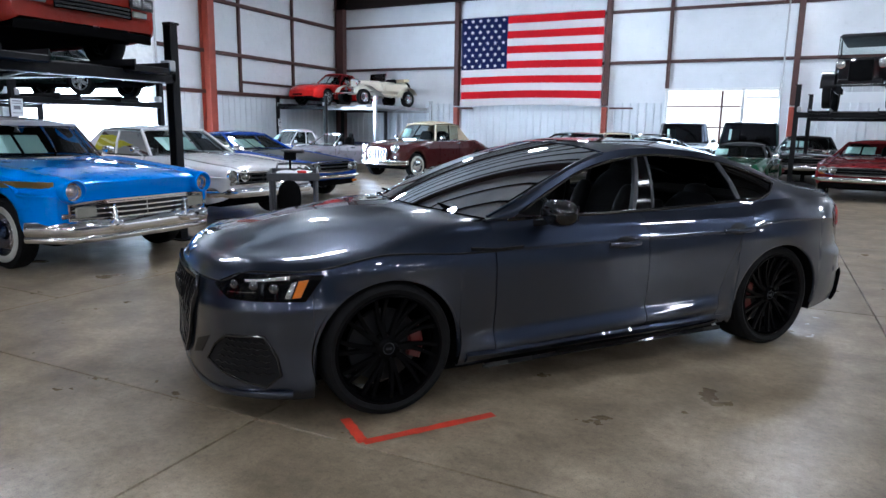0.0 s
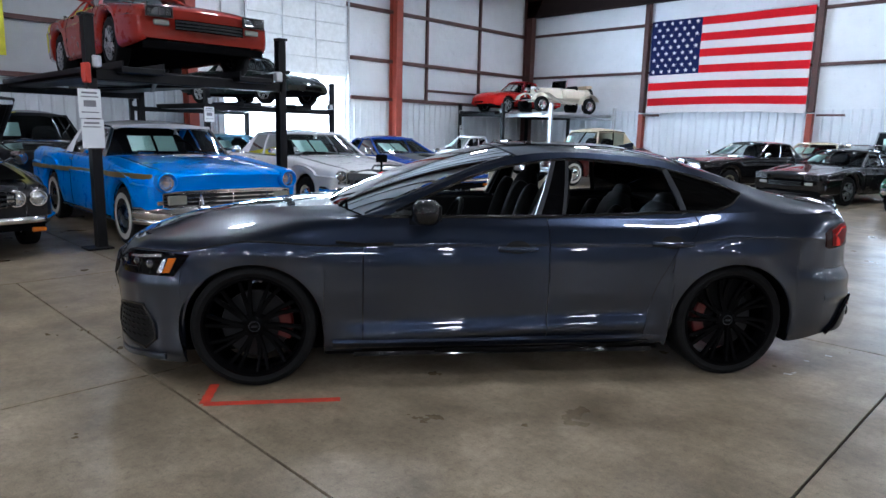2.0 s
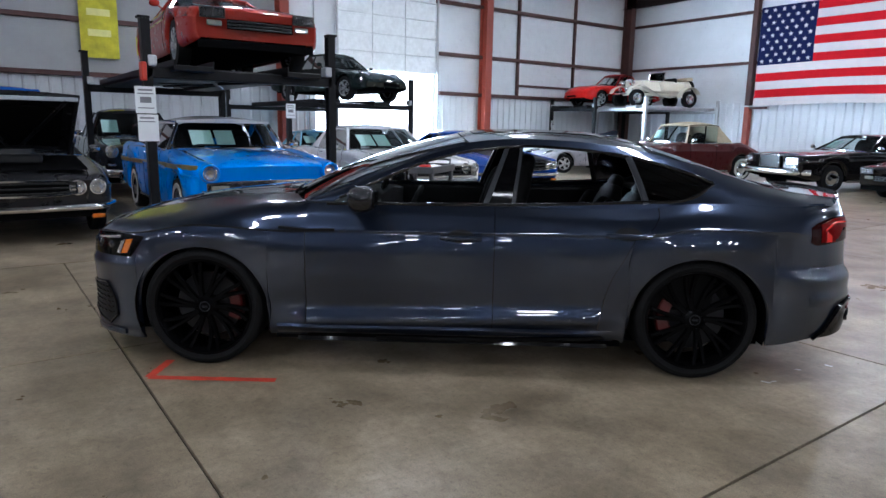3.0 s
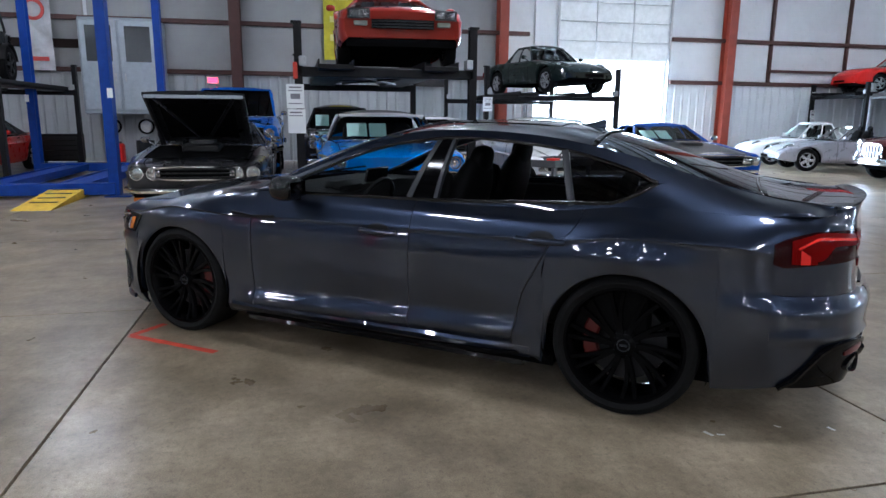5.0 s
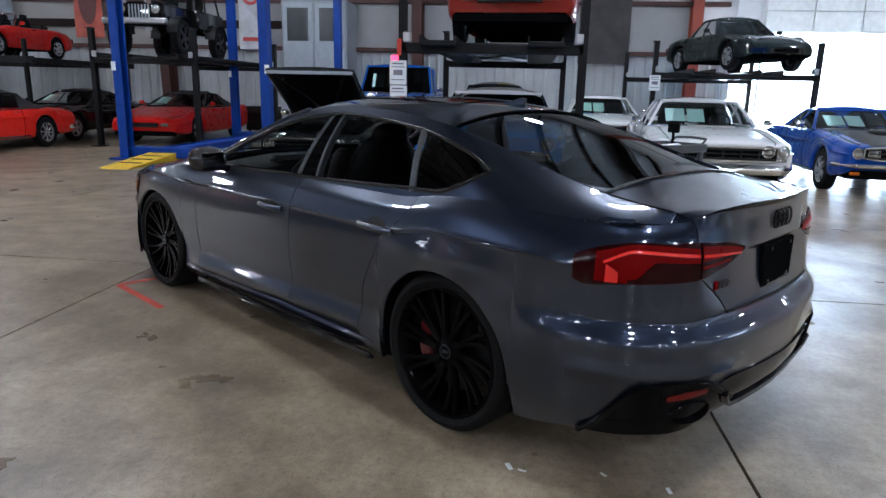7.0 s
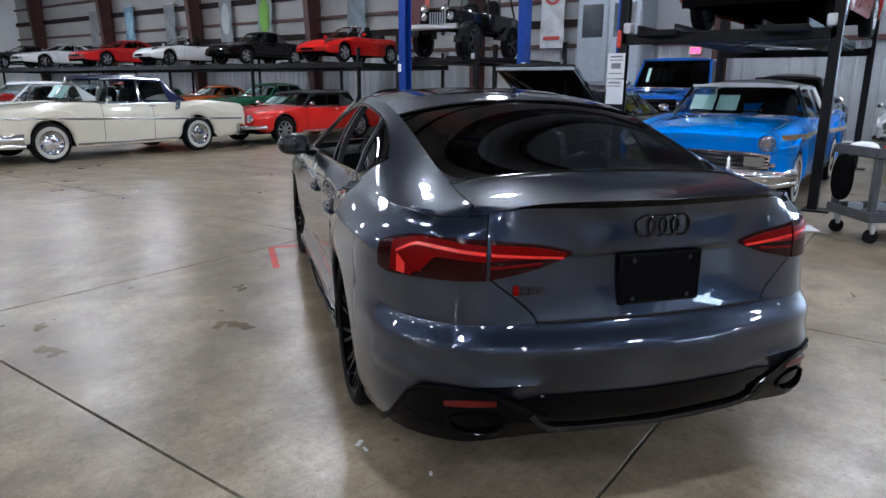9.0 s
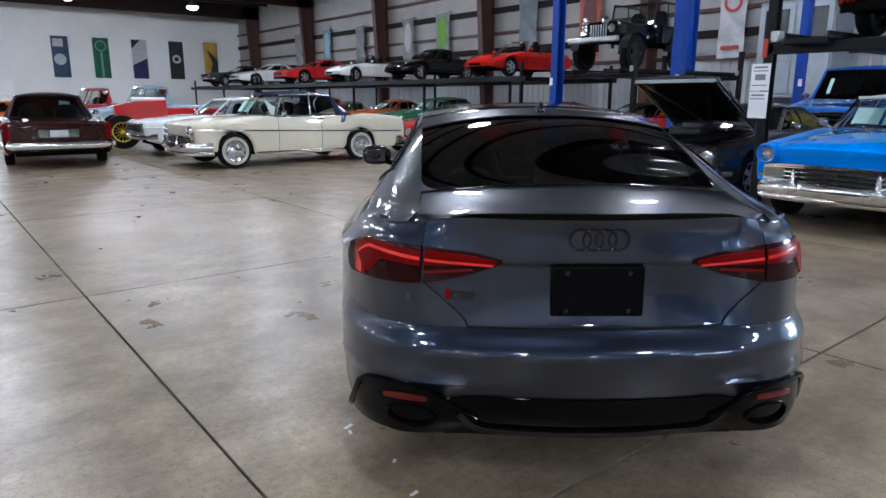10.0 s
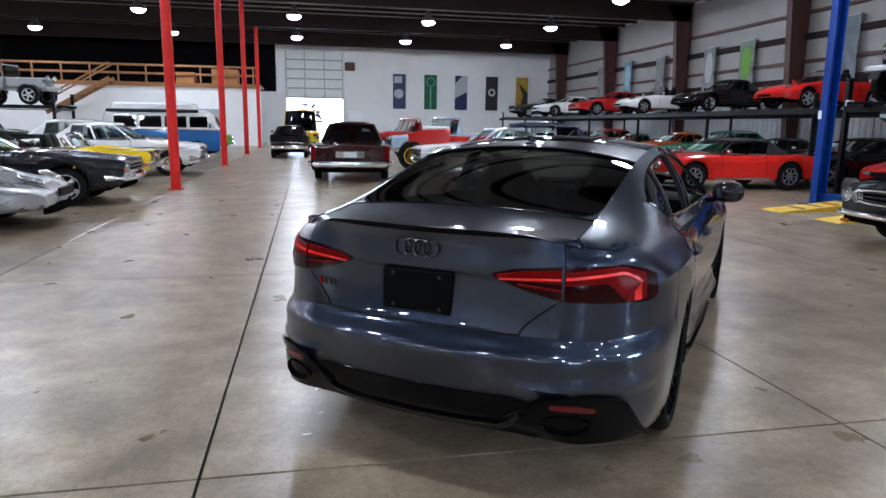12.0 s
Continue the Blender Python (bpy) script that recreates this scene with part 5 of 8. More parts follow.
# under-body, liners and cabin
part("underbody", join(box(0.05, 0, 0.19, 3.9, 1.15, 0.15), box(0.0, 0, 0.195, 2.07, 1.46, 0.14), box(-2.10, 0, 0.30, 0.46, 1.30, 0.08)), TRIM_BLACK, car, smooth=False)
for ax in AXLES:
    th = np.linspace(-0.35, math.pi + 0.35, 26)
    both("arch_liner", grid_vf([[(ax + (ARCH_W + 0.012) * math.cos(t), y, HUB_Z + (ARCH_R + 0.012) * math.sin(t)) for y in (0.905, 0.6, 0.55)] for t in th]), TRIM_BLACK)
    lp = [(ax + ARCH_W * math.cos(t), float(skin(s_at(ax + ARCH_W * math.cos(t)), v_at_z(s_at(ax + ARCH_W * math.cos(t)), HUB_Z + ARCH_R * math.sin(t)))[1]) - 0.008, HUB_Z + ARCH_R * math.sin(t)) for t in np.linspace(0.02, math.pi - 0.02, 30)]
    both("arch_lip", sweep(lp, 0.018, 0.012, up=(0, 1, 0)), GREY)
part("cabin_floor", join(box(-0.35, 0, 0.36, 2.4, 1.5, 0.1), box(0.86, 0, 0.62, 0.1, 1.5, 0.55), box(-1.65, 0, 0.66, 0.1, 1.5, 0.55), box(-1.85, 0, 0.90, 0.5, 1.25, 0.04)), CABIN, car, smooth=False)
both("door_card", box(-0.35, 0.80, 0.66, 2.35, 0.05, 0.56, 0.02), LEATHER)
part("headliner", grid_vf(roof_P[1:-1, 2:-2] * [1, 0.97, 1] - [0, 0, 0.035]), CABIN, car)
part("dashboard", join(sweep([(0.62, 0.74, 0.86), (0.66, 0.3, 0.90), (0.66, -0.3, 0.90), (0.62, -0.74, 0.86)], 0.42, 0.16), box(0.5, 0.36, 0.95, 0.12, 0.32, 0.10, 0.03)), LEATHER, car)
part("screen", moved(box(0, 0, 0, 0.02, 0.28, 0.15, 0.006), pose(0.47, 0.0, 0.985, 0, -12, 0)), GLOSS_BLACK, car)
a = np.linspace(0, 2 * math.pi, 29)[:-1]
wheel_m = pose(0.26, 0.37, 0.86, 0, -24, 0)
part("steering_wheel", moved(join(tube([(0, 0.185 * math.cos(t), 0.175 * math.sin(t)) for t in a], 0.016, 8, True), box(0.01, 0, -0.01, 0.05, 0.13, 0.10, 0.03), box(0.01, 0.1, 0, 0.02, 0.16, 0.03, 0.008), box(0.01, -0.1, 0, 0.02, 0.16, 0.03, 0.008), box(0.01, 0, -0.1, 0.02, 0.03, 0.14, 0.008)), wheel_m), LEATHER, car)
part("centre_console", box(0.1, 0, 0.56, 1.0, 0.22, 0.3, 0.05), LEATHER, car)


def seat(x, y, w=0.52, dz=0.0):
    st = part("seat", join(box(x + 0.05, y, 0.56, 0.52, w, 0.16, 0.05), moved(egg(0, 0, 0.33, 0.085, w / 2, 0.37, 2.5), pose(x - 0.18, y, 0.58 + dz, 0, -17, 0))), LEATHER, car, "black leather sport seat")
    part("headrest", moved(egg(0, 0, 0, 0.05, 0.118, 0.085, 2.8), pose(x - 0.385, y, 1.215 + dz, 0, -14, 0)), LEATHER, st)
    part("bolster", moved(join(egg(0.06, w / 2 - 0.03, 0.30, 0.07, 0.05, 0.27, 3), egg(0.06, -w / 2 + 0.03, 0.30, 0.07, 0.05, 0.27, 3)), pose(x - 0.16, y, 0.6 + dz, 0, -17, 0)), LEATHER, st)


for y in (0.37, -0.37):
    seat(-0.08, y, 0.50, -0.055)
    seat(-0.80, y * 0.98, 0.56, -0.22)
part("parcel_shelf", box(-1.55, 0, 0.985, 0.5, 1.15, 0.03, 0.01), CABIN, car)
part("rear_view_mirror", egg(0.12, 0, 1.27, 0.02, 0.12, 0.035, 3), TRIM_BLACK, car)


# wheels
def sport_wheel(x, y, side):
    w = thing("wheel", "", "", m=None)
    for key in list(w.keys()):
        del w[key]
    w.parent = car
    w.location = (x, y, HUB_Z)
    if side < 0:
        w.rotation_euler = (0, 0, math.pi)
    R, r, h = 0.343, 0.280, 0.137
    prof = [(r, -h + 0.02), (r + 0.03, -h), (R - 0.012, -h + 0.004), (R, -h + 0.022), (R + 0.001, 0), (R, h - 0.022), (R - 0.012, h - 0.004), (r + 0.03, h + 0.003), (r + 0.004, h - 0.012), (r, h - 0.03)]
    part("tyre", lathe(prof, 64), RUBBER, w)
    part("rim", lathe([(r - 0.012, -h + 0.02), (r - 0.03, 0.02), (r - 0.022, h - 0.05), (r - 0.002, h - 0.02), (r + 0.006, h - 0.014), (r + 0.006, h - 0.006), (r - 0.006, h - 0.006), (r - 0.014, h - 0.02)], 64), WHEEL_BLACK, w, "gloss black alloy rim")
    sp = []
    for k in range(10):
        a0 = 2 * math.pi * k / 10
        for da in (-0.115, 0.115):
            pts = []
            for t in np.linspace(0, 1, 6):
                rr = 0.055 + (r - 0.068) * t
                aa = a0 + da * (0.35 + 0.65 * t ** 0.8) + 0.16 * t
                pts.append((rr * math.cos(aa), h - 0.052 + 0.022 * t - 0.012 * math.sin(t * 3.1), rr * math.sin(aa)))
            sp.append(sweep(pts, 0.022, 0.030, up=(0, 1, 0)))
    part("spokes", join(*sp), WHEEL_BLACK, w, "ten twisted double spokes")
    part("hub_cap", lathe([(0.0, h - 0.028), (0.03, h - 0.029), (0.034, h - 0.034), (0.07, h - 0.045), (0.075, h - 0.07)], 32), WHEEL_BLACK, w)
    part("hub_ring", lathe([(0.026, h - 0.028), (0.027, h - 0.0255), (0.031, h - 0.0255), (0.032, h - 0.030)], 32), GREY_TRIM, w)
    part("hub_badge", box(0, h - 0.028, 0, 0.034, 0.004, 0.012, 0.002), GREY_TRIM, w)
    for k in range(5):
        a0 = 2 * math.pi * (k + 0.5) / 5
        part("wheel_bolt", moved(lathe([(0.0, 0.012), (0.009, 0.011), (0.010, 0.0)], 10), pose(0.054 * math.cos(a0), h - 0.052, 0.054 * math.sin(a0))), GREY_TRIM, w)
    part("brake_disc", lathe([(0.06, 0.03), (0.19, 0.032), (0.192, 0.02), (0.19, 0.006), (0.06, 0.008)], 40), surface("brake_disc_iron", (0.03, 0.03, 0.032), 0.5, 0.8), w)
    cal = []
    for t in np.linspace(-0.45, 0.55, 7):
        cal.append((0.172 * math.cos(t), 0.032, 0.172 * math.sin(t)))
    sgn = 1 if side > 0 else -1
    cal = [(-p[0] * sgn, p[1], p[2]) for p in cal] if x > 0 else [(p[0] * sgn, p[1], p[2]) for p in cal]
    part("brake_caliper", sweep(cal, 0.075, 0.07, up=(0, 1, 0)), surface("caliper_red", (0.075, 0.003, 0.003), 0.35, coat=0.3), w, "red brake caliper")


for ax in AXLES:
    sport_wheel(ax, 0.765, 1)
    sport_wheel(ax, -0.765, -1)


# ---- the other cars ----
WHEELS = {}


def wheel_meshes(r, style):
    key = (round(r, 3), style)
    if key in WHEELS:
        return WHEELS[key]
    h, rim = 0.095, r * (0.64 if style in ("alloy", "spoke", "blackalloy") else 0.58)
    t = mesh_of("tyre", lathe([(rim, -h + 0.02), (rim + 0.02, -h), (r - 0.015, -h + 0.01), (r, -h + 0.035), (r, h - 0.035), (r - 0.015, h - 0.01), (rim + 0.02, h), (rim, h - 0.02)], 28), RUBBER)
    ww = mesh_of("whitewall", lathe([(rim + 0.012, h - 0.002), (rim + 0.02, h + 0.003), (rim + 0.075, h + 0.001), (rim + 0.08, h - 0.006)], 28), WHITEWALL) if style == "whitewall" else None
    if style in ("cap", "whitewall"):
        rm = mesh_of("rim", lathe([(rim + 0.004, h - 0.03), (rim, h - 0.012), (rim * 0.9, h - 0.018), (rim * 0.72, h - 0.032), (rim * 0.68, h - 0.012), (rim * 0.4, h + 0.004), (0.0, h + 0.012)], 28), CHROME)
    elif style == "wire":
        bars = [sweep([(0.02, h - 0.01, 0), (rim * 0.95, h - 0.035, 0)], 0.012, 0.012, up=(0, 1, 0)) for k in range(1)]
        bars = [moved(bars[0], pose(0, 0, 0, 0, 360 * k / 14, 0)) for k in range(14)]
        rm = mesh_of("rim", join(lathe([(rim + 0.004, h - 0.03), (rim, h - 0.012), (rim * 0.9, h - 0.03)], 24), lathe([(0.05, h - 0.02), (0.03, h + 0.01), (0, h + 0.012)], 12), *bars), YELLOW_STEEL if r > 0.45 else ALLOY)
    else:
        n = 5 if style != "spoke" else 8
        bar = sweep([(0.03, h - 0.02, 0), (rim * 0.96, h - 0.015, 0)], 0.075 if n == 5 else 0.035, 0.03, up=(0, 1, 0))
        rm = mesh_of("rim", join(lathe([(rim + 0.004, h - 0.03), (rim + 0.002, h - 0.008), (rim * 0.93, h - 0.012), (rim * 0.88, -h + 0.03)], 28), lathe([(0.07, h - 0.03), (0.06, h - 0.004), (0, h)], 14), *[moved(bar, pose(0, 0, 0, 0, 360 * k / n, 0)) for k in range(n)]), SATIN_BLACK if style == "blackalloy" else ALLOY)
    back = mesh_of("drum", lathe([(0.0, h - 0.05), (rim * 0.98, h - 0.055), (rim * 0.98, 0)], 20), TRIM_BLACK)
    WHEELS[key] = (t, ww, rm, back)
    return WHEELS[key]


def put_wheel(owner, x, y, r, style, side):
    w = new("wheel")
    w.parent = owner
    w.location = (x, y, r)
    w.rotation_euler = (0, 0.3 * (x + y), 0 if side > 0 else math.pi)
    t, ww, rm, back = wheel_meshes(r, style)
    for nm, me in (("tyre", t), ("whitewall", ww), ("rim", rm), ("drum", back)):
        if me:
            o = new(nm, me)
            o.parent = w


BASE = dict(L=4.9, W=1.88, H=1.36, wb=2.80, fo=0.95, hood=(0.80, 0.97), belt=0.96, deck=(0.97, 0.88), cab=(0.62, 0.0, -0.78, -1.35), rw=0.60, sill=0.24, r=0.33,
            wheel="cap", body=(0.4, 0.4, 0.4), metal=0.0, roof=None, top="hard", lights="single", light_y=0.68, light_z=0.70, light_r=0.085, grille=(1.1, 0.16, 0.62), slats=3, grille_mat="dark",
            bumper="chrome", bump_z=0.48, nose=0.10, plan=0.16, ends=0.10, label="", stripe=None, sheet=True, fins=0.0, tail=RED_LENS, hood_open=False, seats=True, chin=0.06, hood_panel=None, glass=GLASS,
            bow=0.10, lean=0.0, round=0.05, crown=0.012, crease=1.0, wrap=0.13, arch=0.03, cpil=1.0, pinch=0.0, grille_bars=0, brow=False, hood_rise=0.0, bump_h=0.14, smooth_nose=False, chin_spoiler=False, stripe_drop=0.20, lamp_drop=0.13)
STYLES = {
    "fifties": dict(bow=0.13, lean=0.10, round=0.03, crown=0.045, wrap=0.34, crease=1.4, brow=True, ends=0.16, pinch=0.25, grille_bars=1, arch=0.05, bump_h=0.15, chin=0.26, L=5.25, W=1.98, H=1.46, wb=3.0, fo=0.90, hood=(0.93, 1.05), belt=1.02, deck=(1.02, 0.98), cab=(0.56, 0.36, -0.85, -1.36), rw=0.66, r=0.35, wheel="whitewall", light_y=0.74, light_z=0.775, light_r=0.085, grille=(1.56, 0.17, 0.585), slats=4, grille_mat="chrome", plan=0.06, bump_z=0.44),
    "muscle": dict(bow=0.10, lean=0.10, crown=0.03, crease=1.5, ends=0.14, pinch=0.3, round=0.04, chin_spoiler=True, bump_h=0.10, chin=0.16, L=4.8, W=1.86, H=1.31, wb=2.76, fo=0.98, hood=(0.80, 0.95), belt=0.93, deck=(0.95, 0.88), cab=(0.52, -0.10, -0.62, -1.45), rw=0.58, grille=(1.35, 0.17, 0.66), light_y=0.70, light_z=0.68, plan=0.09, wheel="alloy"),
    "sedan60": dict(bow=0.08, lean=0.05, crown=0.03, crease=1.6, ends=0.12, wrap=0.20, round=0.03, grille_bars=5, chin=0.2, L=5.1, W=1.92, H=1.40, wb=2.95, fo=0.90, hood=(0.86, 0.98), belt=0.96, deck=(0.97, 0.92), cab=(0.62, 0.12, -0.85, -1.38), light_y=0.72, light_z=0.72, grille=(1.4, 0.18, 0.68), lights="twin", plan=0.07),
    "luxury": dict(bow=0.05, crown=0.02, crease=1.2, ends=0.10, round=0.03, chin=0.18, L=5.6, W=2.0, H=1.38, wb=3.05, fo=1.0, hood=(0.90, 1.0), belt=0.97, deck=(1.0, 0.95), cab=(0.45, -0.15, -0.95, -1.30), lights="square", light_y=0.72, light_z=0.74, grille=(0.7, 0.30, 0.72), plan=0.06, slats=0, grille_mat="chrome"),
    "sports": dict(bow=0.26, lean=-0.25, round=0.16, crown=0.03, crease=0.2, smooth_nose=True, L=4.2, W=1.74, H=1.25, wb=2.40, fo=0.85, hood=(0.66, 0.86), belt=0.84, deck=(0.88, 0.80), cab=(0.45, 0.02, -0.55, -1.0), rw=0.52, r=0.31, wheel="alloy", lights="flush", light_y=0.60, light_z=0.62, light_r=0.09, grille=(0.55, 0.07, 0.40), slats=0, bumper="body", plan=0.16, nose=0.2, ends=0.42),
    "wedge": dict(bow=0.16, lean=-0.12, round=0.09, crown=0.02, crease=0.8, smooth_nose=True, low_lamps=True, chin_spoiler=True, L=4.75, W=1.84, H=1.26, wb=2.57, fo=1.05, hood=(0.66, 0.90), belt=0.88, deck=(0.98, 0.94), cab=(0.62, -0.10, -0.72, -1.55), rw=0.54, wheel="alloy", lights="pop", light_y=0.52, light_z=0.60, light_r=0.06, grille=(0.80, 0.11, 0.48), slats=3, bumper="body", plan=0.12, nose=0.14, ends=0.26),
    "roadster": dict(bow=0.08, crown=0.06, crease=0.4, round=0.06, pinch=0.5, chin=0.16, L=3.9, W=1.52, H=1.2, wb=2.31, fo=0.72, hood=(0.74, 0.86), belt=0.84, deck=(0.86, 0.78), cab=(0.30, 0.10, -0.5, -0.75), rw=0.5, r=0.30, wheel="cap", light_y=0.58, light_z=0.68, light_r=0.085, grille=(0.75, 0.14, 0.58), slats=6, grille_mat="chrome", plan=0.1),
    "forties": dict(bow=0.16, crown=0.05, crease=0.2, round=0.10, pinch=0.5, arch=0.06, bump_h=0.11, chin=0.2, L=4.9, W=1.85, H=1.62, wb=2.95, fo=0.75, hood=(0.95, 1.10), belt=1.08, deck=(1.06, 0.80), cab=(0.55, 0.30, -0.75, -1.2), rw=0.58, r=0.36, wheel="whitewall", light_y=0.66, light_z=0.85, light_r=0.10, grille=(0.8, 0.34, 0.70), slats=7, grille_mat="chrome", plan=0.22, ends=0.2),
    "pickup": dict(bow=0.05, crown=0.03, crease=1.2, chin=0.14, L=4.9, W=1.95, H=1.78, wb=2.95, fo=0.78, hood=(1.02, 1.12), belt=1.14, deck=(1.14, 1.12), cab=(0.62, 0.32, -0.42, -0.52), rw=0.70, r=0.37, wheel="cap", light_y=0.74, light_z=0.86, light_r=0.09, grille=(1.5, 0.24, 0.82), slats=3, plan=0.05, sill=0.36, bump_z=0.55),
    "suv": dict(L=4.8, W=1.9, H=1.8, wb=2.8, fo=0.85, hood=(0.98, 1.08), belt=1.10, deck=(1.12, 1.05), cab=(0.75, 0.30, -1.75, -1.95), rw=0.72, r=0.37, wheel="alloy", light_y=0.72, light_z=0.82, light_r=0.09, grille=(1.0, 0.2, 0.8), slats=3, bumper="body", plan=0.12, sill=0.32),
    "bus": dict(glass=GLASS_DARK, L=4.4, W=1.75, H=1.95, wb=2.4, fo=1.0, hood=(1.18, 1.2), belt=1.20, deck=(1.2, 1.18), cab=(2.02, 1.88, -1.95, -2.05), rw=0.76, r=0.33, light_y=0.58, light_z=0.82, light_r=0.1, grille=(0.0, 0.0, 0.5), slats=0, plan=0.1, ends=0.25),
    "beetle": dict(L=4.0, W=1.6, H=1.5, wb=2.4, fo=0.75, hood=(0.72, 1.0), belt=1.0, deck=(0.98, 0.7), cab=(0.45, 0.2, -0.7, -1.35), rw=0.5, r=0.33, light_y=0.56, light_z=0.72, light_r=0.09, grille=(0.0, 0.0, 0.5), slats=0, plan=0.3, ends=0.3),
}
CABIN_TAN = surface("tan_canvas", (0.46, 0.38, 0.26), 0.9, bump=0.2, bump_scale=50.0)
CANVAS_BLACK = surface("black_canvas", (0.02, 0.02, 0.022), 0.9, bump=0.2, bump_scale=50.0)
CANVAS_BLUE = surface("navy_canvas", (0.02, 0.03, 0.07), 0.9, bump=0.2, bump_scale=50.0)


def body_mesh(p):
    """Lower body: sections from nose to tail with crowned wings, a side crease and bowed ends, cut by the two wheel arches."""
    L, hw, wb = p["L"], p["W"] / 2, p["wb"]
    xf, xr = wb / 2 + p["fo"], wb / 2 + p["fo"] - L
    ra = p["r"] + 0.05
    th = np.linspace(0, math.pi, 17)
    E = p["ends"]
    cuts = E * (1 - np.cos(np.linspace(0, math.pi / 2, 7)))
    xs = set(np.round(np.linspace(xr + E, xf - E, 30), 4)) | set(np.round(xf - cuts, 4)) | set(np.round(xr + cuts, 4))
    for ax in (wb / 2, -wb / 2):
        xs = {x for x in xs if abs(x - ax) > ra} | set(np.round(ax + ra * np.cos(th), 4))
    xs = np.array(sorted(xs, reverse=True))
    cab = p["cab"]
    hz, cz = p["hood"]
    zc = pchip(np.array([xr, xr + 0.25, cab[3], cab[0], xf - 0.3, xf]), np.array([p["deck"][1] - 0.06, p["deck"][1], p["deck"][0], cz, hz + 0.04, hz - 0.02]))
    zb = pchip(np.array([xr, xr + 0.3, cab[3], 0.0, cab[0], xf - 0.35, xf]), np.array([p["deck"][1] - 0.08 + p["fins"], p["deck"][1] - 0.04 + p["fins"], p["belt"], p["belt"] - 0.015, p["belt"] - 0.01, hz - 0.02, hz - 0.045]))
    up = np.arange(0, 17, 0.5)
    kq = np.arange(17.0)

    def face(y, z, front=True):
        """x of the front or rear face."""
        k = min(1.0, abs(y) / hw)
        return (xf - p["bow"] * k**2.4 + p["lean"] * (z - 0.6)) if front else (xr + 0.7 * p["bow"] * k**2.4)

    P = []
    for x in xs:
        u = max(0.0, (x - (xf - 0.9)) / 0.9)
        v = max(0.0, ((xr + 0.9) - x) / 0.9)
        w = hw * (1 - p["plan"] * 0.55 * u**2.2 - p["plan"] * 0.6 * v**2.2)
        t = min(1.0, max(0.0, 1 - (xf - x) / E, 1 - (x - xr) / E))
        e = 1 - math.sqrt(max(0.0, 1 - t * t))
        w *= 1 - 0.07 * e
        z0 = p["sill"] + max(p["chin"] * 0.75 * u**1.5, 0.08 * v) + 0.05 * e
        for ax in (wb / 2, -wb / 2):
            if abs(x - ax) < ra:
                z0 = max(z0, p["r"] + math.sqrt(max(0, ra**2 - (x - ax) ** 2)))
        b, c = float(zb(x)) - p["round"] * e, float(zc(x)) - p["round"] * e
        c = max(c, b + 0.008)
        H = b - z0
        cabin = float(smoothstep(cab[0] + 0.25, cab[0] - 0.1, x) * smoothstep(cab[3] - 0.25, cab[3] + 0.1, x))
        cr = p["crown"] * (1 - cabin) * (1 - e)
        bul = 0.022 * sum(math.exp(-((x - ax) / 0.38) ** 2) for ax in (wb / 2, -wb / 2))
        fin = p["fins"] * v
        k = p["crease"]
        side = [(0.93, 0.0), (0.968, 0.07), (0.992, 0.26), (1.0, 0.50), (0.998, 0.66), (1.0 + 0.008 * k, 0.735), (1.0 - 0.016 * k, 0.765), (0.972, 0.88), (0.957, 0.955), (0.93, 1.0)]
        pts = [(w * a + bul * min(1.0, 4 * f * (1 - f) + 0.15), z0 + H * f) for a, f in side]
        hq = b + 0.28 * (c - b) - fin
        pts += [(w * 0.885, b + cr * 0.75), (w * 0.835, b + cr), (w * 0.775, (b + cr + hq) / 2), (w * 0.735, hq), (w * 0.50, b + 0.72 * (c - b) - fin), (w * 0.24, b + 0.94 * (c - b) - fin), (0.0, c - fin)]
        q = pchip(kq, np.array(pts))(np.minimum(up, 16.0))
        row = []
        for y, z in q:
            xx = x - p["bow"] * (abs(y) / hw) ** 2.4 * u**1.5 + 0.7 * p["bow"] * (abs(y) / hw) ** 2.4 * v**1.5
            xx += p["lean"] * (z - 0.6) * float(smoothstep(xf - 0.35, xf, x))
            row.append((xx, float(y), float(z)))
        row = row + [(row[-1][0], 0.0, row[-1][2])] if row[-1][1] > 1e-6 else row
        P.append(row + [(a, -y, z) for a, y, z in row[::-1][1:]])
    V, F = grid_vf(P)
    n, k = len(P[0]), len(P)
    F = F + [tuple(reversed(range(n)))] + [tuple((k - 1) * n + i for i in range(n))]
    return V, [tuple(reversed(q)) for q in F], zb, zc, xf, xr, np.array(P), face


def rect_patch(a, b, c, d, bulge=0.0, n=10, axis=(0, 0, 1), top=None):
    """Curved sheet on four corners a, b (bottom), c, d (top), pushed out along axis, by top at its upper edge."""
    a, b, c, d, ax = (np.array(q, float) for q in (a, b, c, d, axis))
    top = bulge * 0.8 if top is None else top
    P = []
    for i in range(n + 1):
        u = i / n
        k = 1 - abs(2 * u - 1) ** 2.6
        P.append([(a * (1 - u) + b * u) * (1 - v) + (d * (1 - u) + c * u) * v + ax * k * (bulge * (1 - v) + top * v) for v in np.linspace(0, 1, 6)])
    return grid_vf(P)


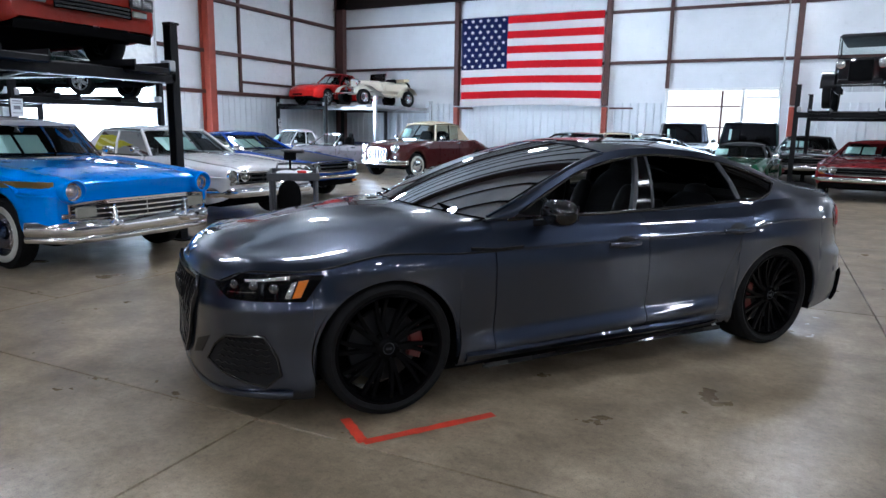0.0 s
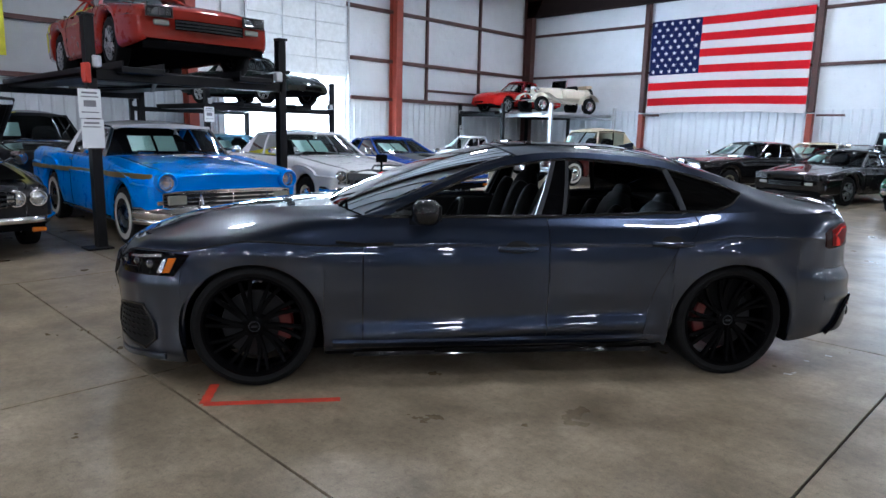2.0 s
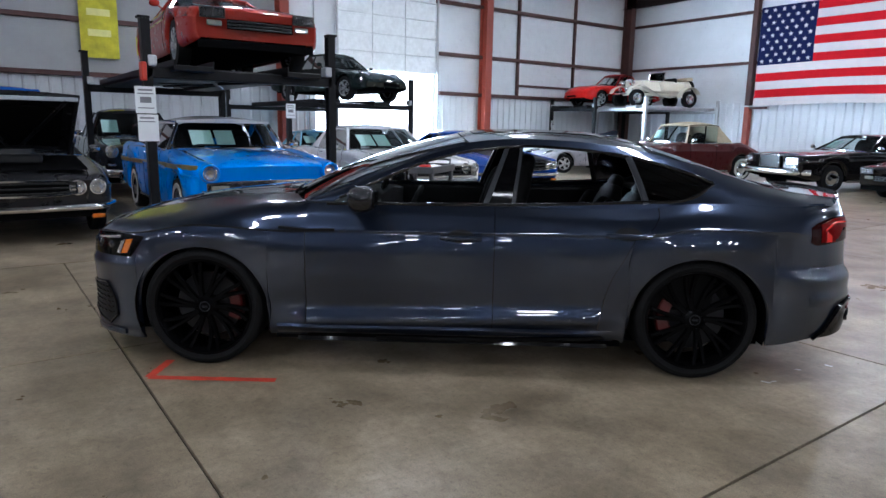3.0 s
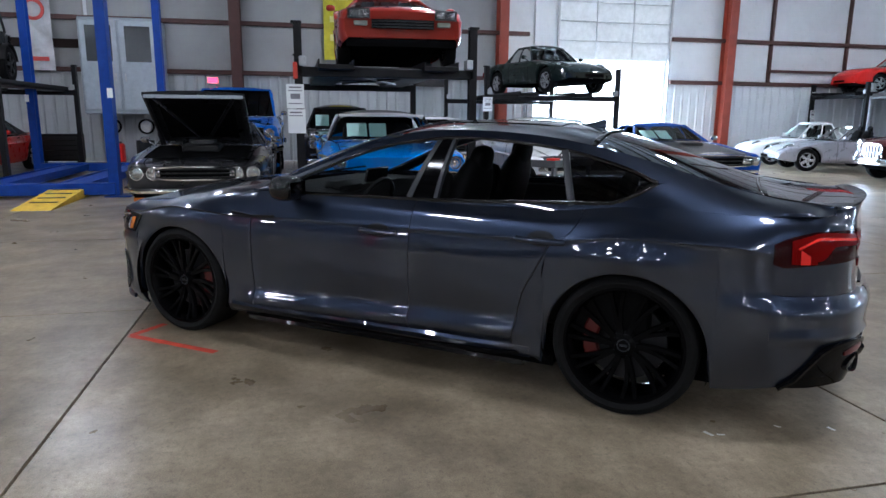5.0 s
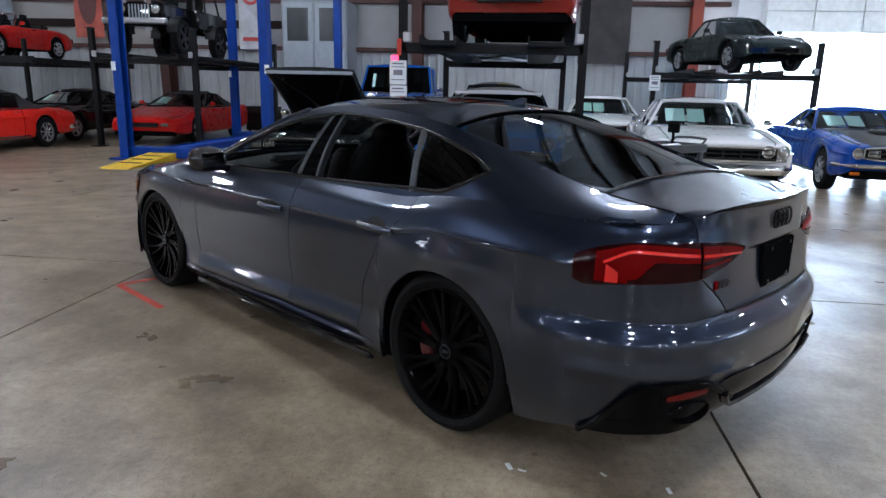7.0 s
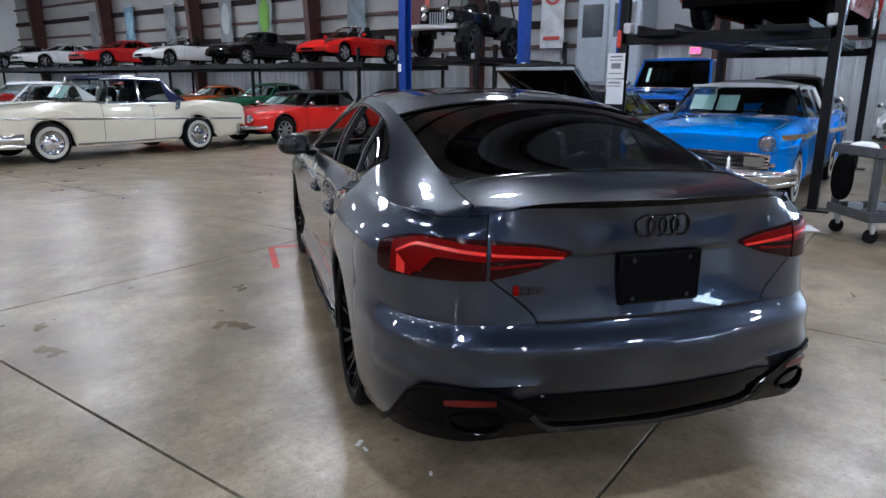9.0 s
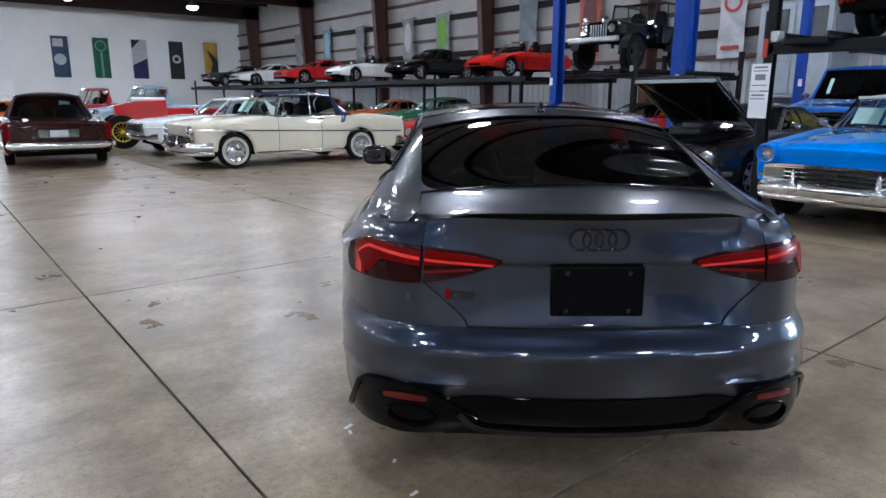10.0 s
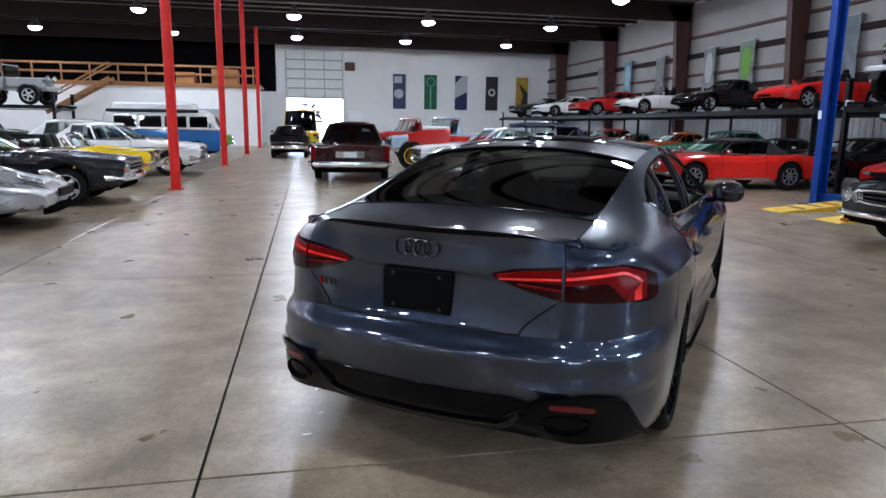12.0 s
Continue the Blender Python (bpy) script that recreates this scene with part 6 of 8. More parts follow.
def old_car(name, style, label, m, category="car", group="parked cars", **kw):
    p = {**BASE, **STYLES[style], **kw}
    c = thing(name, label, category, group, m=m)
    paint = car_paint("%02d_%02d_%02d_%d" % (*[int(v * 99) for v in p["body"]], p["metal"] > 0), p["body"], p["metal"], 0.28)
    rp = p["roof"] or paint
    V, F, zb, zc, xf, xr, P, face = body_mesh(p)
    part("body", (V, F), paint, c, angle=50)
    hw, wb, cab, H = p["W"] / 2, p["wb"], p["cab"], p["H"]
    bright = CHROME if p["bumper"] == "chrome" else TRIM_BLACK
    part("underside", box((xf + xr) / 2, 0, p["sill"] + 0.06, p["L"] - 0.7, p["W"] * 0.78, 0.10), TRIM_BLACK, c)
    for ax in (wb / 2, -wb / 2):
        for s in (1, -1):
            th = np.linspace(-0.2, math.pi + 0.2, 14)
            vf = grid_vf([[(ax + (p["r"] + 0.055) * math.cos(t), s * y, p["r"] + (p["r"] + 0.055) * math.sin(t)) for y in (hw * 0.955, hw * 0.55)] for t in th])
            part("wheel_well", vf, TRIM_BLACK, c)
            put_wheel(c, ax, s * (hw - 0.115), p["r"], p["wheel"], s)
            if p["bumper"] == "chrome" and p.get("arch_trim", style in ("sedan60", "luxury")):
                k = [r[0] * [1, s, 1] + [0, 0.004 * s, 0.006] for r in P if abs(r[0][0] - ax) < p["r"] + 0.045]
                part("arch_trim", sweep(k, 0.014, 0.016, up=(0, 1, 0)), CHROME, c)
    # shut lines along bonnet, boot and doors
    ix = P[:, 0, 0]
    for s in (1, -1):
        for sel in (ix > cab[0] + 0.12, ix < cab[3] - 0.05):
            if sel.sum() > 3:
                part("shut_line", sweep([r[26] * [1, s, 1] + [0, 0, 0.001] for r in P[sel]][1:-1], 0.010, 0.005), TRIM_BLACK, c)
        for x in (cab[0] - 0.02, (cab[1] + cab[2]) / 2 - 0.25):
            if abs(x) < wb / 2 - p["r"] - 0.08:
                i = int(np.argmin(np.abs(ix - x)))
                part("shut_line", sweep([P[i][j] * [1, s, 1] + [0, 0.001 * s, 0] for j in range(2, 19)], 0.007, 0.007, up=(1, 0, 0)), TRIM_BLACK, c)
        if p["stripe"]:
            sel = (ix < wb / 2 + p["fo"] - 0.15) & (ix > xr + 0.2)
            zt = lambda r: p["belt"] - p["stripe_drop"] + p.get("stripe_slope", 0.0) * r[0][0]
            pts = []
            for r in P[sel]:
                j = int(np.argmin(np.abs(r[:20, 2] - zt(r))))
                pts.append((r[j][0], s * (r[j][1] + 0.004), zt(r)))
            part("side_trim", sweep(pts, 0.012, p.get("stripe_h", 0.04)), p["stripe"], c)
        if p["bumper"] == "chrome":
            pts = [(r[2][0], s * (r[2][1] + 0.006), r[2][2]) for r in P if abs(r[0][0]) < wb / 2 - p["r"] - 0.07]
            part("sill_trim", sweep(pts, 0.012, 0.035), CHROME, c)
        i = int(np.argmin(np.abs(ix - (cab[2] + 0.35))))
        part("door_handle", box(P[i][16][0], s * (P[i][16][1] + 0.012), P[i][16][2] - 0.02, 0.16, 0.03, 0.026, 0.010), bright, c)
        if p.get("slash"):
            i = int(np.argmin(np.abs(ix + wb / 2 - 0.48)))
            q = P[i][14]
            part("trim_slash", moved(prism([(-0.04, -0.17), (0.06, -0.19), (-0.02, 0.17), (-0.13, 0.17)], -0.012, 0.012), pose(q[0], s * (q[1] + 0.004), q[2] - 0.03)), CHROME, c)
    # cabin
    bw = hw * 0.90
    z0, z1 = float(zb(cab[0])) + 0.005, float(zb(cab[3])) + 0.005
    rw, zr = p["rw"], H - 0.055
    A0, A1 = (cab[0], bw * 0.96, z0), (cab[1], rw, zr)
    R1, R0 = (cab[2], rw, zr), (cab[3], bw * 0.90, z1)
    my = lambda q: (q[0], -q[1], q[2])
    wr = p["wrap"]
    part("windscreen", rect_patch(my(A0), A0, A1, my(A1), wr, axis=(1, 0, 0.10), top=wr * 0.45 + 0.03), p["glass"], c, "clear windscreen")
    part("cabin_deck", grid_vf([[(x, s * bw * 0.90, float(zb(x)) + 0.018) for s in (1, 0.4, -0.4, -1)] for x in np.linspace(cab[0] + 0.1, cab[3], 9)]), CABIN, c)
    part("scuttle", sweep([(cab[0] + wr * (1 - abs(t) ** 2.6) + 0.03, t * bw * 0.94, max(z0, float(zc(min(xf, cab[0] + wr)))) * (1 - abs(t) ** 3) + z0 * abs(t) ** 3 + 0.008) for t in np.linspace(-1, 1, 15)], 0.06, 0.02), bright, c)
    for y0 in (0.45, -0.10):
        part("wiper", sweep([(cab[0] + wr + 0.01, y0, z0 + 0.055), (cab[0] + wr - 0.03, y0 - 0.20, z0 + 0.085), (cab[0] + wr * 0.9 - 0.04, y0 - 0.42, z0 + 0.09)], 0.012, 0.01), TRIM_BLACK, c)
    post = CHROME if p["top"] == "open" or style == "fifties" else rp
    for f in (lambda q: q, my):
        part("pillar", sweep([f(A0), f(A1)], 0.045, 0.04, up=(1, 0, 0.3)), post, c)
    hdr = [(A1[0] + 0.01 + (wr * 0.45 + 0.03) * (1 - abs(t) ** 2.6), t * rw, zr + 0.012) for t in np.linspace(-1, 1, 13)]
    part("windscreen_frame", sweep(hdr, 0.05, 0.035), CHROME if p["top"] == "open" else rp, c)
    if p["top"] != "open":
        rows = []
        ff, fr = wr * 0.45 + 0.03, 0.10
        for t in np.linspace(0, 1, 13):
            x = cab[1] + (cab[2] - cab[1]) * t
            e = p["arch"] * (4 * t * (1 - t))
            ends = ff * (1 - t) ** 3 - fr * t**3
            rows.append([(x + ends * (1 - abs(s) ** 2.6), s * (rw + 0.025), zr + e * (0.4 + 0.6 * (1 - s * s)) - 0.018 * abs(s) ** 12 + 0.055 * (1 - abs(s) ** 2.8)) for s in np.linspace(1, -1, 17)])
        part("roof", shell(np.array(rows), 0.03), rp, c, "soft top" if p["top"] == "soft" else "")
        part("rear_window", rect_patch(R0, my(R0), my(R1), R1, 0.12, axis=(-1, 0, 0.15), top=0.09), p["glass"] if p["top"] == "hard" else rp, c)
        for s in (1, -1):
            f = (lambda t: t) if s > 0 else my
            back = 0.22 * p["cpil"] * (1.0 if p["top"] == "hard" else 1.6)

            def pt(u, v):
                xb = A0[0] + (cab[3] + (cab[0] - cab[3]) * back - A0[0]) * u
                xt = A1[0] + (cab[2] - A1[0]) * u
                y0 = bw * (0.96 - 0.04 * u)
                return f((xb + (xt - xb) * v, y0 + (rw - y0) * v + 0.02 * 4 * v * (1 - v), z0 + (z1 - z0) * u + (zr - z0 - (z1 - z0) * u) * v))

            for u0, u1, nm in ((0.0, 0.56, "door_glass"), (0.59, 1.0, "rear_glass")):
                part(nm, grid_vf([[pt(u0 + (u1 - u0) * a, v) for v in (0.0, 0.5, 1.0)] for a in np.linspace(0, 1, 6)]), p["glass"], c)
            part("pillar", sweep([pt(0.575, 0.0), pt(0.575, 0.5), pt(0.575, 1.0)], 0.035, 0.03, up=(0, 1, 0)), (CHROME if style == "fifties" else rp) if p["top"] == "hard" else TRIM_BLACK, c)
            part("window_trim", sweep([pt(u, -0.01) for u in np.linspace(0, 1, 9)], 0.02, 0.022), bright, c)
            if style == "fifties" or style == "sedan60":
                part("vent_post", sweep([pt(0.14, 0.0), pt(0.10, 1.0)], 0.018, 0.018, up=(0, 1, 0)), CHROME, c)
            e0, e1, r0, r1 = (np.array(q) for q in (pt(1.0, 0.0), pt(1.0, 1.0), f(R0), f(R1)))
            part("rear_quarter", shell(np.array([[(e0 * (1 - v) + e1 * v) * (1 - a) + (r0 * (1 - v) + r1 * v) * a + np.array([-0.02 * 4 * a * (1 - a), 0.025 * s * 4 * a * (1 - a), 0.012 * 4 * a * (1 - a)]) for v in (np.linspace(0, 1, 5) if s > 0 else np.linspace(1, 0, 5))] for a in np.linspace(0, 1, 6)]), 0.01), rp, c)
            part("gutter", sweep([f((x, rw + 0.02, zr + 0.4 * p["arch"] * 4 * t * (1 - t) + 0.0)) for t in np.linspace(0, 1, 9) for x in [cab[1] + (cab[2] - cab[1]) * t]], 0.022, 0.022), (CHROME if p["bumper"] == "chrome" else rp) if p["top"] == "hard" else TRIM_BLACK, c)
    else:
        part("folded_top", sweep([(cab[3] + 0.05, t * bw * 0.8, z1 + 0.05) for t in (-1, -0.5, 0, 0.5, 1)], 0.30, 0.13), p["roof"] or CANVAS_BLACK, c)
    if p["seats"]:
        sm = p.get("trim", LEATHER)
        for y in (0.34, -0.34):
            sx = (cab[1] + cab[2]) / 2 - 0.05 if p["top"] != "open" else cab[1] - 0.45
            st = part("seat", moved(egg(0, 0, 0, 0.09, 0.24, 0.28, 3.4, 12, 8), pose(sx, y * p["W"] / 1.9, p["belt"] + 0.02, 0, -14, 0)), sm, c)
            if style in ("sports", "wedge"):
                part("headrest", egg(sx - 0.08, y * p["W"] / 1.9, p["belt"] + 0.33, 0.045, 0.12, 0.08, 3, 12, 8), sm, st)
        a = np.linspace(0, 2 * math.pi, 17)[:-1]
        part("steering_wheel", moved(tube([(0, 0.17 * math.cos(t), 0.17 * math.sin(t)) for t in a], 0.012, 6, True), pose(cab[0] - 0.42, 0.34 * p["W"] / 1.9, p["belt"] + 0.06, 0, -30, 0)), TRIM_BLACK, c)
    # front
    wf = hw * (1 - p["plan"] * 0.55)
    gw, gh, gz = p["grille"]
    out = 0.066 if p["bumper"] == "body" and not p["smooth_nose"] else 0.006
    if gw:
        ys = np.linspace(-gw / 2, gw / 2, 13)
        pinch = lambda y: 1.0 - p["pinch"] * (abs(y) / (gw / 2)) ** 4
        line = lambda f, o: [(face(y, gz) + out + o, y, gz + f * gh / 2 * pinch(y)) for y in ys]
        g = part("grille", shell(np.array([line(f, 0.0) for f in (-1, -0.5, 0, 0.5, 1)]), 0.03), TRIM_BLACK if p["grille_mat"] == "dark" else SATIN_BLACK, c, angle=60)
        sl = CHROME if p["grille_mat"] == "chrome" else SATIN_BLACK
        for i in range(p["slats"]):
            if style in ("roadster", "forties", "luxury"):
                y = -gw / 2 + gw * (i + 0.5) / p["slats"]
                part("slat", box(face(y, gz) + out + 0.014, y, gz, 0.02, 0.02, gh * 0.94 * pinch(y), 0.005), CHROME, g)
            else:
                part("slat", sweep(line(-1 + 2 * (i + 0.5) / p["slats"], 0.014), 0.018, 0.018), sl, g)
        if p["grille_bars"]:
            for y in np.linspace(-gw / 2, gw / 2, p["grille_bars"] + 2)[1:-1]:
                part("upright", box(face(y, gz) + out + 0.012, y, gz, 0.016, 0.014, gh * 0.92, 0.003), sl, g)
        if p["bumper"] == "chrome" or p.get("ring"):
            loop = line(-1, 0.012) + line(1, 0.012)[::-1]
            part("surround", sweep(loop, 0.024, 0.024, up=(1, 0, 0), closed=True), CHROME, g)
        if p.get("park_lamps"):
            for s in (1, -1):
                part("park_lamp", box(face(gw / 2 - 0.14, gz) + out + 0.03, s * (gw / 2 - 0.14), gz, 0.03, 0.22, gh * 0.55, 0.012), surface("smoky_lamp_glass", (0.20, 0.20, 0.17), 0.2, coat=1.0), g)
    ly, lz, lr = p["light_y"] * p["W"] / 1.9, p["light_z"], p["light_r"]
    for s in (1, -1):
        ys = [ly] if p["lights"] in ("single", "square", "flush", "pop") else [ly + 0.05, ly + 0.05 - 2.35 * lr]
        for y in ys:
            fx = face(y, lz)
            yaw = s * math.degrees(math.atan(p["bow"] * 2.4 * (y / hw) ** 1.4 / hw)) * 0.6
            at = pose(fx, s * y, lz, 0, 0, yaw)
            if p["lights"] == "square":
                h = part("headlight", moved(box(0.010, 0, 0, 0.06, 0.30, 0.11, 0.012), at), LAMP_GLASS if p["bumper"] == "chrome" else SMOKED, c)
                part("divider", moved(box(0.034, 0, 0, 0.02, 0.02, 0.11, 0.003), at), SATIN_BLACK, h)
                part("bezel", moved(sweep([(0.034, a * 0.155, b * 0.06) for a, b in ((-1, -1), (1, -1), (1, 1), (-1, 1))], 0.014, 0.02, up=(1, 0, 0), closed=True), at), CHROME if p["bumper"] == "chrome" else SATIN_BLACK, h)
            elif p["lights"] == "flush":
                part("headlight", moved(egg(0, 0, 0, 0.17, 0.11, 0.045, 2.4, 16, 8), pose(fx - 0.10 - 0.5 * p["ends"], s * y, lz + 0.055, 0, 20, -s * 20)), LAMP_GLASS, c, "smooth clear headlight")
            elif p["lights"] == "pop":
                i = int(np.argmin(np.abs(ix - (fx - 0.30))))
                top = [r for r in P[max(i - 2, 0):i + 3]]
                j = int(np.argmin(np.abs(P[i][:33, 1] - y)))
                part("headlight_lid", sweep([(r[j][0], s * r[j][1], r[j][2] + 0.003) for r in top], 0.30, 0.010), paint, c, "closed pop-up headlight lid")
            else:
                rr = lr if p["lights"] == "single" else lr * 0.9
                h = part("headlight", moved(lathe([(0.0, 0.030), (rr * 0.6, 0.024), (rr * 0.95, 0.006)], 20, "x"), at), LAMP_GLASS, c, "round glass headlight")
                part("bezel", moved(lathe([(rr * 0.92, 0.004), (rr * 1.0, 0.026), (rr * 1.10, 0.024), (rr * 1.16, 0.0), (rr * 1.16, -0.10)], 22, "x"), at), CHROME if p["bumper"] == "chrome" else SATIN_BLACK, h)
                if p["brow"]:
                    part("headlight_hood", moved(lathe([(rr * 1.10, -0.01), (rr * 1.18, 0.075), (rr * 1.34, 0.06), (rr * 1.46, -0.10), (rr * 1.46, -0.45), (rr * 0.9, -0.95)], 26, "x"), pose(fx, s * y, lz + 0.008, 0, 2, 0)), paint, h)
        if p["lights"] != "flush":
            if p.get("low_lamps"):
                part("park_lamp", box(face(gw / 2 + 0.15, gz) + 0.004, s * (gw / 2 + 0.15), gz + 0.01, 0.03, 0.19, 0.07, 0.012), surface("smoky_lamp_glass", (0.20, 0.20, 0.17), 0.2, coat=1.0), c)
            else:
                part("indicator", box(face(wf - 0.16, 0.5) + 0.012, s * (wf - 0.16), p["bump_z"] + p["lamp_drop"], 0.03, 0.14, 0.05, 0.010), AMBER if style in ("muscle", "sports") else LAMP_GLASS, c)
    # bumpers
    for e, x in ((1, xf), (-1, xr)):
        ts = np.linspace(-1, 1, 21)
        def along(t, o, k=1.0):
            y = t * (wf * k + 0.02)
            return (face(y, p["bump_z"], e > 0) + e * (o - 0.34 * max(0.0, abs(t) - 0.80) / 0.20 * abs(t) ** 3), y * (1 + 0.03 * abs(t) ** 8), p["bump_z"])
        if p["bumper"] == "chrome":
            pts = [along(t, 0.075) for t in ts]
            b = part("bumper", bar(pts, 0.085, p["bump_h"]), CHROME, c, "bright chrome bumper")
            if style in ("fifties", "forties"):
                part("lower_bumper", bar([(q[0] - e * 0.02, q[1] * 0.99, q[2] - p["bump_h"] * 0.62) for q in pts], 0.09, p["bump_h"] * 0.55), CHROME, b)
                for s in (1, -1):
                    part("overrider", join(egg(face(0.42, 0.4, e > 0) + e * 0.125, s * 0.42, p["bump_z"] + 0.02, 0.06, 0.075, 0.06, 2.2, 14, 8), moved(lathe([(0.05, -0.04), (0.030, 0.10), (0.012, 0.20), (0.0, 0.205)], 14, "z"), pose(face(0.42, 0.4, e > 0) + e * 0.115, s * 0.42, p["bump_z"] + 0.02))), CHROME, b)
        elif p["bumper"] == "body" and not p["smooth_nose"]:
            part("bumper", sweep([along(t, 0.03) for t in ts], 0.09, 0.22), paint, c)
    if p["chin_spoiler"]:
        part("chin_spoiler", sweep([(face(y, 0.3) - 0.06, y, p["sill"] + p["chin"] * 0.75 - 0.02) for y in np.linspace(-wf * 0.9, wf * 0.9, 9)], 0.04, 0.10), TRIM_BLACK, c)
    if p.get("rear_panel"):
        rpn = part("rear_panel", box(xr - 0.012, 0, p["deck"][1] - 0.24, 0.03, 0.72, 0.17, 0.02), CHROME, c, "bright plate surround")
        part("blank_plate", box(xr - 0.030, 0, p["deck"][1] - 0.24, 0.012, 0.32, 0.13, 0.004), surface("pale_plate_panel", (0.50, 0.52, 0.54), 0.4), rpn)
        for s in (1, -1):
            part("tall_tail_lamp", box(face(wf - 0.07, 0.6, False) - 0.004, s * (wf - 0.07), p["deck"][1] - 0.20, 0.06, 0.11, 0.34, 0.02), RED_LENS, c)
    else:
        for s in (1, -1):
            part("tail_lamp", box(face(wf - 0.16, 0.7, False) - 0.002, s * (wf - 0.16), p["deck"][1] - 0.20, 0.05, 0.22 if style != "fifties" else 0.16, 0.13, 0.02), p["tail"], c)
    for s in (1, -1):
        part("door_mirror", join(egg(cab[0] - 0.12, s * (hw + 0.06), p["belt"] + 0.09, 0.05, 0.075, 0.05, 2.6, 12, 8), sweep([(cab[0] - 0.12, s * hw * 0.92, p["belt"]), (cab[0] - 0.12, s * (hw + 0.03), p["belt"] + 0.07)], 0.025, 0.02)), CHROME if p["bumper"] == "chrome" else paint, c)
    if p["hood_panel"]:
        part("hood_panel", grid_vf([[(r[j][0], r[j][1] * s, r[j][2] + 0.006) for s, j in [(1, j) for j in range(27, 33)] + [(-1, j) for j in range(31, 26, -1)]] for r in P[(ix > cab[0] + wr + 0.12) & (ix < xf - 0.12)]]), p["hood_panel"], c, "matt black hood panel")
        part("hood_scoop", egg(cab[0] + 0.75, 0, float(zc(cab[0] + 0.75)) + 0.01, 0.24, 0.20, 0.055, 3.2, 16, 8), p["hood_panel"], c, "matt black hood scoop")
    if p["hood_rise"]:
        part("hood_bulge", egg(cab[0] + 0.75, 0, float(zc(cab[0] + 0.75)) - 0.015, 0.75, 0.36, p["hood_rise"], 2.6, 20, 10), paint, c)
    if p["hood_open"]:
        x0 = cab[0] + 0.36
        part("engine_bay", grid_vf([[(x, s * hw * 0.72, float(zc(x)) + 0.012) for s in (1, 0.5, 0, -0.5, -1)] for x in np.linspace(x0 + 0.1, xf - 0.18, 8)]), TRIM_BLACK, c)
        part("engine", join(box(x0 + 0.55, 0, float(zc(x0 + 0.5)) + 0.03, 0.6, 0.5, 0.12, 0.03), moved(lathe([(0.0, 0.07), (0.19, 0.065), (0.2, 0.0)], 20, "z"), pose(x0 + 0.5, 0, float(zc(x0 + 0.5)) + 0.08))), SATIN_BLACK, c)
        n = 8
        ang = radians(29)
        Lh = xf - x0 - 0.12
        rows = [[(x0 + Lh * t * math.cos(ang), s * hw * 0.70, p["hood"][1] + 0.05 + Lh * t * math.sin(ang) + 0.03 * (1 - s * s)) for s in np.linspace(1, -1, 9)] for t in np.linspace(0, 1, n)]
        part("open_hood", shell(np.array(rows), 0.035), paint, c, "hood propped wide open")
        part("hood_lining", grid_vf([[(x, y, z - 0.04) for x, y, z in r[1:-1]] for r in rows[1:-1]]), TRIM_BLACK, c)
        for s in (1, -1):
            part("hood_rim", sweep([(r[0][0], s * hw * 0.66, r[0][2] - 0.035) for r in rows], 0.05, 0.03), paint, c)
            part("hood_brace", sweep([(rows[1][0][0], s * 0.05, rows[1][0][2] - 0.04), (rows[-1][0][0], s * hw * 0.55, rows[-1][0][2] - 0.04)], 0.05, 0.025), paint, c)
            part("hood_hinge", sweep([(x0, s * hw * 0.7, p["hood"][1]), (x0 + 0.25, s * hw * 0.7, p["hood"][1] + 0.18)], 0.03, 0.03), SATIN_BLACK, c)
        part("hood_lip", sweep([(rows[-1][0][0] - 0.03, y, rows[-1][0][2] - 0.02) for y in (-hw * 0.68, 0, hw * 0.68)], 0.07, 0.05), GREY_PANEL, c)
    if p["sheet"] and p["top"] != "none":
        for s, w in ((-0.42, 0.30), (-0.10, 0.26))[: 2 if style in ("fifties", "sedan60", "muscle", "pickup") else 1]:
            t0, t1 = 0.22, 0.72
            a = np.array(A0) + (np.array(A1) - np.array(A0)) * t0
            b = np.array(A0) + (np.array(A1) - np.array(A0)) * t1
            ba, bb = (k * (1 - t) + (k * 0.45 + 0.03) * t - 0.03 for k, t in ((wr, t0), (wr, t1)))
            q = [(a[0] + ba, s - w / 2, a[2]), (a[0] + ba, s + w / 2, a[2]), (b[0] + bb, s + w / 2, b[2]), (b[0] + bb, s - w / 2, b[2])]
            part("paper_sheet", (q + [(x - 0.004, y, z - 0.002) for x, y, z in q], [(0, 1, 2, 3), (7, 6, 5, 4), (0, 4, 5, 1), (1, 5, 6, 2), (2, 6, 7, 3), (3, 7, 4, 0)]), GREEN_PAPER, c, "pale sheet behind the windscreen", smooth=False)
    return c


def front_at(style, fx, fy, heading, z=0.0, **kw):
    """Pose that puts the middle of the front axle at (fx, fy)."""
    wb = kw.get("wb", STYLES[style].get("wb", BASE["wb"]))
    a = radians(heading)
    return pose(fx - wb / 2 * math.cos(a), fy - wb / 2 * math.sin(a), z, 0, 0, heading)


def park(name, style, label, fx, fy, heading, z=0.0, **kw):
    return old_car(name, style, label, front_at(style, fx, fy, heading, z, **kw), **kw)


WHITE_ROOF = car_paint("roof_white", (0.72, 0.73, 0.72), 0, 0.3)
NAVY_ROOF = car_paint("roof_navy", (0.015, 0.02, 0.06), 0, 0.3)
GOLD_TRIM = surface("gold_trim", (0.30, 0.20, 0.07), 0.35, 0.6)

